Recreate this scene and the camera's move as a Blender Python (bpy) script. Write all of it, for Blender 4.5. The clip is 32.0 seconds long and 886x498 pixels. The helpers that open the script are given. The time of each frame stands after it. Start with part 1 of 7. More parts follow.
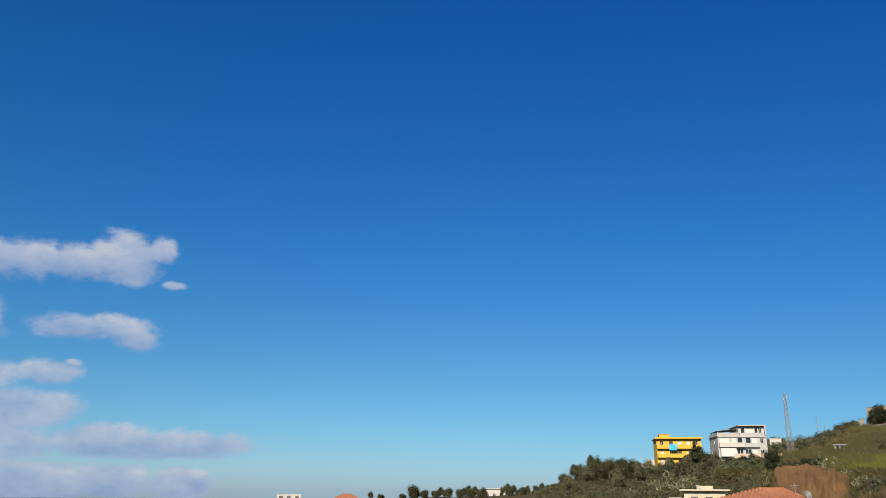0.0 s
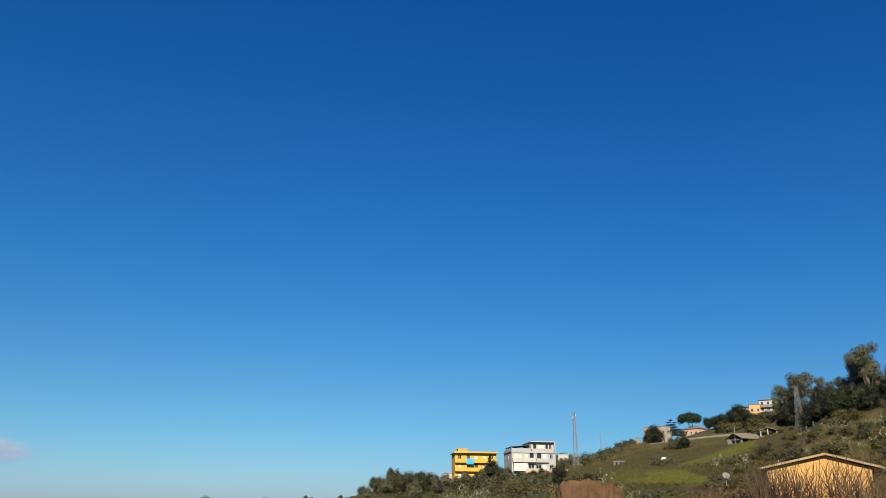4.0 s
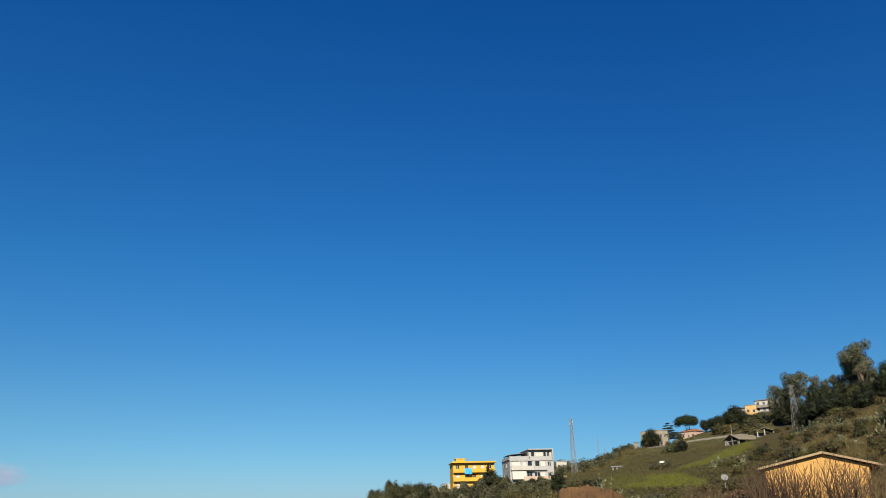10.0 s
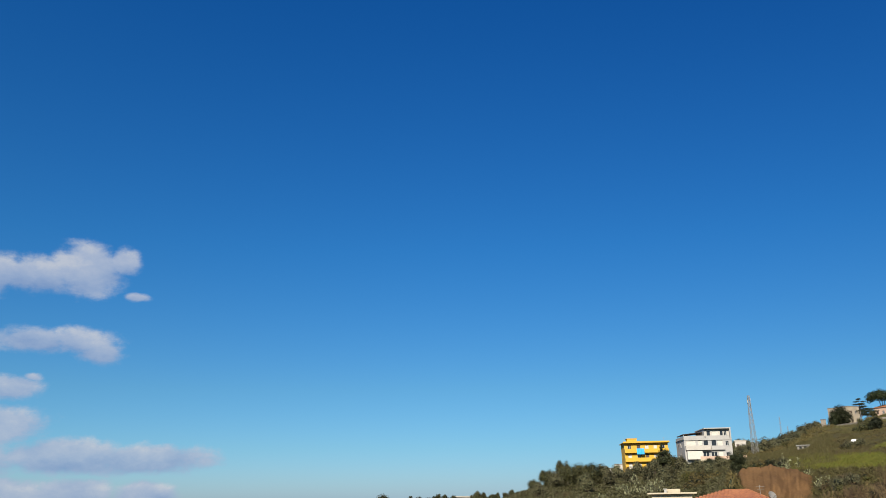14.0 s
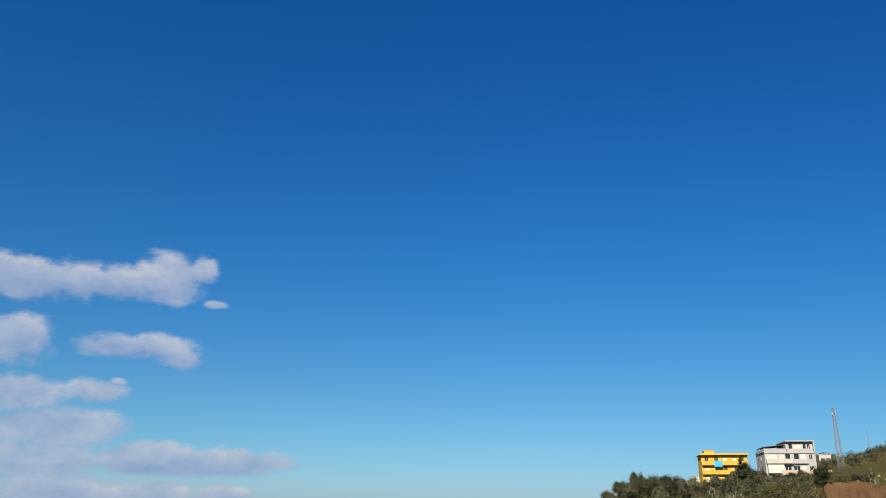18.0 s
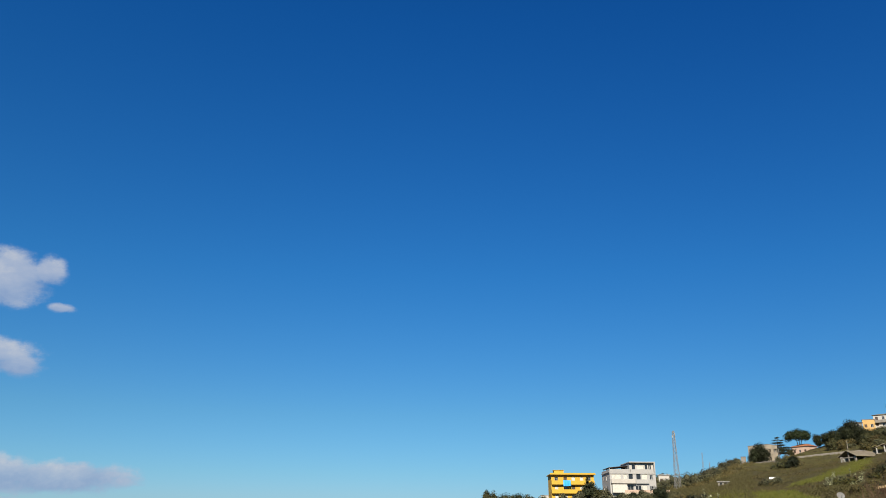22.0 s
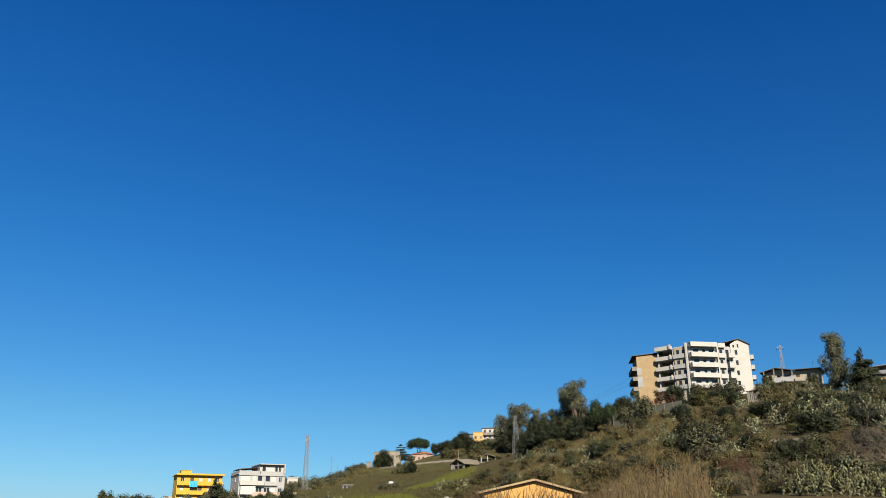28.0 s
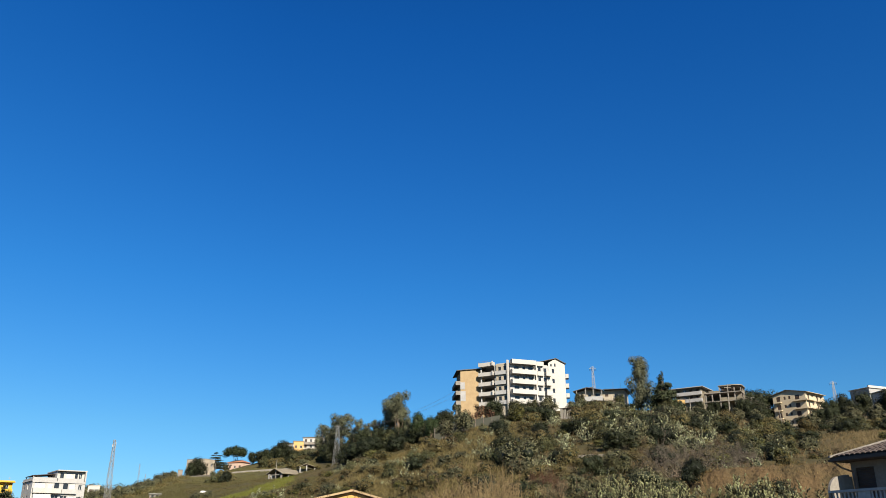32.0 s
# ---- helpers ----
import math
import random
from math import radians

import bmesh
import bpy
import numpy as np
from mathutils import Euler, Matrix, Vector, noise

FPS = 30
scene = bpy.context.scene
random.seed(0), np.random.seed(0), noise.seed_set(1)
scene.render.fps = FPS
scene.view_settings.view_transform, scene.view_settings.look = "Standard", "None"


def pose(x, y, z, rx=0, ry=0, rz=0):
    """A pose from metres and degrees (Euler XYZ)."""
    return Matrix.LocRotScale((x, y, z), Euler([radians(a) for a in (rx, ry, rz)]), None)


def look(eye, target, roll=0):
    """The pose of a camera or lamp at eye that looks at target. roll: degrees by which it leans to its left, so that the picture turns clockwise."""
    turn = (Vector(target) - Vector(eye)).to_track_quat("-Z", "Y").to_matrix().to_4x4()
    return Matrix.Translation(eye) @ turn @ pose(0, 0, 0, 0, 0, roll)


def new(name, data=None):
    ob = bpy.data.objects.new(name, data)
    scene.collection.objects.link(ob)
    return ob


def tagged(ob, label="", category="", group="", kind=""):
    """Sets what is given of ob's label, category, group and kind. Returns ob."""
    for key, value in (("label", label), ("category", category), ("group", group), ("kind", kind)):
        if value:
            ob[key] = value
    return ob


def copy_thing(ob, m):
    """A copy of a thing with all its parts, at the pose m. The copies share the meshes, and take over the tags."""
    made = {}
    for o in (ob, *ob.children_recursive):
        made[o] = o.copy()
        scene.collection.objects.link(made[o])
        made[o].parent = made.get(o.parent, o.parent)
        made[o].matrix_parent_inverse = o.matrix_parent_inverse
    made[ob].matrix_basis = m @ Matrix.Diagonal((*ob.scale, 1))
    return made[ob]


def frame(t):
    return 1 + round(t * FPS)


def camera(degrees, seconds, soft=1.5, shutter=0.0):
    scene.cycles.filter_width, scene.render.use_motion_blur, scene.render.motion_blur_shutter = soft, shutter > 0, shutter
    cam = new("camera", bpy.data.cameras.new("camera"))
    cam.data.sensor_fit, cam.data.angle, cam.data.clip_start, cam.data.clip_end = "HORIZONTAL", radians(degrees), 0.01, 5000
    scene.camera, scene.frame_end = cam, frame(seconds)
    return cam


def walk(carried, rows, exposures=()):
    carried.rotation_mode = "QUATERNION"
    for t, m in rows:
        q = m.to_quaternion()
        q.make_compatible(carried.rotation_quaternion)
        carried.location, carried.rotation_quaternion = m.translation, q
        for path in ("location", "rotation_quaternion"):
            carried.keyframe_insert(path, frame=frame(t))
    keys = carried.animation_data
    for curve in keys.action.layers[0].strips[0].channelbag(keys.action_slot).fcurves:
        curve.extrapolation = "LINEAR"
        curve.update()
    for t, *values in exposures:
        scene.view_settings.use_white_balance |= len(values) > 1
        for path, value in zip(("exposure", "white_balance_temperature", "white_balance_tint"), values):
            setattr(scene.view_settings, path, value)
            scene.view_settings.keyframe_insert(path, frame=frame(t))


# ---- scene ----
EYE = 1.7
cam = camera(58.31, 32.0, soft=0.7)

# seconds, heading clockwise from north, tilt above level, roll: the camera turns where it stands
TURNS = [
    (0, -0.32, 16.98, 0.36), (0.5, 1.39, 16.93, 0.77), (1, 3.39, 17.27, 0.98), (1.5, 5.03, 17.31, 1.12), (2, 6.77,
    17.56, 1.01), (2.5, 8.58, 17.60, 0.79), (3, 10.01, 17.74, 0.91), (3.5, 11.60, 17.90, 0.90), (4, 13.46, 17.90,
    0.55), (4.5, 15.44, 17.94, 0.57), (6.5, 18.24, 19.10, -1.19), (7, 17.57, 19.14, -1.39), (7.5, 16.83, 19.27,
    -1.36), (8, 16.73, 19.29, -1.38), (8.5, 16.56, 19.05, -1.37), (9, 15.72, 18.91, -1.40), (9.5, 14.68, 18.81,
    -1.49), (10, 14.08, 18.61, -1.30), (10.5, 12.90, 18.38, -1.27), (11, 10.89, 18.06, -1.07), (11.5, 9.27, 17.76,
    -1.13), (12, 7.22, 17.53, -1.29), (12.5, 4.98, 17.35, -1.18), (13, 3.67, 17.35, -0.94), (13.5, 2.85, 17.47,
    -0.86), (14, 2.15, 17.54, -0.95), (14.5, 0.62, 17.48, -1.09), (15, -1.07, 17.29, -0.82), (15.5, -1.78, 17.05,
    -0.76), (17.5, -3.16, 17.91, -0.02), (18, -3.14, 18.12, 0.37), (18.5, -2.87, 18.29, 0.63), (19, -2.36, 18.39,
    0.59), (19.5, -1.21, 18.47, 0.72), (20, -0.14, 18.60, 0.43), (20.5, 1.00, 18.38, 0.38), (21, 3.03, 18.39, 0.36),
    (21.5, 5.04, 18.81, 0.61), (22, 6.85, 19.35, 0.38), (22.5, 8.67, 19.77, 0.58), (23, 9.86, 20.31, 0.63), (23.5,
    11.18, 20.58, 0.91), (24, 14.91, 19.81, 0.87), (24.5, 19.03, 19.18, 0.91), (26.5, 24.67, 19.59, 0.79), (27, 26.58,
    20.23, 1.82), (27.5, 30.21, 19.85, 0.27), (28, 32.28, 19.55, -0.02), (28.5, 33.24, 19.81, 0.23), (29, 33.69,
    19.77, -0.06), (29.5, 33.89, 19.93, 0.11), (30, 34.68, 19.89, 0.45), (30.5, 37.56, 19.91, 0.24), (31, 40.09,
    20.01, 0.06), (31.5, 42.57, 20.26, -0.12), (32, 44.86, 20.25, -0.14),
]
walk(cam, [(t, pose(0, 0, EYE, 90 + up, 0, -az) @ pose(0, 0, 0, 0, 0, roll)) for t, az, up, roll in TURNS],
     exposures=[(0, 0.97), (4, 0.96), (7, 0.92), (10, 0.93), (13, 0.96), (20, 0.97), (22, 0.95), (24, 0.9), (26.5, 1.08), (28, 1.1), (30, 1.14), (31, 1.16), (32, 1.36)])

# ---- daylight ----
SUN_AZ, SUN_UP = 201.0, 31.0


def node(tree, kind, **values):
    n = tree.nodes.new(kind)
    for key, value in values.items():
        setattr(n, key, value)
    return n


def maths(tree, op, a, b=None, clamp=False):
    n = tree.nodes.new("ShaderNodeMath")
    n.operation, n.use_clamp = op, clamp
    for i, v in enumerate((a, b)):
        if v is None:
            continue
        if isinstance(v, (int, float)):
            n.inputs[i].default_value = v
        else:
            tree.links.new(v, n.inputs[i])
    return n.outputs[0]


def blend(tree, mode, fac, a, b):
    n = tree.nodes.new("ShaderNodeMix")
    n.data_type, n.blend_type = "RGBA", mode
    for sock, v in ((n.inputs[0], fac), (n.inputs[6], a), (n.inputs[7], b)):
        if isinstance(v, (int, float)):
            sock.default_value = v
        elif isinstance(v, tuple):
            sock.default_value = (*v, 1) if len(v) == 3 else v
        else:
            tree.links.new(v, sock)
    return n.outputs[2]


def ramp(tree, fac, *stops):
    n = tree.nodes.new("ShaderNodeValToRGB")
    el = n.color_ramp.elements
    while len(el) < len(stops):
        el.new(0.5)
    for e, (p, c) in zip(el, stops):
        e.position, e.color = p, (*c, 1) if len(c) == 3 else c
    tree.links.new(fac, n.inputs[0])
    return n.outputs[0]


world = bpy.data.worlds.new("sky")
scene.world = world
world.use_nodes = True
wt = world.node_tree
wt.nodes.clear()
sky = node(wt, "ShaderNodeTexSky", sky_type="NISHITA", sun_disc=False)
sky.sun_elevation, sky.sun_rotation = radians(SUN_UP), radians(SUN_AZ)
sky.altitude, sky.air_density, sky.dust_density, sky.ozone_density = 100, 1.0, 0.4, 3.0
hs = node(wt, "ShaderNodeHueSaturation")
hs.inputs["Saturation"].default_value = 1.2
wt.links.new(sky.outputs[0], hs.inputs["Color"])
way = node(wt, "ShaderNodeTexCoord").outputs["Generated"]
sep = node(wt, "ShaderNodeSeparateXYZ")
wt.links.new(way, sep.inputs[0])
heading = maths(wt, "MULTIPLY", maths(wt, "ARCTAN2", sep.outputs[0], sep.outputs[1]), 57.29578)
height = maths(wt, "MULTIPLY", maths(wt, "ARCSINE", sep.outputs[2]), 57.29578)


def cloud_noise(scale, detail, squash=2.2):
    m = node(wt, "ShaderNodeMapping")
    m.inputs["Scale"].default_value = (1, 1, squash)
    wt.links.new(way, m.inputs[0])
    n = node(wt, "ShaderNodeTexNoise")
    n.inputs["Scale"].default_value, n.inputs["Detail"].default_value, n.inputs["Roughness"].default_value = scale, detail, 0.62
    wt.links.new(m.outputs[0], n.inputs[0])
    return maths(wt, "SUBTRACT", n.outputs[0], 0.5)


billow, wisp = cloud_noise(21, 7, 1.7), cloud_noise(60, 6, 1.4)
# the deep blue of very clear winter air, by height above the horizon
grade = ramp(wt, sep.outputs[2], (0.0, (0.455, 0.665, 1.13)), (0.06, (0.38, 0.64, 0.90)), (0.13, (0.365, 0.66, 0.84)), (0.30, (0.23, 0.67, 0.95)), (0.58, (0.12, 0.62, 1.04)), (0.9, (0.08, 0.48, 0.88)))
# the sky is deepest opposite the sun's side of the zenith and pales towards the west
west = ramp(wt, maths(wt, "DIVIDE", maths(wt, "ADD", heading, 40.0), 100.0, clamp=True), (0.1, (1.13, 1.09, 1.05)), (0.42, (1.02, 1.01, 1.0)), (0.72, (0.84, 0.89, 0.92)))
clear = blend(wt, "MULTIPLY", 1.0, blend(wt, "MULTIPLY", 1.0, hs.outputs[0], grade), west)
cover, shade_sum = None, None
# heading, height, half width, half height above and below, thickness of the drifting cumulus
for az, up, wide, top, low, thick in (
        (-31.8, 14.0, 3.75, 1.64, 1.56, 1.2), (-28.7, 14.4, 3.3, 1.32, 1.46, 1.1), (-26.0, 14.2, 3.0, 1.5, 1.2, 1.1), (-22.8, 14.9, 2.7, 2.2, 1.9, 1.25),
        (-20.6, 15.6, 1.3, 1.3, 1.0, 1.1), (-19.5, 13.4, 0.95, 0.34, 0.34, 0.9), (-31.5, 10.5, 2.3, 1.5, 2.2, 1.15), (-25.6, 10.2, 3.1, 1.1, 0.9, 1.1),
        (-22.9, 10.4, 2.9, 1.05, 1.05, 1.0), (-21.4, 9.6, 1.7, 1.0, 0.9, 0.8), (-26.6, 7.2, 2.1, 0.95, 1.0, 1.2), (-25.3, 7.9, 0.7, 0.3, 0.33, 0.8),
        (-28.4, 4.7, 5.2, 1.7, 1.4, 1.4), (-31.2, 7.0, 3.4, 1.2, 2.2, 1.0), (-29.5, 2.7, 4.6, 1.7, 1.6, 1.2), (-22.6, 3.0, 4.6, 1.4, 1.4, 1.4),
        (-18.0, 2.9, 5.2, 1.1, 1.15, 1.25), (-28.0, 0.5, 6.4, 1.4, 2.2, 1.6), (-22.3, 0.75, 2.8, 1.1, 1.6, 1.5), (-17.8, 0.5, 2.3, 1.2, 1.6, 1.5),
        (-16.7, 0.8, 0.6, 0.5, 0.7, 0.9), (-46.0, 8.0, 9.0, 3.0, 2.0, 1.0), (-55.0, 3.0, 9.0, 2.5, 3.0, 1.0)):
    dx = maths(wt, "DIVIDE", maths(wt, "SUBTRACT", heading, az), wide)
    dy = maths(wt, "SUBTRACT", height, up)
    over = maths(wt, "DIVIDE", maths(wt, "MAXIMUM", dy, 0.0), top)
    under = maths(wt, "DIVIDE", maths(wt, "MINIMUM", dy, 0.0), low)
    far = maths(wt, "SQRT", maths(wt, "ADD", maths(wt, "MULTIPLY", dx, dx),
                                  maths(wt, "ADD", maths(wt, "MULTIPLY", over, over), maths(wt, "MULTIPLY", under, under))))
    body = maths(wt, "MULTIPLY", maths(wt, "SUBTRACT", 1.0, far), thick)
    cover = body if cover is None else maths(wt, "MAXIMUM", cover, body)
    lit = maths(wt, "MULTIPLY", maths(wt, "ADD", over, under), maths(wt, "ADD", body, 0.6, clamp=True))
    shade_sum = lit if shade_sum is None else maths(wt, "ADD", shade_sum, lit)
dense = maths(wt, "ADD", cover, maths(wt, "ADD", maths(wt, "MULTIPLY", billow, 1.35), maths(wt, "MULTIPLY", wisp, 0.5)))
alpha = node(wt, "ShaderNodeMapRange", interpolation_type="SMOOTHERSTEP")
alpha.inputs[1].default_value, alpha.inputs[2].default_value, alpha.inputs[4].default_value = -0.12, 0.62, 0.86
wt.links.new(dense, alpha.inputs[0])
tone = maths(wt, "ADD", maths(wt, "MULTIPLY", shade_sum, 0.36), maths(wt, "ADD", maths(wt, "MULTIPLY", billow, 1.5), 0.56), clamp=True)
white = ramp(wt, tone, (0.0, (1.9, 2.9, 5.0)), (0.45, (3.1, 3.95, 5.6)), (0.8, (4.1, 4.7, 5.9)), (1.0, (5.2, 5.5, 6.1)))
seen_sky = blend(wt, "MIX", alpha.outputs[0], clear, white)
back = node(wt, "ShaderNodeBackground")
back.inputs[1].default_value = 0.055
wt.links.new(seen_sky, back.inputs[0])
wt.links.new(back.outputs[0], node(wt, "ShaderNodeOutputWorld").inputs[0])

sun = new("sun", bpy.data.lights.new("sun", "SUN"))
sun.data.energy, sun.data.angle, sun.data.color = 5.0, radians(0.53), (1.0, 0.90, 0.74)
s_az, s_up = radians(SUN_AZ), radians(SUN_UP)
sun.matrix_world = look((math.sin(s_az) * math.cos(s_up) * 300, math.cos(s_az) * math.cos(s_up) * 300, math.sin(s_up) * 300), (0, 0, 0))


# ---- materials ----
def surface(name, color, rough=0.85, other=None, scale=2.0, spread=0.5, fine=14.0, bump=0.3, depth=0.05, metal=0.0, vary=0.0, island=0.0):
    """A procedural surface: two colours blended by broad noise, grain on top, relief, and some difference from object to object."""
    m = bpy.data.materials.new(name)
    m.use_nodes = True
    t = m.node_tree
    bsdf = t.nodes["Principled BSDF"]
    where = node(t, "ShaderNodeTexCoord").outputs["Object"]
    big, small = node(t, "ShaderNodeTexNoise"), node(t, "ShaderNodeTexNoise")
    for n, s, d in ((big, scale, 4), (small, fine, 6)):
        n.inputs["Scale"].default_value, n.inputs["Detail"].default_value = s, d
        t.links.new(where, n.inputs[0])
    other = other or tuple(c * 0.7 for c in color)
    mask = ramp(t, big.outputs[0], (0.5 - spread / 2.4, (0, 0, 0)), (0.5 + spread / 2.4, (1, 1, 1)))
    col = blend(t, "MIX", mask, color, other)
    col = blend(t, "MULTIPLY", 0.45, col, ramp(t, small.outputs[0], (0.25, (0.55, 0.55, 0.55)), (0.7, (1.15, 1.15, 1.15))))
    for amount, sock in ((vary, node(t, "ShaderNodeObjectInfo").outputs["Random"] if vary else None),
                         (island, node(t, "ShaderNodeNewGeometry").outputs["Random Per Island"] if island else None)):
        if amount:
            v = maths(t, "ADD", maths(t, "MULTIPLY", sock, amount * 2), 1 - amount)
            h = node(t, "ShaderNodeHueSaturation")
            t.links.new(col, h.inputs["Color"])
            t.links.new(v, h.inputs["Value"])
            t.links.new(maths(t, "ADD", maths(t, "MULTIPLY", sock, amount * 0.06), 0.5 - amount * 0.03), h.inputs["Hue"])
            col = h.outputs[0]
    t.links.new(col, bsdf.inputs["Base Color"])
    bsdf.inputs["Roughness"].default_value, bsdf.inputs["Metallic"].default_value = rough, metal
    if rough > 0.9:
        bsdf.inputs["Specular IOR Level"].default_value = 0.1
    if bump:
        b = node(t, "ShaderNodeBump")
        b.inputs["Strength"].default_value, b.inputs["Distance"].default_value = bump, depth
        t.links.new(small.outputs[0], b.inputs["Height"])
        t.links.new(b.outputs[0], bsdf.inputs["Normal"])
    return m


def leafy(name, color, other, island=0.22, vary=0.22, through_light=0.06, rough=0.6):
    """Leaves: colour differs from leaf to leaf and plant to plant, and some light passes through."""
    m = surface(name, color, rough, other, scale=0.9, fine=6, bump=0, island=island, vary=vary)
    t = m.node_tree
    bsdf = t.nodes["Principled BSDF"]
    col = bsdf.inputs["Base Color"].links[0].from_socket
    bsdf.inputs["Specular IOR Level"].default_value = 0.12
    tr = node(t, "ShaderNodeBsdfTranslucent")
    t.links.new(col, tr.inputs[0])
    mix = node(t, "ShaderNodeMixShader")
    mix.inputs[0].default_value = through_light
    t.links.new(bsdf.outputs[0], mix.inputs[1])
    t.links.new(tr.outputs[0], mix.inputs[2])
    t.links.new(mix.outputs[0], t.nodes["Material Output"].inputs[0])
    return m


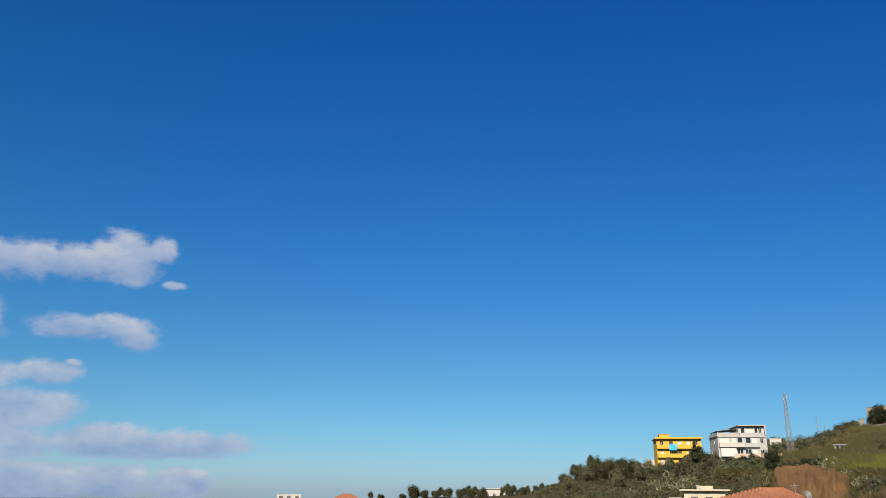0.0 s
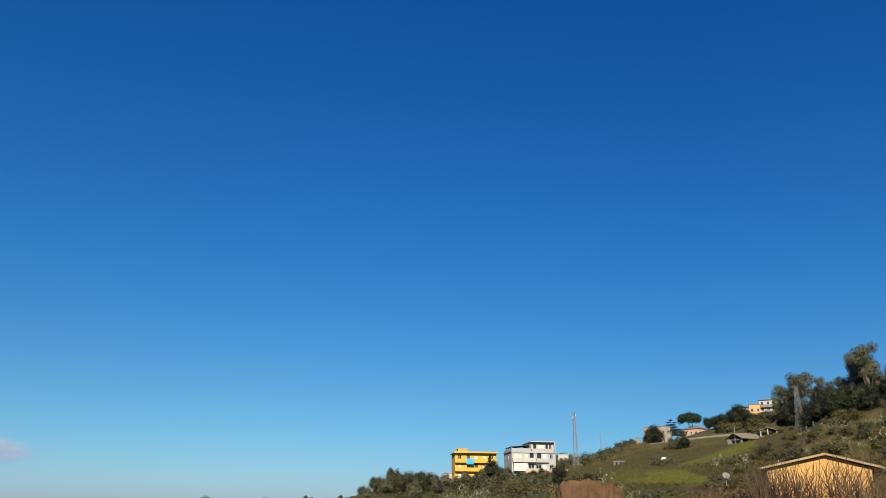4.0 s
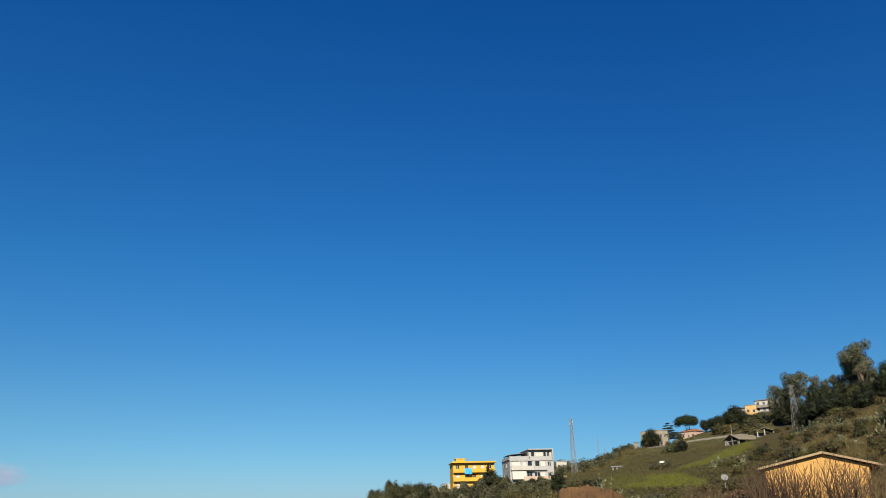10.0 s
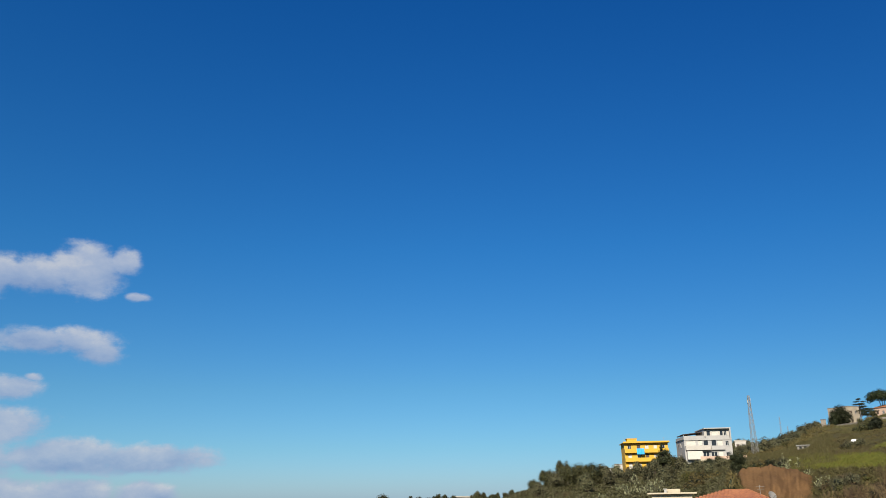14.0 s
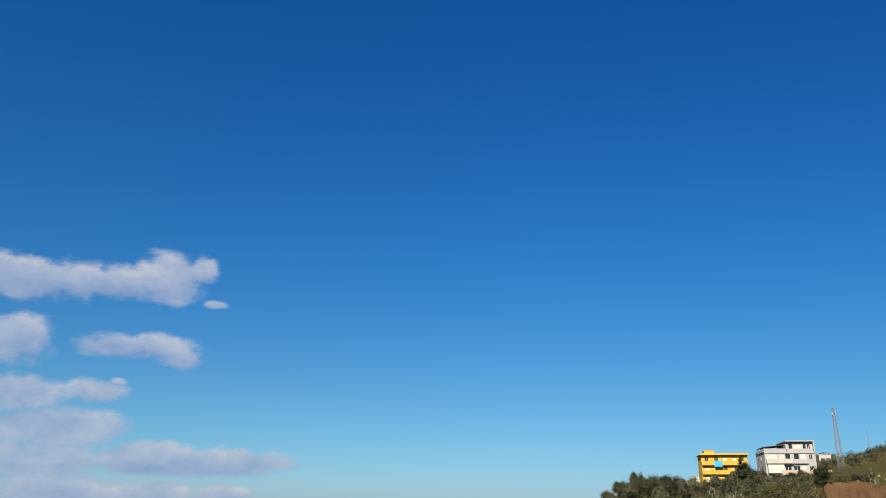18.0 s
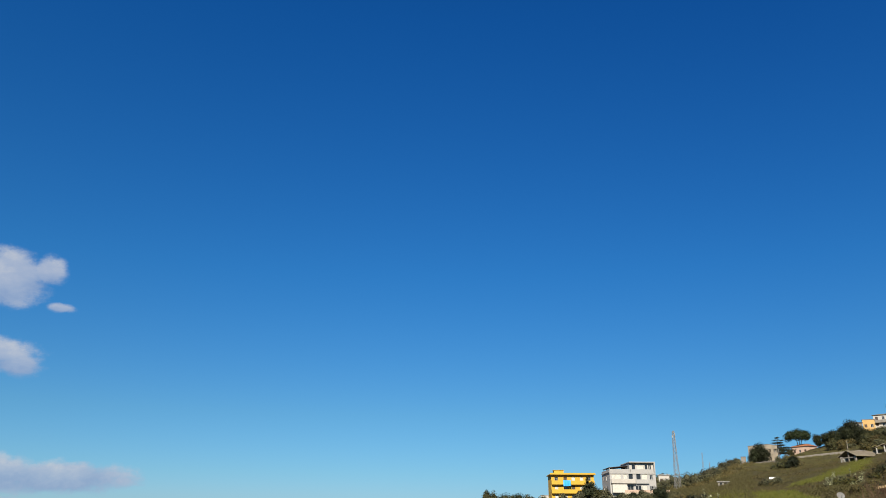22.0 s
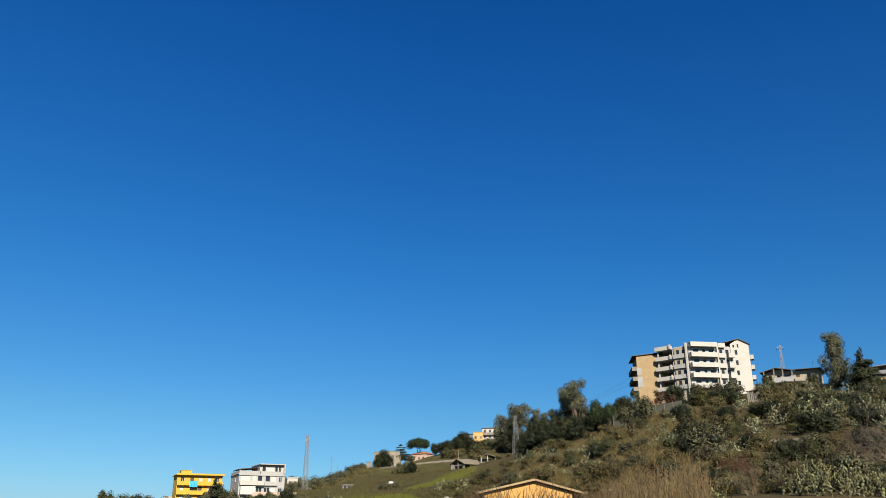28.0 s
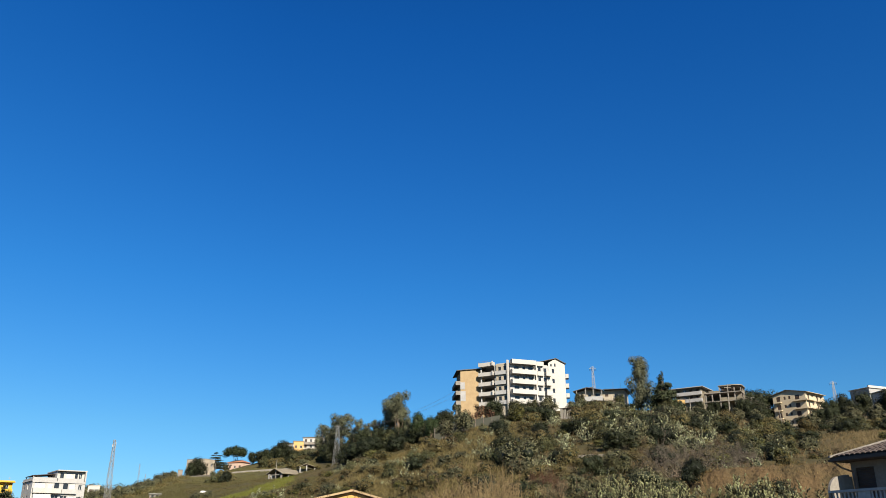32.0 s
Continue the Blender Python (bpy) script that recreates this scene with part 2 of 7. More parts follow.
MAT = dict(
    soil=surface("hillside_soil", (0.06973, 0.0517, 0.02407), 0.95, (0.03674, 0.03538, 0.01442), scale=0.06, fine=1.2, bump=0.7, depth=0.5),
    clay=surface("clay_bank", (0.1254, 0.07165, 0.03336), 0.95, (0.07797, 0.04478, 0.02182), scale=0.3, fine=2.6, bump=0.7, depth=0.4),
    bank_soil=surface("tawny_bank_soil", (0.08335, 0.0534, 0.02661), 0.95, (0.05079, 0.04037, 0.02028), scale=0.45, fine=3.0, bump=0.8, depth=0.35),
    yellow=surface("yellow_plaster", (0.4564, 0.2771, 0.02138), 0.8, (0.3941, 0.2309, 0.02138), scale=0.4, fine=6),
    white=surface("white_plaster", (0.3557, 0.3356, 0.3037), 0.8, (0.3096, 0.2919, 0.2636), scale=0.3, fine=5),
    dull_white=surface("weathered_white_plaster", (0.3098, 0.3045, 0.2948), 0.85, (0.249, 0.2446, 0.2376), scale=0.35, fine=5),
    grey=surface("grey_plaster", (0.2631, 0.2552, 0.2482), 0.9, (0.1971, 0.1936, 0.1901), scale=0.4, fine=5),
    concrete=surface("bare_concrete", (0.1971, 0.1786, 0.1566), 0.92, (0.1461, 0.1311, 0.1135), scale=0.5, fine=6),
    beige=surface("beige_plaster", (0.4104, 0.3369, 0.2284), 0.85, (0.3485, 0.2827, 0.1897), scale=0.4, fine=5),
    old_plaster=surface("old_cream_plaster", (0.3071, 0.2631, 0.1971), 0.9, (0.2191, 0.1901, 0.1461), scale=0.5, fine=4),
    cream=surface("cream_plaster", (0.3652, 0.3212, 0.2341), 0.85, (0.3071, 0.2631, 0.1901), scale=0.4, fine=5),
    pink=surface("pink_plaster", (0.4048, 0.2948, 0.2288), 0.85, (0.352, 0.2508, 0.1936), scale=0.4, fine=5),
    ochre=surface("ochre_plaster", (0.4233, 0.2702, 0.1021), 0.85, (0.3652, 0.2262, 0.08034), scale=0.4, fine=5),
    orange=surface("orange_plaster", (0.4051, 0.2273, 0.06132), 0.85, (0.3555, 0.1948, 0.05259), scale=0.5, fine=5),
    brick=surface("hollow_brick", (0.2457, 0.1755, 0.09516), 0.9, (0.2044, 0.1404, 0.07332), scale=0.7, fine=7, vary=0.12),
    tiles=surface("clay_tiles", (0.3092, 0.1206, 0.05376), 0.85, (0.2348, 0.0842, 0.03692), scale=1.2, fine=8, vary=0.22),
    brown_tiles=surface("brown_roof_tiles", (0.05225, 0.03587, 0.02773), 0.85, (0.03587, 0.02443, 0.01956), scale=1.2, fine=8, vary=0.2),
    roofing=surface("weathered_grey_brown_roofing", (0.176, 0.154, 0.1144), 0.92, (0.1232, 0.1056, 0.0792), scale=0.6, fine=6),
    slate=surface("dark_roofing", (0.07304, 0.06943, 0.06943), 0.8, (0.05113, 0.04743, 0.04743), scale=0.8, fine=6),
    glass=surface("dark_window_glass", (0.022, 0.025, 0.03), 0.12, (0.014, 0.016, 0.02), scale=0.7, bump=0),
    frame=surface("white_window_frame", (0.4532, 0.4532, 0.4382), 0.5, (0.4022, 0.4022, 0.3872), bump=0.1),
    shutter=surface("brown_wooden_shutter", (0.052, 0.032, 0.021), 0.7, (0.036, 0.023, 0.016), fine=20),
    blind=surface("pale_roller_blind", (0.4382, 0.4233, 0.3802), 0.7, (0.3802, 0.3652, 0.3282), fine=20),
    steel=surface("galvanised_steel", (0.185, 0.185, 0.1809), 0.6, (0.1482, 0.1482, 0.1437), metal=0.2, fine=20, bump=0.1),
    rust=surface("painted_metal", (0.1461, 0.1091, 0.08765), 0.6, (0.1021, 0.07304, 0.05843), metal=0.2, fine=12),
    wood=surface("weathered_wood", (0.2376, 0.2156, 0.1804), 0.9, (0.1584, 0.1408, 0.1144), fine=12),
    cloth=surface("bright_blue_awning_cloth", (0.0176, 0.2904, 0.6336), 0.75, (0.0176, 0.2376, 0.528), scale=1.0, fine=9),
    panel=surface("solar_panel_glass", (0.012, 0.016, 0.04), 0.15, (0.010, 0.012, 0.03), bump=0),
    paint=surface("white_car_paint", (0.75, 0.75, 0.75), 0.3, (0.68, 0.68, 0.68), bump=0),
    tyre=surface("tyre_rubber", (0.02, 0.02, 0.02), 0.85, bump=0.2),
    bark=surface("grey_brown_bark", (0.1241, 0.09504, 0.06943), 0.95, (0.07304, 0.05474, 0.04013), scale=1.5, fine=9, bump=0.6),
    pale_bark=surface("pale_bark", (0.2411, 0.2042, 0.161), 0.9, (0.1751, 0.1461, 0.1135), scale=1.5, fine=9, bump=0.5),
    twig=surface("dead_twigs", (0.128, 0.09293, 0.0579), 0.95, (0.08078, 0.0552, 0.03501), scale=1.5, fine=8, vary=0.25),
    grey_twig=surface("grey_brown_twigs", (0.1056, 0.088, 0.06864), 0.95, (0.05456, 0.04576, 0.03608), scale=1.5, fine=8, vary=0.2),
    dark_twig=surface("dark_twigs", (0.0825, 0.0528, 0.033), 0.95, (0.0429, 0.02838, 0.01848), scale=1.5, fine=8, vary=0.25),
    net=surface("grey_green_fence_net", (0.03579, 0.03579, 0.02452), 0.9, (0.02452, 0.02556, 0.01737), scale=0.5, fine=9, vary=0.1),
    leaf=leafy("evergreen_leaves", (0.03876, 0.0404, 0.01621), (0.06342, 0.05936, 0.02512)),
    olive=leafy("olive_leaves", (0.06153, 0.06235, 0.03256), (0.0931, 0.0868, 0.04807)),
    # near-black leaf colour that stands in for shade in gaps and undergrowth
    deep=leafy("shade_dark_leaves", (0.007106, 0.01009, 0.005236), (0.01683, 0.0202, 0.009354)),
    dark=leafy("dark_leaves", (0.01362, 0.01773, 0.007968), (0.02801, 0.03113, 0.01303)),
    broom=leafy("yellow_green_leaves", (0.07596, 0.06821, 0.01938), (0.04807, 0.04883, 0.01551)),
    euca=leafy("eucalyptus_leaves", (0.05369, 0.05761, 0.03456), (0.08835, 0.08826, 0.05082), island=0.2),
    pine=leafy("pine_needles", (0.0176, 0.02992, 0.01056), (0.02992, 0.04136, 0.01584), island=0.2),
    dry=leafy("dry_brown_leaves", (0.07922, 0.05787, 0.02928), (0.05166, 0.03996, 0.0205)),
    rusty=leafy("reddish_brown_leaves", (0.1021, 0.0528, 0.03098), (0.06688, 0.03661, 0.02253)),
    straw=leafy("dry_straw", (0.1319, 0.09082, 0.03853), (0.08826, 0.05939, 0.02473)),
    pale_straw=leafy("pale_dry_grass", (0.1795, 0.1384, 0.06582), (0.1235, 0.09126, 0.04338)),
    reed=leafy("reed_straw", (0.1376, 0.1001, 0.05033), (0.07494, 0.05312, 0.02658)),
    turf=surface("green_field_turf", (0.07605, 0.09099, 0.01545), 0.95, (0.09256, 0.08673, 0.02259), scale=0.09, fine=1.6, bump=0.8, depth=0.35),
    dry_turf=surface("olive_brown_pasture_turf", (0.04856, 0.04504, 0.01944), 0.95, (0.06172, 0.0518, 0.02546), scale=0.07, fine=1.4, bump=0.8, depth=0.35),
    red_wall=surface("dark_red_brown_plaster", (0.1056, 0.0528, 0.03696), 0.9, (0.0748, 0.0396, 0.02816), scale=0.5, fine=6),
    pasture=leafy("dull_olive_grass", (0.06087, 0.05636, 0.02095), (0.0789, 0.07045, 0.02851)),
    rank_grass=leafy("sunlit_rank_grass", (0.08096, 0.06671, 0.02397), (0.1023, 0.07837, 0.03368)),
    grass=leafy("winter_grass", (0.08104, 0.0988, 0.01466), (0.09792, 0.0895, 0.01999)),
    scrub=leafy("olive_scrub", (0.06698, 0.05715, 0.02172), (0.09962, 0.07671, 0.03145)),
    # pads differ from near black to pale; the dark ones imitate shaded gaps
    pad=leafy("cactus_pad_skin_and_shade", (0.02178, 0.02597, 0.01257), (0.1592, 0.1492, 0.0754), island=0.3, vary=0.8, through_light=0.05, rough=0.55),
    far_pad=leafy("sunlit_cactus_pads", (0.0528, 0.05984, 0.02992), (0.198, 0.1936, 0.1188), island=0.65, vary=0.15, through_light=0.05, rough=0.55),
)


# ---- helpers of this place ----
def at(az, r, z=0.0):
    return Vector((math.sin(radians(az)) * r, math.cos(radians(az)) * r, z))


def rise(up, r):
    """The height that shows at that angle above level, r metres off."""
    return EYE + r * math.tan(radians(up))


def part(name, bm, material, parent=None, label=""):
    me = bpy.data.meshes.new(name)
    if isinstance(bm, tuple):
        me.from_pydata(*bm)
    else:
        bm.to_mesh(me)
        bm.free()
    for m in material if isinstance(material, (list, tuple)) else (material,):
        me.materials.append(m)
    ob = new(name, me)
    ob.parent = parent
    if label:
        ob["label"] = label
    return ob


def boxes(*spans, bevel=0.0):
    """One mesh of boxes, each x0, x1, y0, y1, z0, z1."""
    bm = bmesh.new()
    for x0, x1, y0, y1, z0, z1 in spans:
        vs = [bm.verts.new(p) for p in ((x0, y0, z0), (x1, y0, z0), (x1, y1, z0), (x0, y1, z0), (x0, y0, z1), (x1, y0, z1), (x1, y1, z1), (x0, y1, z1))]
        for f in ((3, 2, 1, 0), (4, 5, 6, 7), (0, 1, 5, 4), (1, 2, 6, 5), (2, 3, 7, 6), (3, 0, 4, 7)):
            bm.faces.new([vs[i] for i in f])
    if bevel:
        bmesh.ops.bevel(bm, geom=bm.edges[:], offset=bevel, segments=1, affect="EDGES")
    return bm


# ---- the ground: a valley floor that climbs to a ridge in the north-east ----
RADII = (0, 40, 65, 78, 110, 180, 260, 330, 420, 700, 2500)
SECTIONS = []


def section(az, *heights):
    SECTIONS.append((az, heights))


section(-180, 0, 0, 0, 0, 0, 0, 0, 0, 0, 0, -4)
section(-60, 0, 0, -.5, -1, -1, -1, -1.5, -2.5, -4, -9, -32)
section(-10, 0, 0, -.5, -1.3, -1.5, -1.3, -1.5, -2.5, -4, -9, -32)
section(3, 0, -.5, -1, -1.3, -1.5, -1, 0, -1, -2.5, -7, -30)
section(11, 0, -.5, -1, -1.3, -1.5, 4, 6, 6, 4, -2, -26)
section(17, 0, -.5, -1, -1.3, -1, 4.5, 10.5, 11, 10, 6, 0)
section(23, 0, -.5, -1, -1.3, .5, 7, 12, 16.5, 18, 14, 5)
section(28, 0, -.3, -.8, -.8, 2.5, 9, 17, 24, 31.5, 33, 20)
section(33, 0, 0, .3, .5, 4, 12, 18.8, 26.5, 40, 44, 30)
section(36.5, 0, .2, .7, 1, 5, 13.6, 21.3, 32, 46, 52, 36)
section(40, 0, .5, 1.2, 1.5, 6.5, 17, 28, 36, 46, 55, 40)
section(48, 0, 1.5, 4, 5.5, 11, 24, 40, 46, 50, 55, 40)
section(56, 0, 2.0, 4.7, 6, 12, 26, 42, 48, 50, 55, 40)
section(64, 0, 1.5, 4.3, 7.3, 11.5, 23, 38, 50, 55, 60, 40)
section(68, 0, 1.3, 3.9, 7.2, 11.5, 21.5, 32, 40.5, 49, 58, 40)
section(72, 0, 1.2, 3.7, 7, 11.5, 21.5, 33, 44.5, 53, 60, 40)
section(90, 0, .5, 2, 4, 8, 16, 26, 36, 44, 50, 30)
section(130, 0, 0, 0, 0, 1, 2, 4, 6, 8, 10, 0)
section(180, 0, 0, 0, 0, 0, 0, 0, 0, 0, 0, -4)


def smooth(u):
    return u * u * (3 - 2 * u)


# the hill road: heading, distance, angle above level of the top of its wall
ROAD = ((26.6, 372, 4.02), (28.2, 362, 4.18), (29.3, 352, 4.28), (30.3, 347, 4.45), (31.5, 344, 4.57), (32.8, 340, 4.68), (34.2, 336, 4.76), (36.2, 338, 4.86))


def ground(x, y):
    """The height of the ground, with the shelf that carries the hill road."""
    z = slope(x, y)
    r, az = math.hypot(x, y), math.degrees(math.atan2(x, y))
    if 25.6 < az < 37.4 and 250 < r < 440:
        way_r, way_up = (float(np.interp(az, [c[0] for c in ROAD], [c[k] for c in ROAD])) for k in (1, 2))
        p = at(az, way_r)
        lift = max(0.0, rise(way_up, way_r) - 0.75 - slope(p.x, p.y)) * min(1, (az - 25.6) / 0.8, (37.4 - az) / 0.8)
        z += lift * (smooth(max(0.0, 1 - (way_r - r) / 75)) if r < way_r else max(0.0, 1 - (r - way_r) / 80))
    return z


def slope(x, y):
    """The height of the hillside as it lies by nature."""
    r, az = math.hypot(x, y), math.degrees(math.atan2(x, y))
    j = 0
    while j < len(SECTIONS) - 2 and az > SECTIONS[j + 1][0]:
        j += 1
    i = 0
    while i < len(RADII) - 2 and r > RADII[i + 1]:
        i += 1
    u = smooth(min(max((az - SECTIONS[j][0]) / (SECTIONS[j + 1][0] - SECTIONS[j][0]), 0), 1))
    v = min((r - RADII[i]) / (RADII[i + 1] - RADII[i]), 1)
    a, b = SECTIONS[j][1], SECTIONS[j + 1][1]
    z = (a[i] * (1 - v) + a[i + 1] * v) * (1 - u) + (b[i] * (1 - v) + b[i + 1] * v) * u
    rough = min(max((r - 30) / 60, 0), 1)
    if 20 < az < 27 and 80 < r < 168:
        # the cut below the clay bank
        side = smooth(min(max((az - 20.2) / 1.0, 0), 1)) * smooth(min(max((26.6 - az) / 1.2, 0), 1))
        k = side * smooth(min((r - 80) / 25, 1)) * smooth(min(max((168 - r) / 12, 0), 1))
        z = z * (1 - k) + min(z, -1.6) * k
    if 60.5 < az < 73 and 63 < r < 86:
        # the grassy terrace above the soil bank
        edge = 69.5 + 0.9 * noise.noise(Vector((az * 0.9, 3, 1)))
        k = smooth(min(max((az - 60.6) / 2.4, 0), 1)) * smooth(min(max((72.8 - az) / 0.9, 0), 1)) * smooth(min(max((r - edge + 3.2) / 3.2, 0), 1))
        z += max(0.0, 7.0 - z) * k * min(1, (86 - r) / 8)
    return z + rough * (1.1 * noise.noise(Vector((x, y, 0)) / 23) + 0.45 * noise.noise(Vector((x, y, 5)) / 7))


def meadow(az, r, z):
    """Which turf lies on the open slope there: 1 bright winter green, 2 olive-brown, 0 none."""
    if not (24 < az < 36 and 120 < r < 400):
        return 0
    up = math.degrees(math.atan2(z - EYE, r)) + 0.07 * noise.noise(Vector((az * 1.7, r * 0.03, 3)))
    ragged = 0.5 * noise.noise(Vector((r * 0.06, az * 2.3, 8)))
    lane = 2.63 + (az - 29.74) * 0.353
    if 24.7 < az < 31.6 and 1.5 < up < 2.42 - 0.36 * max(az - 29.9, 0) - 0.25 * max(25.6 - az, 0):
        return 1
    if 29.7 < az < 34.7 + ragged and lane - 0.1 - 0.13 * (az - 29.7) * min(1, (35.2 - az) / 1.2) < up < lane + 0.06:
        return 1
    return 2 if 26.0 < az < 34.2 and 2.95 < up < 4.7 else 0


def on_ground(az, r, sink=0.0):
    p = at(az, r)
    p.z = ground(p.x, p.y) - sink
    return p


def terrain():
    azs = [-180 + 5 * i for i in range(29)] + [-35 + 0.5 * i for i in range(118)] + [24 + 0.2 * i for i in range(61)] + [36.5 + 0.5 * i for i in range(98)] + [85 + 5 * i for i in range(1, 20)]
    rs = [2 * 1.038 ** i for i in range(203)]
    verts, faces = [(0, 0, ground(0, 0))], []
    for r in rs:
        for a in azs:
            p = at(a, r)
            verts.append((p.x, p.y, ground(p.x, p.y)))
    n = len(azs)
    for k in range(n - 1):
        faces.append((0, 2 + k, 1 + k))
    for i in range(len(rs) - 1):
        for k in range(n - 1):
            a = 1 + i * n + k
            faces.append((a, a + 1, a + n + 1, a + n))
    ob = part("ground", (verts, [], faces), (MAT["soil"], MAT["turf"], MAT["dry_turf"]))
    for f in ob.data.polygons:
        f.use_smooth = True
        c = f.center
        f.material_index = meadow(math.degrees(math.atan2(c.x, c.y)), math.hypot(c.x, c.y), c.z)
    return tagged(ob, "scrubby hillside of dry grass and brown soil", "ground", kind="structure")


terrain()


# ---- houses ----
def site(name, a, b, base, label, category):
    """An empty at the front left corner (heading, distance) of a building, its x along the front to the corner b. Returns it and the front's length."""
    p, q = at(*a), at(*b)
    d = q - p
    ob = new(name)
    ob.matrix_world = Matrix.Translation((p.x, p.y, base)) @ Matrix.Rotation(math.atan2(d.y, d.x), 4, "Z")
    return tagged(ob, label, category), d.length


def pierced(x0, y0, x1, y1, z0, z1, holes=(), t=0.3):
    """A wall that stands from one corner to the next, its thickness to the left, with openings (from, to, low, high) right through it."""
    d = Vector((x1 - x0, y1 - y0))
    w = d.length
    u = d / w
    n = Vector((-u.y, u.x))
    ss = sorted({0.0, w, *(v for h in holes for v in h[:2])})
    zs = sorted({z0, z1, *(v for h in holes for v in h[2:4])})
    bm = bmesh.new()
    seen = {}

    def corner(i, j, k):
        if (i, j, k) not in seen:
            seen[i, j, k] = bm.verts.new((x0 + u.x * ss[i] + n.x * t * k, y0 + u.y * ss[i] + n.y * t * k, zs[j]))
        return seen[i, j, k]

    def solid(i, j):
        if not (0 <= i < len(ss) - 1 and 0 <= j < len(zs) - 1):
            return False
        a, b = (ss[i] + ss[i + 1]) / 2, (zs[j] + zs[j + 1]) / 2
        return not any(h[0] < a < h[1] and h[2] < b < h[3] for h in holes)

    for i in range(len(ss) - 1):
        for j in range(len(zs) - 1):
            if not solid(i, j):
                continue
            bm.faces.new([corner(a, b, 0) for a, b in ((i, j), (i + 1, j), (i + 1, j + 1), (i, j + 1))])
            bm.faces.new([corner(a, b, 1) for a, b in ((i, j + 1), (i + 1, j + 1), (i + 1, j), (i, j))])
            for (di, dj), p, q in (((-1, 0), (i, j + 1), (i, j)), ((1, 0), (i + 1, j), (i + 1, j + 1)), ((0, -1), (i, j), (i + 1, j)), ((0, 1), (i + 1, j + 1), (i, j + 1))):
                if not solid(i + di, j + dj):
                    bm.faces.new((corner(*q, 0), corner(*p, 0), corner(*p, 1), corner(*q, 1)))
    return bm


def ribbed(a, b, lo, hi, y0, y1, step=0.13):
    """A louvred panel in one piece: slanting ribs across its front."""
    bm = bmesh.new()
    n = max(2, round((hi - lo) / step))
    prof = []
    for k in range(n):
        z = lo + (hi - lo) * k / n
        prof += [(y0, z), (y0 + (y1 - y0) * 0.5, z + (hi - lo) / n * 0.9)]
    prof += [(y0, hi), (y1, hi), (y1, lo)]
    f, g = [bm.verts.new((a, y, z)) for y, z in prof], [bm.verts.new((b, y, z)) for y, z in prof]
    bm.faces.new(f), bm.faces.new(g[::-1])
    for i in range(len(prof)):
        j = (i + 1) % len(prof)
        bm.faces.new((f[i], g[i], g[j], f[j]))
    bmesh.ops.recalc_face_normals(bm, faces=bm.faces[:])
    return bm


def opening(house, x0, y0, x1, y1, hole, kind="window", deep=0.14):
    """A window or door that fills an opening: frame, panes, sill, or a closed shutter."""
    d = Vector((x1 - x0, y1 - y0)).normalized()
    turn = Matrix.Translation((x0, y0, 0)) @ Matrix.Rotation(math.atan2(d.y, d.x), 4, "Z")
    a, b, lo, hi = hole[:4]
    k = 0.07
    if kind == "dark":
        # dark pane in the hole, in place of the shaded room behind
        ob = part("window", boxes((a + 0.01, b - 0.01, deep + 0.05, deep + 0.11, lo + 0.01, hi - 0.01)), MAT["glass"], house, "dark pane standing in for a shaded unglazed window opening")
    elif kind == "shutter":
        ob = part("shutter", ribbed(a + 0.01, b - 0.01, lo + 0.01, hi - 0.01, 0.04, 0.13), MAT["shutter"], house, "closed brown louvred shutter")
    elif kind == "blind":
        ob = part("roller_blind", ribbed(a + 0.01, b - 0.01, lo + 0.01, hi - 0.01, 0.08, 0.14), MAT["blind"], house, "pale roller blind pulled down")
    else:
        m = (a + b) / 2
        ob = part(kind, boxes((a + 0.005, a + k, deep, deep + 0.08, lo + 0.005, hi - 0.005), (b - k, b - 0.005, deep, deep + 0.08, lo + 0.005, hi - 0.005),
                              (a + k, b - k, deep, deep + 0.08, hi - k, hi - 0.005), (a + k, b - k, deep, deep + 0.08, lo + 0.005, lo + k),
                              (m - 0.04, m + 0.04, deep, deep + 0.08, lo + k, hi - k)), MAT["frame"], house, "white frame with a middle post")
        for p, q in ((a + k, m - 0.04), (m + 0.04, b - k)):
            part("pane", boxes((p, q, deep + 0.03, deep + 0.045, lo + k, hi - k)), MAT["glass"], ob).matrix_parent_inverse = Matrix()
        if kind == "window":
            part("sill", boxes((a - 0.08, b + 0.08, -0.08, deep - 0.004, lo - 0.06, lo - 0.004)), MAT["dull_white"], ob)
    ob.matrix_local = turn
    return ob


def walls(house, w, d, z0, z1, material, front=(), right=(), back=(), left=(), t=0.3, label=""):
    """Four walls of a box-shaped house, each with openings (from, to, low, high, kind)."""
    runs = ((0, 0, w, 0, front), (w, 0, w, d, right), (w, d, 0, d, back), (0, d, 0, 0, left))
    for i, (x0, y0, x1, y1, holes) in enumerate(runs):
        if i % 2:
            y0, y1 = (y0 + t, y1 - t) if y1 > y0 else (y0 - t, y1 + t)
            holes = [(h[0] - t, h[1] - t, *h[2:]) for h in holes]
        part("wall", pierced(x0, y0, x1, y1, z0, z1, holes, t), material, house, label)
        for h in holes:
            opening(house, x0, y0, x1, y1, h, h[4] if len(h) > 4 else "window")


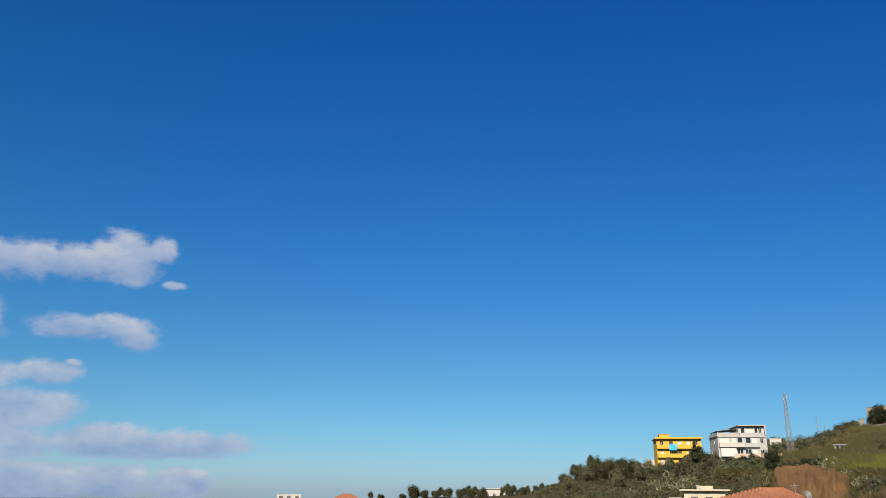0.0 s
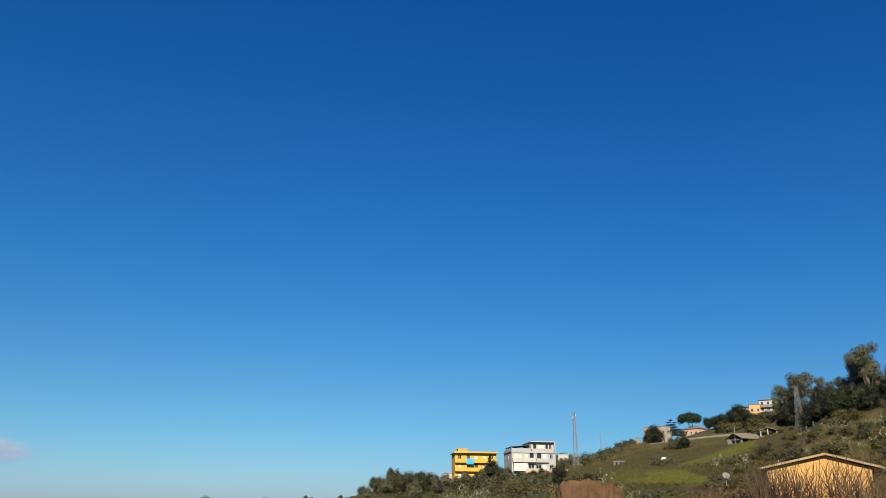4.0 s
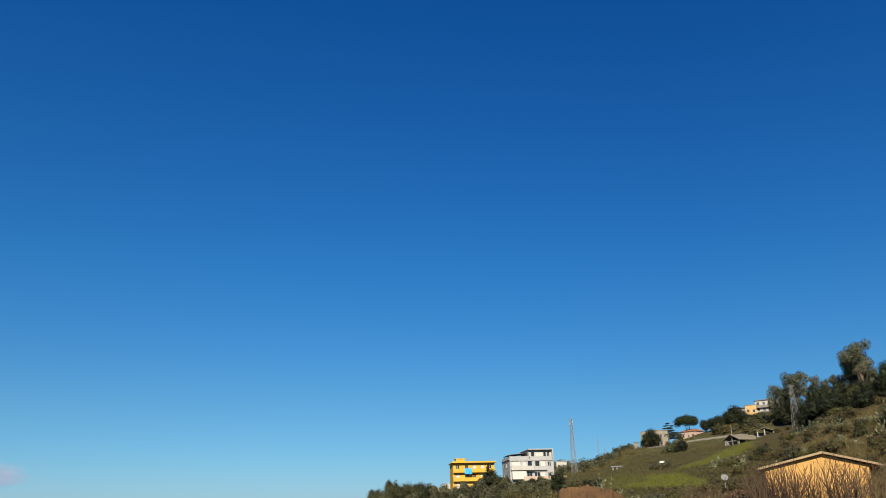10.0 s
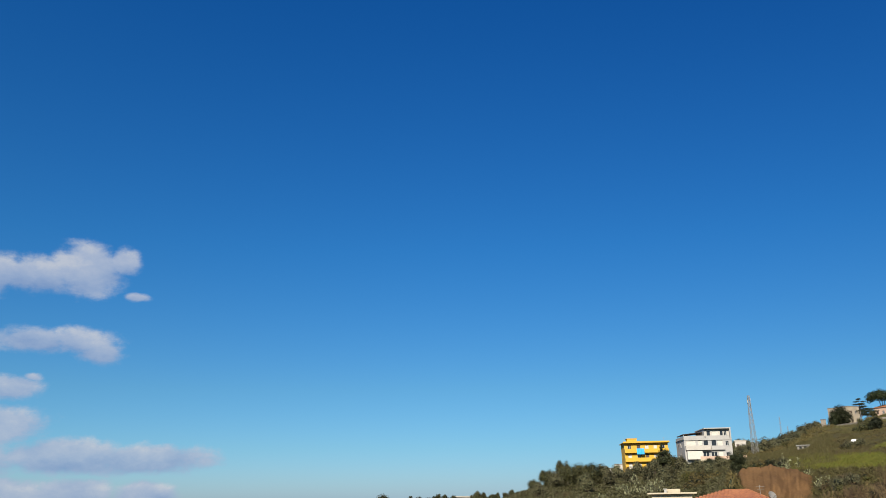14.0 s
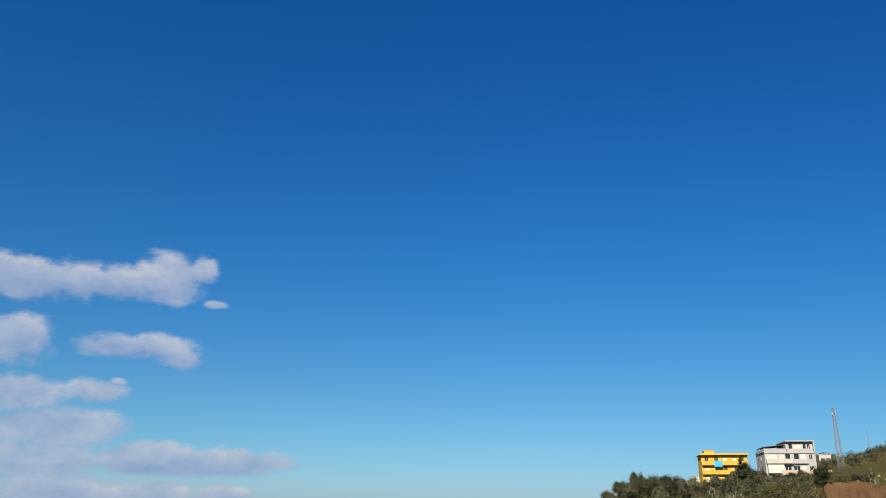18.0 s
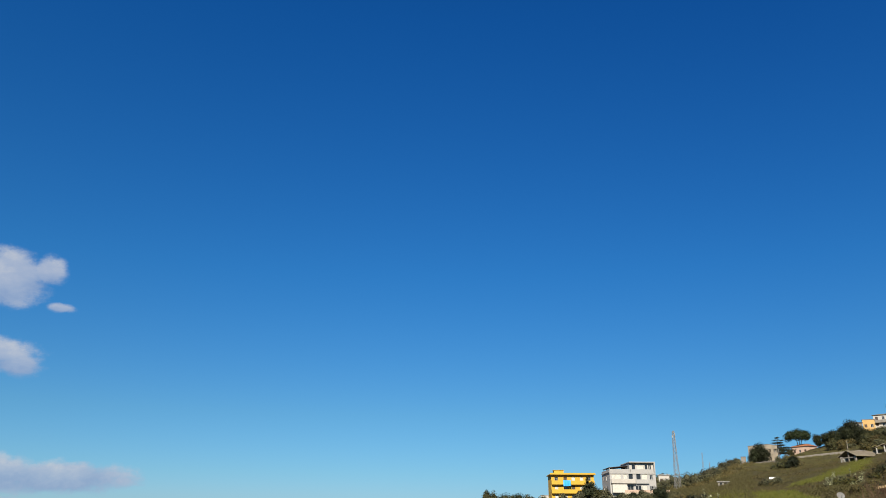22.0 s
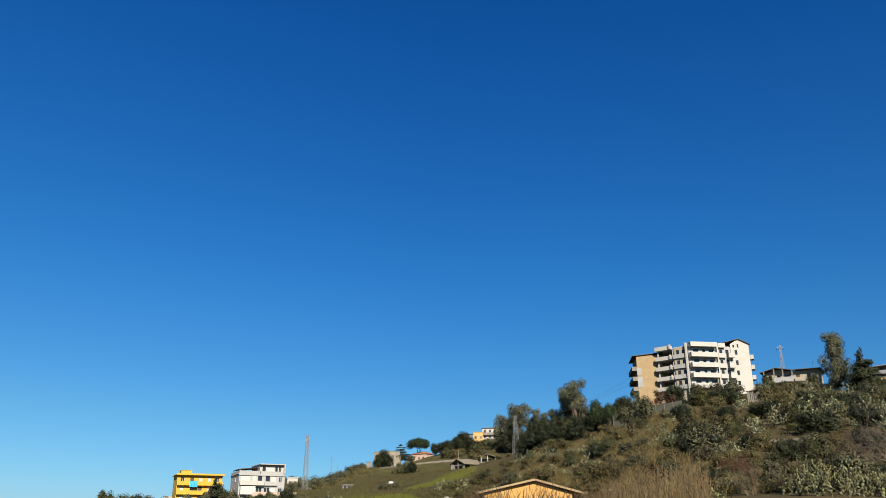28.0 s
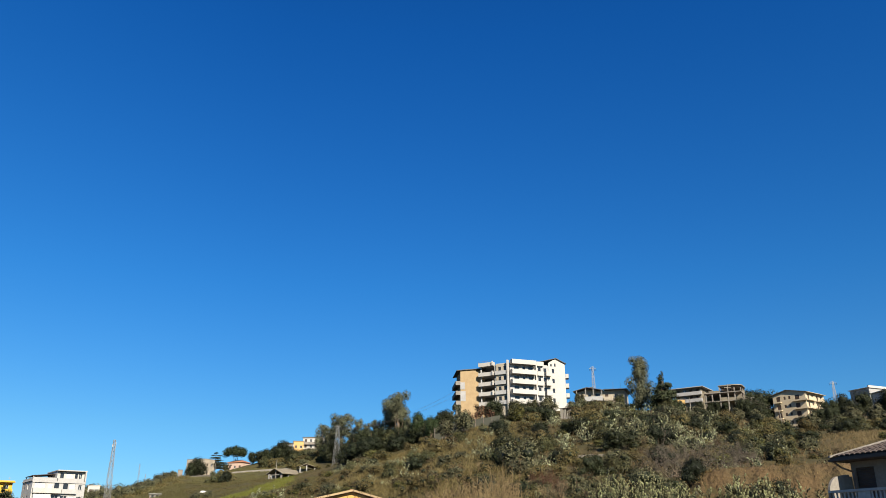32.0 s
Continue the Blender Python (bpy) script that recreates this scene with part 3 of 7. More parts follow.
def balcony(house, x0, x1, y, out, z, high, material, thick=0.25, open_left=False, rail=False, label=""):
    """A slab that juts out of the front at y, with a solid parapet or a metal rail on its three sides."""
    ob = part("balcony", boxes((x0, x1, y - out, y - 0.003, z - thick, z)), material, house, label or "jutting balcony slab")
    e = 0.14
    if rail:
        bars = [(x, x + 0.03, y - out + 0.04, y - out + 0.07, z, z + high - 0.04) for x in np.arange(x0 + 0.05, x1 - 0.05, 0.16)]
        part("railing", boxes((x0, x1, y - out + 0.02, y - out + 0.09, z + high - 0.05, z + high), *bars,
                              (x0, x0 + 0.06, y - out + 0.09, y - 0.02, z + high - 0.05, z + high),
                              (x1 - 0.06, x1, y - out + 0.09, y - 0.02, z + high - 0.05, z + high)), MAT["rust"], ob, "thin dark metal railing")
        return ob
    part("parapet", boxes((x0 - 0.02, x1 + 0.02, y - out - 0.02, y - out + e, z - thick - 0.02, z + high)), material, ob)
    for a, b in ([] if open_left else [(x0 - 0.02, x0 + e)]) + [(x1 - e, x1 + 0.02)]:
        part("parapet", boxes((a, b, y - out + e, y - 0.003, z + 0.003, z + high)), material, ob)
    return ob


def slab_roof(house, x0, x1, y0, y1, z, thick, material, name="roof", label=""):
    return part(name, boxes((x0, x1, y0, y1, z, z + thick), bevel=0.03), material, house, label)


def prism(x0, x1, y0, y1, eave, ridge, at_x, thick=0.18, along="y"):
    """Two sloping roof sheets that meet at a ridge: along y at x = at_x, or along x at y = at_x."""
    out = []
    for side in (0, 1):
        bm = bmesh.new()
        if along == "y":
            ends = [(x0, eave), (at_x, ridge)] if side == 0 else [(at_x, ridge), (x1, eave)]
            pts = [(x, y, z + k) for y in (y0, y1) for k in (0, thick) for x, z in ends]
        else:
            ends = [(y0, eave), (at_x, ridge)] if side == 0 else [(at_x, ridge), (y1, eave)]
            pts = [(x, y, z + k) for x in (x0, x1) for k in (0, thick) for y, z in ends]
        vs = [bm.verts.new(p) for p in pts]
        for f in ((0, 1, 3, 2), (4, 6, 7, 5), (0, 4, 5, 1), (2, 3, 7, 6), (0, 2, 6, 4), (1, 5, 7, 3)):
            bm.faces.new([vs[i] for i in f])
        bmesh.ops.recalc_face_normals(bm, faces=bm.faces[:])
        out.append(bm)
    return out


def gable_fill(x0, x1, eave, ridge, at_x, y, t=0.3):
    """The triangle of wall under a gable."""
    bm = bmesh.new()
    f = [bm.verts.new(p) for p in ((x0, y, eave), (x1, y, eave), (at_x, y, ridge))]
    g = [bm.verts.new(p) for p in ((x0, y + t, eave), (x1, y + t, eave), (at_x, y + t, ridge))]
    bm.faces.new(f)
    bm.faces.new(g[::-1])
    for i in range(3):
        bm.faces.new((f[i], g[i], g[(i + 1) % 3], f[(i + 1) % 3]))
    bmesh.ops.recalc_face_normals(bm, faces=bm.faces[:])
    return bm


def hip_roof(x0, x1, y0, y1, eave, ridge, inset):
    """Four slopes as separate sheets: their corner points."""
    ym = (y0 + y1) / 2
    a, b = (x0 + inset, ym, ridge), (x1 - inset, ym, ridge)
    c = [(x0, y0, eave), (x1, y0, eave), (x1, y1, eave), (x0, y1, eave)]
    return ((c[0], c[1], b, a), (c[1], c[2], b), (c[2], c[3], a, b), (c[3], c[0], a))


def sheet(pts, thick=0.12):
    bm = bmesh.new()
    lo = [bm.verts.new(p) for p in pts]
    hi = [bm.verts.new((p[0], p[1], p[2] + thick)) for p in pts]
    bm.faces.new(lo[::-1])
    bm.faces.new(hi)
    for i in range(len(pts)):
        j = (i + 1) % len(pts)
        bm.faces.new((lo[i], lo[j], hi[j], hi[i]))
    return bm


def grid_holes(xs, wide, floors, low, high, kinds):
    return [(x - wide / 2, x + wide / 2, z + low, z + high, kinds[(i * 7 + j * 3) % len(kinds)]) for j, z in enumerate(floors) for i, x in enumerate(xs)]


def dish(house, x, y, z, size, toward=0):
    """A satellite dish on a short mast."""
    bm = bmesh.new()
    rings = [[bm.verts.new((math.cos(a) * size / 2 * k, -0.16 * size * k * k, math.sin(a) * size / 2 * k)) for a in np.arange(0, 6.283, 6.2832 / 14)] for k in (0.35, 0.7, 1.0)]
    mid = bm.verts.new((0, 0, 0))
    for i in range(14):
        j = (i + 1) % 14
        bm.faces.new((mid, rings[0][j], rings[0][i]))
        for p, q in zip(rings, rings[1:]):
            bm.faces.new((p[i], p[j], q[j], q[i]))
    bmesh.ops.solidify(bm, geom=bm.faces[:], thickness=0.02)
    ob = part("satellite_dish", bm, MAT["dull_white"], house, "white satellite dish on a short pole")
    ob.matrix_local = pose(x, y, z, -28, 0, toward)
    part("arm", boxes((-0.015, 0.015, -size * 0.55, -0.05, -size * 0.3, -size * 0.27), (-0.05, 0.05, -size * 0.6, -size * 0.5, -size * 0.32, -size * 0.22)), MAT["steel"], ob)
    part("dish_pole", boxes((x - 0.03, x + 0.03, y + 0.04, y + 0.1, z - 0.8, z)), MAT["steel"], house)
    return ob


# -- the yellow house with a blue awning --
def yellow_house():
    base = 9.6
    ob, w = site("yellow_house", (14.42, 280), (17.31, 281.9), base, "yellow plastered house with long balconies and a blue awning", "house")
    d = 10.0
    fl = (0.6, 3.45, 6.3)
    front = grid_holes((1.7, 4.7, 7.4, 10.2, 12.7), 1.15, fl, 0.05, 2.2, ("blind", "shutter", "door", "blind"))
    left = [(2, 3.1, z + 0.9, z + 2.2, "shutter") for z in fl]
    walls(ob, w, d, -4, 9.2, MAT["yellow"], front=front, left=left)
    slab_roof(ob, -0.5, w + 0.5, -1.3, d + 0.4, 9.204, 0.28, MAT["yellow"], label="flat yellow roof slab with a deep edge")
    part("roof_parapet", boxes((-0.4, w + 0.4, -1.2, -1.0, 9.49, 9.75)), MAT["yellow"], ob)
    hut = part("roof_hut", boxes((1.2, 4.4, 1.0, 4.6, 9.488, 10.7)), MAT["yellow"], ob)
    part("hut_roof", boxes((1.0, 4.6, 0.8, 4.8, 10.702, 10.85)), MAT["yellow"], hut)
    for z in fl[1:]:
        balcony(ob, 0.0, w, 0, 1.25, z, 1.0, MAT["yellow"], label="yellow balcony along the whole front")
    bm = boxes((3.85, 6.3, -1.42, -1.38, 5.5, 7.4))
    bmesh.ops.subdivide_edges(bm, edges=[e for e in bm.edges if e.calc_length() > 1], cuts=9, use_grid_fill=True)
    for v in bm.verts:
        v.co.y += 0.06 * math.sin(v.co.x * 7) * (7.55 - v.co.z) - 0.2 * (7.4 - v.co.z)
    part("awning", bm, MAT["cloth"], ob, "bright blue awning hung over the balcony")
    for x in (0.4, 13.6):
        part("aerial", boxes((x, x + 0.04, 3, 3.04, 9.48, 11.2), (x - 0.4, x + 0.44, 3.0, 3.03, 10.9, 10.93), (x - 0.3, x + 0.34, 3.0, 3.03, 10.6, 10.63)), MAT["steel"], ob)
    return ob


# -- the white house with stepped storeys --
def white_house():
    base = 12.1
    ob, w = site("white_house", (18.39, 260), (21.42, 263.1), base, "white and grey house with stepped upper storeys and balconies", "house")
    d = 13.0
    low = [(0.6, 4.6, 0.9, 2.3, "blind"), (5.4, 7.2, 0.3, 2.4, "door"), (7.8, 9.6, 0.6, 2.3), (9.9, 11.3, 0.9, 2.2, "blind"), (12.2, 13.2, 0.9, 2.1)]
    mid = [(0.6, 3.4, 3.4, 5.6, "blind"), (4.2, 5.4, 3.2, 5.6, "blind"), (5.8, 7.1, 3.2, 5.6, "dark"), (8.2, 9.5, 3.2, 5.6, "dark"), (9.9, 11.5, 3.2, 5.6, "blind"), (12.3, 13.3, 4.0, 5.4)]
    left = [(2.5, 3.6, 1.0, 2.3), (7, 8.2, 1.0, 2.3, "shutter"), (2.5, 3.6, 4.0, 5.4, "shutter"), (7, 8.2, 4.0, 5.4)]
    walls(ob, w, d, -4, 6.1, MAT["dull_white"], front=low + mid, left=left)
    slab_roof(ob, -0.25, w + 0.02, -0.02, d + 0.2, 6.103, 0.22, MAT["dull_white"])
    top = [(7.2, 8.2, 6.6, 8.5, "dark"), (8.8, 10.8, 6.6, 8.5, "blind"), (11.2, 12.0, 6.5, 8.6, "dark"), (12.3, 13.2, 6.5, 8.6, "window")]
    part("upper_wall", pierced(6.4, 0.9, w, 0.9, 6.33, 9.1, [(h[0] - 6.4, h[1] - 6.4, *h[2:]) for h in top]), MAT["white"], ob)
    for h in top:
        opening(ob, 6.4, 0.9, w, 0.9, (h[0] - 6.4, h[1] - 6.4, *h[2:4]), h[4])
    part("upper_wall", boxes((6.4, 6.7, 1.205, d, 6.33, 9.1), (w - 0.3, w, 1.205, d, 6.33, 9.1), (6.7, w - 0.3, d - 0.3, d, 6.33, 9.1)), MAT["dull_white"], ob)
    slab_roof(ob, 6.2, w + 0.1, -0.25, d + 0.2, 9.104, 0.3, MAT["dull_white"], label="flat roof slab over the loggia")
    part("cheek_wall", boxes((w - 0.35, w, -0.2, 0.895, 6.33, 9.1)), MAT["dull_white"], ob)
    part("roof_ramp", sheet([(10.2, 4, 9.41), (w, 4, 9.41), (w, d, 10.0), (10.2, d, 9.41)], 0.14), MAT["slate"], ob)
    part("terrace_roof", sheet([(0.4, 3.0, 7.7), (6.35, 3.0, 8.3), (6.35, d, 8.3), (0.4, d, 7.7)], 0.16), MAT["brown_tiles"], ob, "brownish lean-to roof over the roof terrace")
    for y in (3.2, 8, d - 0.4):
        part("post", boxes((0.6, 0.8, y, y + 0.2, 6.33, 7.68)), MAT["dull_white"], ob)
    part("terrace_parapet", boxes((0.0, 6.3, -0.02, 0.15, 6.33, 7.15), (0.0, 0.15, 0.16, d, 6.33, 7.05)), MAT["dull_white"], ob)
    balcony(ob, 0.2, 7.6, 0, 1.3, 3.1, 1.05, MAT["white"], label="white balcony with a solid parapet")
    balcony(ob, 7.9, 11.8, 0, 0.7, 3.1, 0.95, MAT["dull_white"])
    balcony(ob, 6.5, 13.6, 0.9, 1.1, 6.34, 0.75, MAT["dull_white"])
    part("band", boxes((-0.05, w + 0.05, -0.25, -0.004, 5.75, 6.1)), MAT["dull_white"], ob)
    part("veranda", boxes((0.4, 4.9, -1.5, -1.42, 0.1, 2.4), (0.4, 4.9, -1.42, -0.01, 2.4, 2.5), (0.4, 0.48, -1.42, -0.01, 0.1, 2.4)), MAT["blind"], ob, "glazed white veranda")
    part("terrace", boxes((3.5, 17.0, -4.5, -1.6, -3.5, 0.0)), MAT["cream"], ob, "beige terrace block in front of the house")
    part("terrace_wall", boxes((3.5, 17.0, -4.5, -4.3, 0.003, 0.8), (16.8, 17.0, -4.29, -1.6, 0.003, 0.8)), MAT["pink"], ob)
    return ob


# -- the white apartment block --
def apartment_block():
    """Two facades that meet at a blunt corner, balconies on both, and a plain end wall with a low gable."""
    base = 40.6
    ob, w = site("apartment_block", (47.44, 247), (52.2, 246), base, "unfinished white apartment block with deep balconies on five floors", "apartment block")
    fl = [1.0 + 3.08 * k for k in range(5)]
    top = 13.3
    a, c, e, f = (5.4, 0.2), (9.6, -1.4), (21.6, 5.0), (26.8, 6.9)

    def along(p, q):
        return Matrix.Translation((p[0], p[1], 0)) @ Matrix.Rotation(math.atan2(q[1] - p[1], q[0] - p[0]), 4, "Z"), math.dist(p, q)

    def facade(p, q, z1, holes, material, label, kind="dark"):
        part("front_wall", pierced(*p, *q, -5, z1, holes), material, ob, label)
        for h in holes:
            opening(ob, *p, *q, h, kind)

    left_m, left_w = along((0, 2.4), c)
    right_m, right_w = along(c, e)
    end_m, end_w = along(e, f)
    # walls
    holes = [(x, x + wd, z + 0.05, z + 2.2) for z in fl[:4] for x, wd in ((0.7, 1.0), (2.5, 1.1))]
    facade(a, (9.25, -1.26), top, holes, MAT["old_plaster"], "bare cream wall behind the balconies")
    holes = [(x, x + wd, z + (0.05 if wd > 1.2 else 0.9), z + 2.2) for z in fl[:4] for x, wd in ((1.5, 1.6), (4.4, 0.9), (6.4, 1.5), (9.8, 0.9), (11.7, 1.0))]
    facade((9.75, -1.3), (21.5, 4.95), top, holes, MAT["dull_white"], "pale wall behind the balconies")
    holes = [(1.15, 1.95, z + 0.75, z + 2.15) for z in fl[:4]] + [(0.7, 1.2, 13.2, 14.0), (2.0, 2.5, 13.2, 14.2)]
    facade(e, f, 14.25, holes, MAT["white"], "blank white end wall with a single row of windows")
    tri = bmesh.new()
    lo = [tri.verts.new(end_m @ Vector(p)) for p in ((0, 0, 14.253), (end_w, 0, 14.253), (2.5, 0, 15.75))]
    hi = [tri.verts.new(end_m @ Vector(p)) for p in ((0, 0.3, 14.253), (end_w, 0.3, 14.253), (2.5, 0.3, 15.75))]
    tri.faces.new(lo), tri.faces.new(hi[::-1])
    for k in range(3):
        tri.faces.new((lo[k], hi[k], hi[(k + 1) % 3], lo[(k + 1) % 3]))
    bmesh.ops.recalc_face_normals(tri, faces=tri.faces[:])
    part("gable", tri, MAT["white"], ob)
    part("side_wall", pierced(26.7, 7.2, 23.0, 17.2, -5, 14.2), MAT["dull_white"], ob)
    part("back_wall", boxes((3.0, 22.9, 16.9, 17.2, -5, top)), MAT["dull_white"], ob)
    part("infill_wall", boxes((1.4, 5.3, 6.2, 6.5, -5, top - 3.2), (5.31, 5.6, 0.7, 16.8, -5, top)), MAT["concrete"], ob, "bare grey infill wall behind the open corner")
    # roofs
    part("roof", sheet([(5.4, 0.55, top + 0.004), (9.6, -1.0, top + 0.004), (21.3, 5.2, top + 0.004), (22.2, 16.8, top + 0.004), (5.65, 16.8, top + 0.004)], 0.22), MAT["white"], ob)
    for x0, x1, z0, z1 in ((-4.4, 2.5, 14.0, 15.72), (2.5, end_w + 0.4, 15.72, 14.1)):
        slope_sheet = part("roof_slope", sheet([(x0, -0.5, z0), (x1, -0.5, z1), (x1, 10.0, z1), (x0, 10.0, z0)], 0.16), MAT["slate"], ob, "dark sloping roof over the end")
        slope_sheet.matrix_local = end_m
    for bm in prism(11.0, 14.6, 2.6, 12, 13.6, 14.9, 12.6, 0.14):
        part("roof_slope", bm, MAT["slate"], ob)
    # balconies, floor by floor
    for k, z in enumerate(fl):
        part("floor_slab", sheet([(0.3, 2.5, z - 0.28), (5.3, 0.6, z - 0.28), (5.3, 16.5, z - 0.28), (1.2, 12.0, z - 0.28)], 0.27), MAT["dull_white"], ob)
        corner = balcony(ob, -0.2, 5.0, 0.9, 1.3, z, 0.85, MAT["white"], 0.32, label="open corner balcony with a white parapet")
        corner.matrix_local = left_m
        jut = part("parapet", boxes((4.7, 5.1, -0.9, -0.44, z - 0.32, z + 1.05)), MAT["white"], corner, "thicker white end of the parapet")
        jut.matrix_local = Matrix()
        if k < 4:
            mid = balcony(ob, 5.6, 9.3, 0.0, 0.5, z, 0.9, MAT["dull_white"], 0.3)
            mid.matrix_local = left_m
        wide = balcony(ob, 0.3, 8.6, 0.0, 1.7, z, 0.98, MAT["white"], 0.36, label="wide jutting balcony with a white parapet")
        wide.matrix_local = right_m
        small = balcony(ob, 9.3, 11.6, 0.0, 0.8, z, 0.95, MAT["white"], 0.34)
        small.matrix_local = right_m
        if k < 4:
            last = balcony(ob, right_w - 1.5, right_w + 0.5, 0.0, 1.5, z, 1.0, MAT["white"], 0.34)
            last.matrix_local = right_m
            part("side_balcony", boxes((26.0, 27.9, 8.2, 11.0, z - 0.3, z), (27.78, 27.9, 8.2, 11.0, z + 0.003, z + 1.0), (26.9, 27.77, 8.2, 8.32, z + 0.003, z + 1.0)), MAT["white"], ob, "white balcony on the far side")
    for x, y in ((0.35, 2.6), (4.9, 0.7), (1.0, 8.0)):
        part("column", boxes((x, x + 0.35, y, y + 0.35, -5, top)), MAT["dull_white"], ob)
    for m, x in ((left_m, left_w - 0.5), (right_m, 8.75)):
        pier = part("pier", boxes((x, x + 0.42, -0.9, -0.004, -5, 14.2)), MAT["white"], ob, "white pier that runs up the facade")
        pier.matrix_local = m
    part("top_rail", boxes((-0.2, 4.6, -0.42, -0.38, 14.55, 14.6), *[(x, x + 0.04, -0.42, -0.38, 14.18, 14.55) for x in (-0.15, 1.4, 3.0, 4.5)]), MAT["rust"], ob, "thin rail on the topmost balcony").matrix_local = left_m
    return ob


# -- the bare brick block --
def brick_block():
    base = 41.6
    ob, w = site("brick_block", (46.1, 250), (47.85, 251), base, "apartment block with a bare hollow-brick end wall and balconies", "apartment block")
    d = 11.0
    fl = (0.6, 3.7, 6.8, 9.6)
    holes = [(x, x + 1.2, z + 0.1, z + 2.2, "dark") for z in fl[:3] for x in (2.0, 6.0, 8.5)]
    walls(ob, w, d, -4, 11.2, MAT["brick"], left=holes, label="bare orange hollow-brick wall")
    part("plaster_strip", boxes((-0.04, 1.6, -0.05, -0.004, 1.5, 4.6), (-0.04, 1.4, -0.05, -0.004, 5.2, 7.4)), MAT["grey"], ob, "pale plastered patch on the corner")
    roof = sheet([(-1.2, -0.5, 11.0), (w + 0.6, -0.5, 11.9), (w + 0.6, d + 0.6, 11.9), (-1.2, d + 0.6, 11.0)], 0.2)
    part("roof", roof, MAT["slate"], ob, "dark overhanging roof")
    for z in fl[:3]:
        b = part("balcony", boxes((-1.5, -0.003, 0.0, d, z - 0.25, z)), MAT["concrete"], ob)
        part("parapet", boxes((-1.5, -1.36, 0.0, d, z + 0.003, z + 1.0), (-1.35, -0.003, 0.0, 0.14, z + 0.003, z + 1.0)), MAT["concrete"], b)
    return ob


def beige_block():
    base = 40.1
    ob, w = site("beige_block", (67.31, 320), (69.31, 314.5), base, "beige four-storey apartment block with a low gable and small balconies", "apartment block")
    d = 14.0
    fl = [0.5 + 2.95 * k for k in range(4)]
    front = []
    for z in fl:
        front += [(1.3, 2.8, z + 0.05, z + 2.1, "shutter"), (4.1, 4.9, z + 0.9, z + 2.0, "shutter"), (5.9, 6.7, z + 0.9, z + 2.0, "shutter"), (8.4, 10.0, z + 0.05, z + 2.1, "shutter")]
    right = [(x, x + 1.1, z + 0.05, z + 2.1, "shutter") for z in fl for x in (1.6, 4.6, 8.0, 11.0)]
    walls(ob, w, d, -5, 12.2, MAT["beige"], front=front, right=right)
    part("gable", gable_fill(0, w, 12.203, 13.5, w * 0.45, 0.0), MAT["beige"], ob)
    part("gable", gable_fill(0, w, 12.203, 13.5, w * 0.45, d - 0.3), MAT["beige"], ob)
    for bm in prism(-0.7, w + 0.7, -0.6, d + 0.6, 12.05, 13.52, w * 0.45, 0.18):
        part("roof_slope", bm, MAT["slate"], ob)
    for k, z in enumerate(fl):
        balcony(ob, 1.0, 3.2, 0, 0.9, z, 0.25, MAT["beige"], 0.22)
        balcony(ob, 7.9, w + 0.9, 0, 0.9, z, 0.25, MAT["beige"], 0.22)
        for y0, y1 in ((0.3, 6.0), (7.0, 12.6)):
            b = part("balcony", boxes((w + 0.003, w + 1.1, y0, y1, z - 0.2, z)), MAT["beige"], ob)
            part("parapet", boxes((w + 0.98, w + 1.1, y0, y1, z + 0.003, z + 0.95)), MAT["beige"], b)
    part("balcony_roof", boxes((w + 0.003, w + 1.3, 0.0, 13.0, 11.9, 12.04)), MAT["beige"], ob)
    return ob


def tiled(house, quad, material, nx, ny, thick=0.12):
    """A roof slope with courses of tiles laid on it, each tile a part."""
    base = part("roof_slope", sheet(quad, thick), material, house)
    a, b = Vector(quad[0]), Vector(quad[1])
    c, e = (Vector(quad[2]), Vector(quad[3])) if len(quad) == 4 else (Vector(quad[2]), Vector(quad[2]))
    up = Vector((0, 0, thick + 0.01))
    span = (b - a).length / nx
    me = None
    for j in range(ny):
        v0, v1 = j / ny, (j + 1) / ny
        p0, p1 = a.lerp(e, v0), b.lerp(c, v0)
        q0, q1 = a.lerp(e, v1), b.lerp(c, v1)
        n = max(1, round((p1 - p0).length / span))
        x = (p1 - p0).normalized()
        y = ((q0 + q1) - (p0 + p1)) / 2
        z = x.cross(y.normalized())
        if me is None:
            lx, ly = span, y.length
            vs = []
            for yy, lift in ((0.0, 0.045), (ly * 1.06, 0.02)):
                for k in range(5):
                    ang = math.pi * k / 4
                    vs.append((lx * (0.5 - 0.46 * math.cos(ang)), yy, lift + 0.07 * math.sin(ang)))
            vs += [(v[0], v[1], v[2] - 0.05) for v in vs[:5]]
            fs = [(k, k + 1, k + 6, k + 5) for k in range(4)] + [(k + 10, k + 11, k + 1, k) for k in range(4)]
            me = bpy.data.meshes.new("roof_tile")
            me.from_pydata(vs, [], fs)
            me.materials.append(material)
        for i in range(n):
            o = p0.lerp(p1, i / n) + up
            if len(quad) == 3 and i == n - 1 and n > 1 and j > ny * 0.8:
                continue
            t = new("roof_tile", me)
            t.parent = base
            m = Matrix((x, y.normalized(), z)).transposed().to_4x4()
            m.translation = o
            t.matrix_local = m
    return base


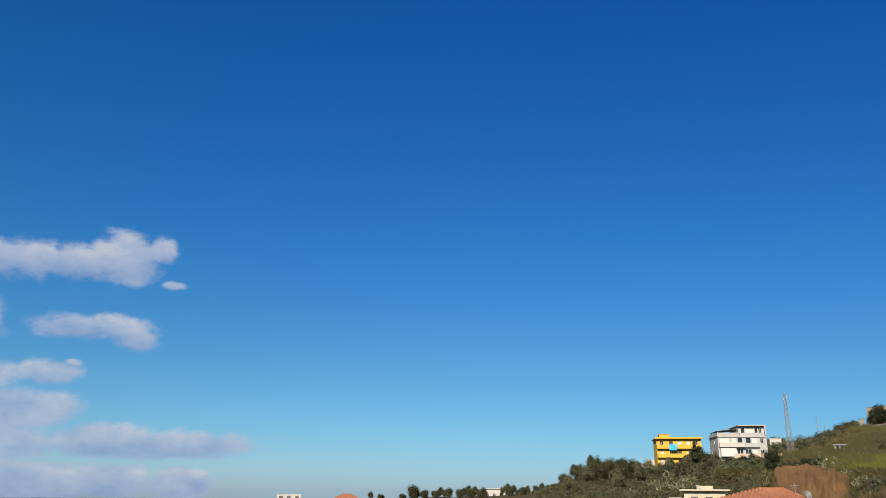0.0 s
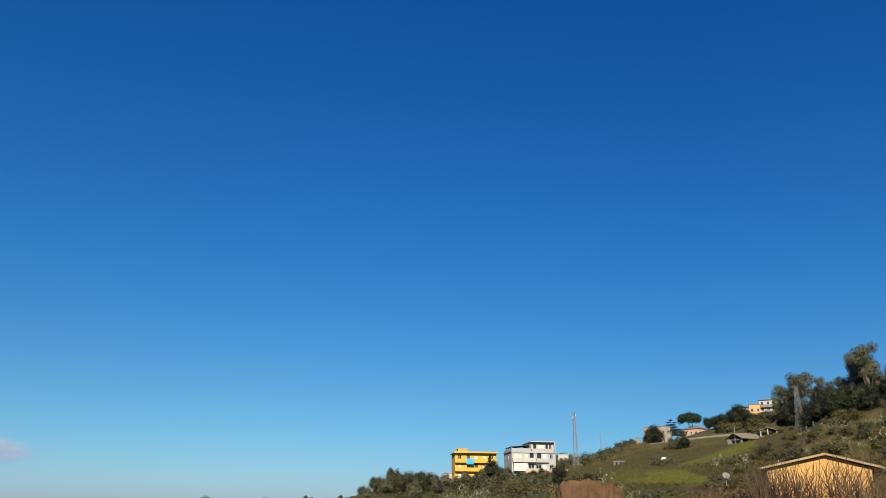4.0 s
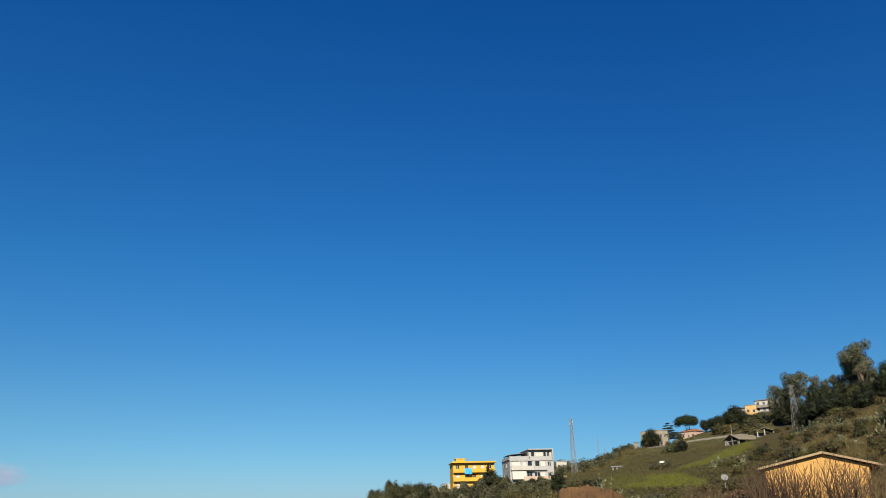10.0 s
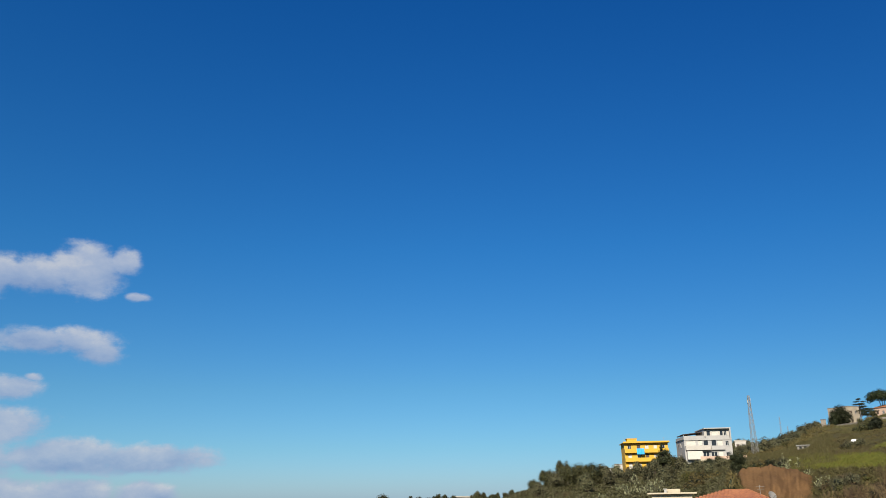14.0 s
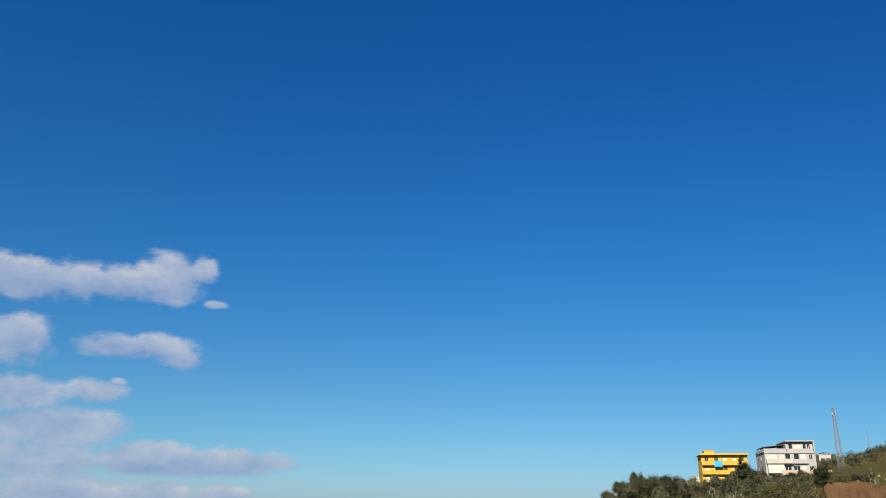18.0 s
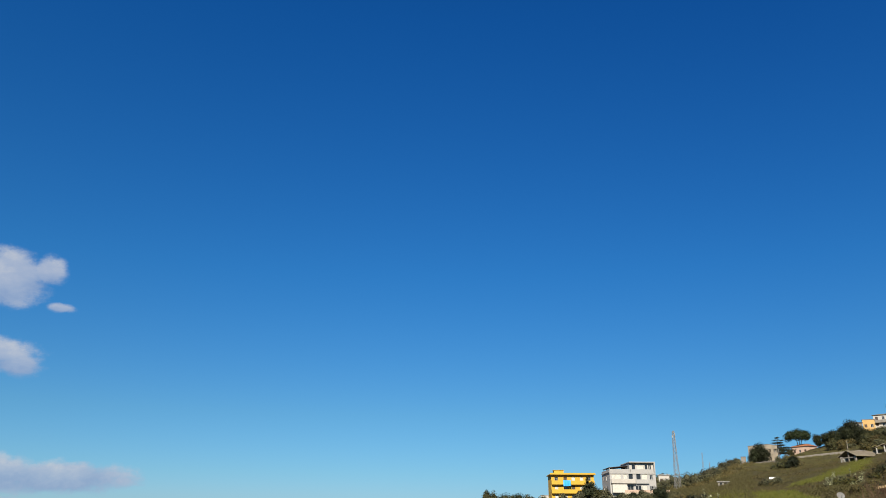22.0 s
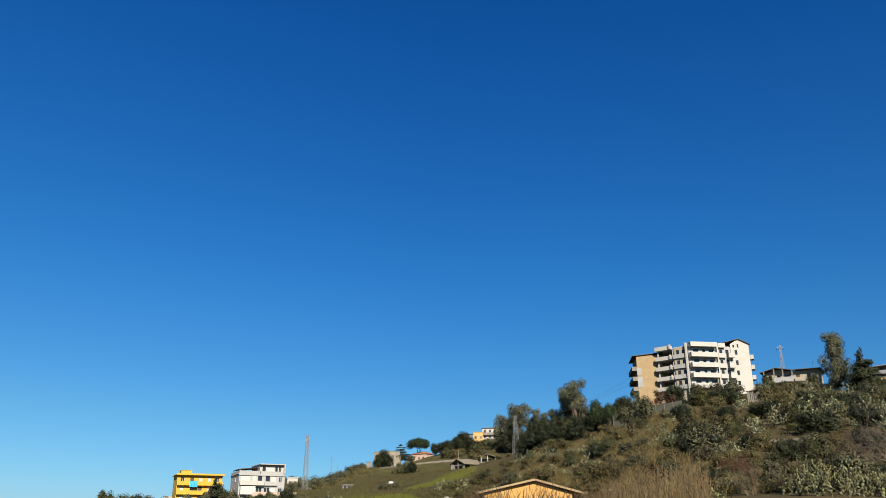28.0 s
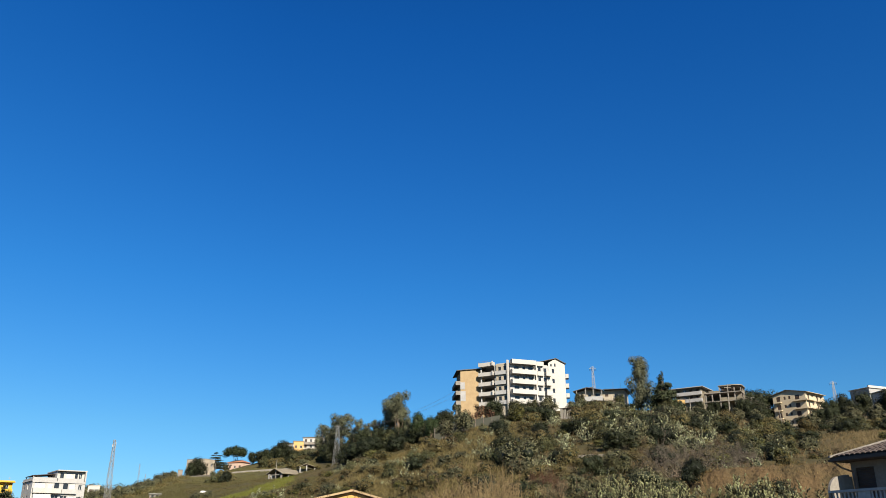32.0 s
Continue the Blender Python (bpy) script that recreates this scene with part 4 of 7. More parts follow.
# -- the house with a hipped red roof, down in the valley --
def hip_house():
    base = -2.4
    ob, w = site("hipped_house", (18.35, 75), (22.95, 75), base, "low white house with a hipped red clay-tile roof", "house")
    d = 8.0
    front = [(1.0, 2.0, 0.9, 2.1, "shutter"), (3.6, 4.6, 0.1, 2.2, "shutter"), (5.2, 5.9, 1.0, 2.1, "shutter")]
    walls(ob, w, d, -1.5, 3.45, MAT["white"], front=front)
    part("grey_band", boxes((-0.03, w + 0.03, -0.06, -0.004, 2.75, 3.4)), MAT["grey"], ob)
    eaves = [(-0.55, -0.5, 3.46), (w + 0.45, -0.5, 3.62), (w + 0.45, d + 0.5, 3.62), (-0.55, d + 0.5, 3.46)]
    left, right = (3.0, d / 2, 4.4), (4.9, d / 2, 4.4)
    slopes = ((eaves[0], eaves[1], right, left), (eaves[1], eaves[2], right), (eaves[2], eaves[3], left, right), (eaves[3], eaves[0], left))
    tiled(ob, slopes[0], MAT["tiles"], 24, 11)
    tiled(ob, slopes[1], MAT["tiles"], 26, 6)
    for s in slopes[2:]:
        part("roof_slope", sheet(s), MAT["tiles"], ob)
    part("ridge_cap", boxes((2.95, 4.95, d / 2 - 0.12, d / 2 + 0.12, 4.48, 4.62), bevel=0.05), MAT["tiles"], ob)
    part("gutter", boxes((-0.55, w + 0.5, -0.62, -0.5, 3.46, 3.56)), MAT["white"], ob)
    dish(ob, w + 0.62, -0.5, 4.0, 0.72, 35)
    part("aerial", boxes((w - 0.2, w - 0.17, 1.0, 1.03, 3.6, 4.9), (w - 0.5, w + 0.2, 1.0, 1.02, 4.75, 4.77), (w - 0.4, w + 0.1, 1.0, 1.02, 4.55, 4.57)), MAT["steel"], ob)
    return ob


def cream_house():
    base = -1.95
    ob, w = site("cream_house", (15.95, 110), (18.55, 110), base, "small cream house with a flat roof and a low annex", "house")
    d = 6.0
    walls(ob, w, d, -1.5, 3.9, MAT["cream"], front=[(0.8, 1.7, 1.9, 3.2, "shutter"), (2.6, 3.5, 1.2, 3.2, "shutter"), (4.0, 4.5, 2.2, 3.1)], left=[(2, 3, 2, 3.1)])
    slab_roof(ob, -0.5, w + 0.6, -0.6, d + 0.4, 3.904, 0.2, MAT["cream"])
    part("stair_hut", boxes((1.8, 3.6, 1.5, 3.6, 4.12, 4.55)), MAT["cream"], ob)
    part("chimney", boxes((1.6, 1.9, 0.6, 0.9, 4.107, 4.5), (1.52, 1.98, 0.52, 0.98, 4.5, 4.6)), MAT["dull_white"], ob)
    part("annex", boxes((-1.9, -0.304, 0.4, 3.5, -1.5, 3.1)), MAT["dull_white"], ob)
    part("porch_roof", sheet([(w + 0.02, -1.2, 2.9), (w + 2.0, -1.2, 2.8), (w + 2.0, 3, 2.8), (w + 0.02, 3, 2.9)], 0.15), MAT["white"], ob)
    for x in (w + 1.7,):
        part("post", boxes((x, x + 0.15, -1.1, -0.95, -1.5, 2.79)), MAT["white"], ob)
    return ob


# -- the orange house with a gable --
def gable_house():
    base = 1.14
    ob, w = site("gable_house", (35.09, 74), (41.12, 74), base, "orange plastered house with a shallow gable roof", "house")
    d = 10.0
    ridge_x = w * 0.585
    walls(ob, w, d, -2.5, 3.72, MAT["orange"])
    part("gable", gable_fill(0, w, 3.723, 4.72, ridge_x, 0.0), MAT["orange"], ob)
    part("gable", gable_fill(0, w, 3.723, 4.72, ridge_x, d - 0.3), MAT["orange"], ob)
    for i, bm in enumerate(prism(-0.62, w + 0.85, -0.36, d + 0.5, 3.66, 4.78, ridge_x, 0.14)):
        part("roof_slope", bm, MAT["tiles"], ob)
    for (xa, za), (xb, zb) in (((-0.62, 3.66), (ridge_x, 4.78)), ((ridge_x, 4.78), (w + 0.85, 3.66))):
        part("verge_board", sheet([(xa, -0.44, za - 0.02), (xb, -0.44, zb - 0.02), (xb, -0.363, zb - 0.02), (xa, -0.363, za - 0.02)], 0.18), MAT["brick"], ob, "pale orange verge board")
    part("ridge_cap", boxes((ridge_x - 0.3, ridge_x + 0.12, -0.4, d + 0.5, 4.87, 4.93), bevel=0.04), MAT["tiles"], ob)
    dish(ob, -3.4, 0.8, 3.2, 0.62, 20)
    part("gutter", boxes((w + 0.8, w + 0.95, -0.7, d + 0.4, 3.6, 3.72)), MAT["dull_white"], ob)
    return ob


# -- the near white house with a balustrade --
def balustrade_house():
    base = 0.2
    ob, w = site("balustrade_house", (71.25, 49.5), (79.8, 44.4), base, "greyish two-storey house with a brown tiled roof and a balustraded balcony", "house")
    d = 9.0
    front = [(0.25, 1.4, 3.05, 5.18, "shutter"), (4.4, 5.6, 3.05, 5.12, "shutter"), (1.0, 2.0, 0.9, 2.1, "shutter"), (4.4, 5.6, 0.1, 2.2, "shutter")]
    walls(ob, w, d, -2, 5.5, MAT["concrete"], front=front, left=[(3, 4, 3.9, 5.0, "shutter")])
    s = hip_roof(-0.45, w + 0.8, -0.95, d + 0.8, 5.6, 7.3, 3.9)
    tiled(ob, s[0], MAT["brown_tiles"], 30, 14)
    for q in s[1:]:
        part("roof_slope", sheet(q), MAT["brown_tiles"], ob)
    part("soffit", boxes((-0.44, w + 0.79, -0.94, -0.003, 5.5, 5.585), (-0.44, -0.003, 0, d, 5.5, 5.585)), MAT["shutter"], ob)
    part("gutter", boxes((-0.5, w + 0.8, -1.06, -0.95, 5.52, 5.64)), MAT["shutter"], ob)
    part("hip_cap", sheet([(-0.5, -1.0, 5.72), (-0.3, -1.1, 5.72), (3.6, 4.0, 7.45), (3.4, 4.15, 7.45)], 0.1), MAT["concrete"], ob, "grey mortar line along the hip")
    pipe = [((-0.3, -0.9, 5.52), (-0.15, -0.5, 5.2)), ((-0.15, -0.5, 5.2), (0.25, -0.1, 4.95)), ((0.25, -0.1, 4.95), (0.25, -0.1, 0.0))]
    v, f = tubes([(Vector(p), Vector(q), 0.05, 0.05) for p, q in pipe], 7)
    part("downpipe", (v, [], f), MAT["rust"], ob)
    pn = part("solar_panel", sheet([(2.3, 0.5, 6.22), (5.8, 0.5, 6.22), (5.8, 2.3, 6.84), (2.3, 2.3, 6.84)], 0.06), MAT["panel"], ob, "dark solar panel laid on the roof")
    part("solar_panel", sheet([(4.4, -0.35, 5.98), (7.6, -0.35, 5.98), (7.6, 0.3, 6.2), (4.4, 0.3, 6.2)], 0.06), MAT["panel"], ob, "dark solar panel laid on the roof")
    part("balcony", boxes((-0.1, w, -1.8, -0.003, 2.75, 2.95)), MAT["dull_white"], ob)
    rail = part("balustrade", boxes((-0.1, w, -1.85, -1.6, 3.86, 3.98), (-0.1, w, -1.83, -1.62, 2.953, 3.05)), MAT["dull_white"], ob, "white balustrade with turned balusters")
    bm = bmesh.new()
    prof = ((0.05, 0.0), (0.045, 0.1), (0.085, 0.3), (0.05, 0.58), (0.04, 0.68), (0.055, 0.8))
    rings = [[bm.verts.new((math.cos(a) * r, math.sin(a) * r, z)) for a in np.arange(0, 6.28, 6.2832 / 8)] for r, z in prof]
    for p, q in zip(rings, rings[1:]):
        for i in range(8):
            bm.faces.new((p[i], p[(i + 1) % 8], q[(i + 1) % 8], q[i]))
    x = 0.1
    first = part("baluster", bm, MAT["dull_white"], rail)
    first.matrix_local = pose(x, -1.725, 3.053)
    for k in range(1, 34):
        x = 0.1 + k * 0.235
        if 1.65 < x < 2.35:
            continue
        b = new("baluster", first.data)
        b.parent = rail
        b.matrix_local = pose(x, -1.725, 3.053)
    part("rail_panel", boxes((1.65, 2.4, -1.8, -1.66, 3.053, 3.857)), MAT["dull_white"], ob)
    # rounded screen at the end of the balcony
    bm = bmesh.new()
    edge = [(-1.8, 2.96), (0.0, 2.96), (0.0, 4.75)] + [(-0.9 - 0.9 * math.sin(a), 3.85 + 0.9 * math.cos(a)) for a in np.arange(0, 1.58, 0.2)]
    f = [bm.verts.new((-0.16, y, z)) for y, z in edge]
    g = [bm.verts.new((-0.02, y, z)) for y, z in edge]
    bm.faces.new(f), bm.faces.new(g[::-1])
    for i in range(len(edge)):
        j = (i + 1) % len(edge)
        bm.faces.new((f[i], g[i], g[j], f[j]))
    bmesh.ops.recalc_face_normals(bm, faces=bm.faces[:])
    part("screen_wall", bm, MAT["concrete"], ob, "rounded grey-white screen wall")
    front_screen = bmesh.new()
    pts = [(-1.15, 2.96), (-0.16, 2.96), (-0.16, 4.85)] + [(-0.55 - 0.6 * math.sin(a), 4.25 + 0.6 * math.cos(a)) for a in np.arange(0, 1.58, 0.2)]
    f = [front_screen.verts.new((px, -0.2, z)) for px, z in pts]
    g = [front_screen.verts.new((px, -0.06, z)) for px, z in pts]
    front_screen.faces.new(f), front_screen.faces.new(g[::-1])
    for i in range(len(pts)):
        j = (i + 1) % len(pts)
        front_screen.faces.new((f[i], g[i], g[j], f[j]))
    bmesh.ops.recalc_face_normals(front_screen, faces=front_screen.faces[:])
    part("screen_wall", front_screen, MAT["concrete"], ob, "rounded grey-white screen wall")
    return ob


def far_house(name, a, b, base, high, d, material, roof, label, cols=3, floors=2, hip=1.2, kinds=("shutter", "window", "shutter"), over=0.5):
    """A house far off: walls with openings, a floor line, and a flat or hipped roof."""
    ob, w = site(name, a, b, base, label, "house")
    step = high / floors
    xs = [w * (i + 0.5) / cols for i in range(cols)]
    holes = grid_holes(xs, min(1.1, w / cols * 0.5), [step * k for k in range(floors)], 0.8, min(2.1, step - 0.4), kinds)
    side = grid_holes([d * 0.3, d * 0.7], 1.0, [step * k for k in range(floors)], 0.8, min(2.1, step - 0.4), kinds)
    walls(ob, w, d, -9, high, material, front=holes, right=side, left=side)
    if hip:
        for q in hip_roof(-over, w + over, -over, d + over, high + 0.004, high + hip, min(w, d) * 0.42):
            part("roof_slope", sheet(q), roof, ob)
    else:
        slab_roof(ob, -over, w + over, -over, d + over, high + 0.004, 0.25, roof)
    return ob, w


# ---- plants ----
def unit(v):
    return v / np.maximum(np.linalg.norm(v, axis=-1, keepdims=True), 1e-9)


def fast_mesh(name, verts, faces, materials, slots=None):
    """A mesh out of arrays; all faces have the same number of corners."""
    verts, faces = np.asarray(verts, dtype=np.float32), np.asarray(faces, dtype=np.int32)
    me = bpy.data.meshes.new(name)
    me.vertices.add(len(verts))
    me.vertices.foreach_set("co", verts.ravel())
    n, k = faces.shape
    me.loops.add(n * k)
    me.loops.foreach_set("vertex_index", faces.ravel())
    me.polygons.add(n)
    me.polygons.foreach_set("loop_start", np.arange(0, n * k, k, dtype=np.int32))
    for m in materials:
        me.materials.append(m)
    if slots is not None:
        me.polygons.foreach_set("material_index", np.asarray(slots, dtype=np.int32))
    me.update(calc_edges=True)
    return me


def leaves(rng, pts, normals, long, wide):
    """Small lens-shaped leaves at the points, facing along the normals."""
    n = len(pts)
    a = unit(np.cross(normals, rng.normal(size=(n, 3))))
    b = np.cross(unit(normals), a)
    l = (long * rng.uniform(0.6, 1.3, n))[:, None] / 2
    w = (wide * rng.uniform(0.6, 1.3, n))[:, None] / 2
    bend = unit(normals) * l * 0.25
    v = np.stack([pts - a * l - bend, pts + b * w, pts + a * l - bend, pts - b * w], 1).reshape(-1, 3)
    return v, np.arange(4 * n).reshape(-1, 4)


def round_shell():
    """A rounded cube: the points and four-cornered faces of a coarse ball."""
    pts, faces, index = [], [], {}
    for axis in range(3):
        for side in (-1, 1):
            for i in range(2):
                for j in range(2):
                    quad = []
                    for u, v in ((i, j), (i + 1, j), (i + 1, j + 1), (i, j + 1)):
                        p = [0, 0, 0]
                        p[axis], p[(axis + 1) % 3], p[(axis + 2) % 3] = side, u - 1, v - 1
                        quad.append(index.setdefault(tuple(p), len(index)))
                    faces.append(quad if side > 0 else quad[::-1])
    return unit(np.asarray(list(index), dtype=float)), np.asarray(faces)


SHELL_P, SHELL_F = round_shell()


def shade_cores(rng, blobs, size):
    """Dark, coarse uneven lumps inside each clump of a crown, so its gaps look shaded."""
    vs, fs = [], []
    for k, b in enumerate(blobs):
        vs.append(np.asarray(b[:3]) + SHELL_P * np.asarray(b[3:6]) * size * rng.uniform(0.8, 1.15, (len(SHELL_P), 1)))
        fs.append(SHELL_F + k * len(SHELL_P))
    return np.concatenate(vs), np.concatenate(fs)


def crown_points(rng, blobs, n, shell=0.6, up=0.3, loose=0.45):
    """Points in the outer shell of a heap of rounded clumps, with the way that each faces."""
    blobs = np.asarray(blobs, dtype=float)
    area = blobs[:, 3] * blobs[:, 4] + blobs[:, 3] * blobs[:, 5]
    which = rng.choice(len(blobs), n, p=area / area.sum())
    d = unit(rng.normal(size=(n, 3)))
    k = shell + (1.08 - shell) * rng.random(n) ** 0.6
    pts = blobs[which, :3] + d * blobs[which, 3:6] * k[:, None]
    nrm = unit(d + np.array((0, 0, up)) + rng.normal(size=(n, 3)) * loose)
    return pts, nrm


def tubes(runs, sides=5):
    """Tapered round bars, each (from, to, radius, radius)."""
    vs, fs = [], []
    for p, q, r0, r1 in runs:
        ax = (q - p).normalized() if (q - p).length > 1e-6 else Vector((0, 0, 1))
        s = ax.orthogonal().normalized()
        t = ax.cross(s)
        o = len(vs)
        for c, r in ((p, r0), (q, r1)):
            for i in range(sides):
                g = 6.28318 * i / sides
                vs.append(tuple(c + (s * math.cos(g) + t * math.sin(g)) * r))
        fs += [(o + i, o + (i + 1) % sides, o + sides + (i + 1) % sides, o + sides + i) for i in range(sides)]
    return vs, fs


def limb(rng, p, way, length, r, runs, level, spread=0.6, lift=0.15, splits=3, bend=0.25, pieces=3):
    """A crooked limb that tapers and forks."""
    w = Vector(way).normalized()
    for k in range(pieces):
        w = (w + Vector(rng.normal(size=3)) * bend + Vector((0, 0, lift))).normalized()
        q = p + w * (length / pieces)
        r2 = r * 0.78
        runs.append((p, q, r, r2))
        p, r = q, r2
        if level > 0 and k >= (0 if level < 2 else 1):
            for _ in range(splits if k == pieces - 1 else 1):
                side = (w + Vector(rng.normal(size=3)) * spread).normalized()
                limb(rng, p, side, length * rng.uniform(0.55, 0.8), r * 0.65, runs, level - 1, spread, lift, splits, bend, pieces)


def heap(rng, wide, high, base, n, size=(0.28, 0.5), flat=0.8):
    """Clumps that together make an uneven rounded crown."""
    out = []
    for _ in range(n):
        d = unit(rng.normal(size=3))
        k = rng.random() ** 0.45 * 0.72
        s = rng.uniform(*size)
        out.append((d[0] * wide * k, d[1] * wide * k, base + high / 2 + d[2] * high / 2 * k, wide * s, wide * s, high * 0.5 * s * 1.5 * flat))
    return out


def tree(name, label, seed, high, wide, leaf_mat, bark="bark", n=1500, leaf=0.5, clear=0.25, lumps=16, shape="round", lean=0.0, loose=1.0, split=False):
    """A tree: a tapered trunk with limbs, and a crown of leaves in clumps with gaps. Stands at the origin until it is put in its place."""
    rng = np.random.default_rng(seed)
    ob = tagged(new(name), label, "tree")
    runs = []
    if shape == "umbrella":
        blobs = []
        for _ in range(26):
            a, k = rng.uniform(0, 6.28), rng.random() ** 0.5 * 0.8
            blobs.append((math.cos(a) * wide * k, math.sin(a) * wide * k, high * (0.88 - 0.22 * k * k) + rng.normal() * 0.25, wide * 0.28, wide * 0.28, high * 0.17))
    elif shape == "layered":
        blobs = []
        for k in range(7):
            z = high * (0.3 + 0.68 * k / 6)
            reach = wide * (1.0 - 0.75 * k / 6) * rng.uniform(0.75, 1.15)
            for _ in range(5):
                a, q = rng.uniform(0, 6.28), rng.uniform(0.3, 0.9)
                blobs.append((math.cos(a) * reach * q, math.sin(a) * reach * q, z, reach * 0.45, reach * 0.45, high * 0.035))
    elif shape == "cone":
        blobs = []
        for k in range(22):
            f = k / 21
            reach = wide * (1.02 - f) ** 0.8
            for _ in range(3 if f < 0.7 else 1):
                a = rng.uniform(0, 6.28)
                blobs.append((math.cos(a) * reach * 0.55, math.sin(a) * reach * 0.55, high * (0.12 + 0.86 * f), reach * 0.5 + 0.12, reach * 0.5 + 0.12, high * 0.05))
    elif shape == "tall":
        blobs = []
        for k in range(lumps):
            f = (k + rng.random()) / lumps
            reach = wide * (0.42 + 0.58 * math.sin(0.4 + 2.3 * f) ** 2) * (1.0 if k % 4 else 0.5)
            a, q = rng.uniform(0, 6.28), rng.uniform(0.25, 0.95) * loose
            s = wide * rng.uniform(0.2, 0.36)
            blobs.append((math.cos(a) * reach * q + lean * f, math.sin(a) * reach * q, high * (clear + (0.97 - clear) * f), s, s, s * 1.1))
    else:
        blobs = heap(rng, wide, high * (1 - clear), high * clear, lumps)
    foot, tip = Vector((0, 0, -0.6)), Vector((lean, 0, high * (0.74 if shape == "umbrella" else 0.8 if shape in ("tall", "cone", "layered") else clear + 0.25)))
    r0 = high * 0.022 + 0.05
    last = foot
    for k in range(1, 6):
        q = foot.lerp(tip, k / 5) + Vector((*rng.normal(size=2) * high * 0.008, 0))
        runs.append((last, q, r0 * (1 - 0.15 * (k - 1)), r0 * (1 - 0.15 * k)))
        last = q
    trunk_v, trunk_f = tubes(runs, 7)
    me = fast_mesh("trunk", trunk_v, trunk_f, [MAT[bark]])
    o = new("trunk", me)
    o.parent = ob
    limbs = []
    for b in blobs[::2]:
        c = Vector(b[:3])
        f = min(max((c.z / high - clear * 0.6) * 0.8, 0.82 if shape == "umbrella" else 0.25), 0.95)
        s = foot.lerp(tip, f)
        mid = s.lerp(c, 0.5) + Vector((0, 0, -0.04 * high))
        limbs += [(s, mid, r0 * 0.35, r0 * 0.22), (mid, c, r0 * 0.22, r0 * 0.06)]
    for runs in [limbs[k:k + 2] for k in range(0, len(limbs), 2)] if split else [limbs]:
        v, f = tubes(runs, 4)
        o = new("limb" if split else "limbs", fast_mesh("limb", v, f, [MAT[bark]]))
        o.parent = ob
    pts, nrm = crown_points(rng, blobs, int(n * 1.7), 0.62, 0.3, 0.34)
    v, f = leaves(rng, pts, nrm, leaf * 0.78, leaf * 0.48)
    # dark cores behind the leaves stand in for shade between them
    cv, cf = shade_cores(rng, blobs, 0.36 if shape in ("tall", "layered") else 0.52)
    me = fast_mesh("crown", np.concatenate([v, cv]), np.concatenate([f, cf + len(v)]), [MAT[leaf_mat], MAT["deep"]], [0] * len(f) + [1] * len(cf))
    o = new("crown", me)
    o.parent = ob
    return ob


def shrub(name, label, seed, high, wide, leaf_mat, n=700, leaf=0.3, lumps=9):
    """A bush in one mesh: stems and a heap of leaves down to the ground."""
    rng = np.random.default_rng(seed)
    blobs = heap(rng, wide, high, 0.02 * high, lumps, (0.32, 0.6))
    blobs += [(rng.normal() * wide * 0.5, rng.normal() * wide * 0.5, high * 0.2, wide * 0.4, wide * 0.4, high * 0.25) for _ in range(4)]
    pts, nrm = crown_points(rng, blobs, int(n * 1.8), 0.68, 0.3, 0.3)
    keep = pts[:, 2] > 0
    v, f = leaves(rng, pts[keep], nrm[keep], leaf * 0.78, leaf * 0.48)
    sprigs = []
    for b in blobs[::2]:
        top = Vector(b[:3]) + Vector(rng.normal(size=3)) * high * 0.1 + Vector((0, 0, b[5] * 1.1))
        sprigs.append((Vector((b[0] * 0.2, b[1] * 0.2, -0.2)), top, 0.03, 0.008))
    tv, tf = tubes(sprigs, 4)
    # dark core lumps, so that gaps in the bush read as shade
    cv, cf = shade_cores(rng, blobs, 0.56)
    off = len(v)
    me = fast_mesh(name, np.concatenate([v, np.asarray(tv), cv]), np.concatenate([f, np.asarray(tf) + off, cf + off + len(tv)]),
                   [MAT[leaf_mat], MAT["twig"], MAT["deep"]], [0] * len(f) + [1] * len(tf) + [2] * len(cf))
    return tagged(new(name, me), label, "shrub")


def bare_shrub(name, label, seed, high, stems=9, level=2, mat="twig", thick=0.03, spread=0.55, lift=0.2):
    """A leafless bush: crooked stems that fork into fine twigs."""
    rng = np.random.default_rng(seed)
    runs = []
    for _ in range(stems):
        a = rng.uniform(0, 6.28)
        limb(rng, Vector((math.cos(a) * 0.15, math.sin(a) * 0.15, -0.2)), (math.cos(a) * 0.5, math.sin(a) * 0.5, 1), high * 0.5, thick, runs, level, spread, lift)
    runs = [(p, q, max(a, thick * 0.24), max(b, thick * 0.2)) for p, q, a, b in runs]
    v, f = tubes(runs, 3)
    return tagged(new(name, fast_mesh(name, v, f, [MAT[mat]])), label, "shrub")


def pad_mesh():
    vs, fs = [], []
    ring = [(math.cos(a) * 0.5 * (0.78 + 0.22 * math.sin(a)), 0.5 + 0.5 * math.sin(a)) for a in np.arange(0, 6.28, 6.2832 / 10)]
    for x, z in ring:
        vs.append((x, 0, z))
    for s in (-1, 1):
        for x, z in ring:
            vs.append((x * 0.7, 0.09 * s, 0.5 + (z - 0.5) * 0.72))
    for s, o in ((-1, 10), (1, 20)):
        for i in range(10):
            j = (i + 1) % 10
            fs.append((i, j, o + j, o + i) if s < 0 else (j, i, o + i, o + j))
    fs.append(tuple(range(10, 20)))
    fs.append(tuple(range(29, 19, -1)))
    return vs, fs


PAD_V, PAD_F = pad_mesh()


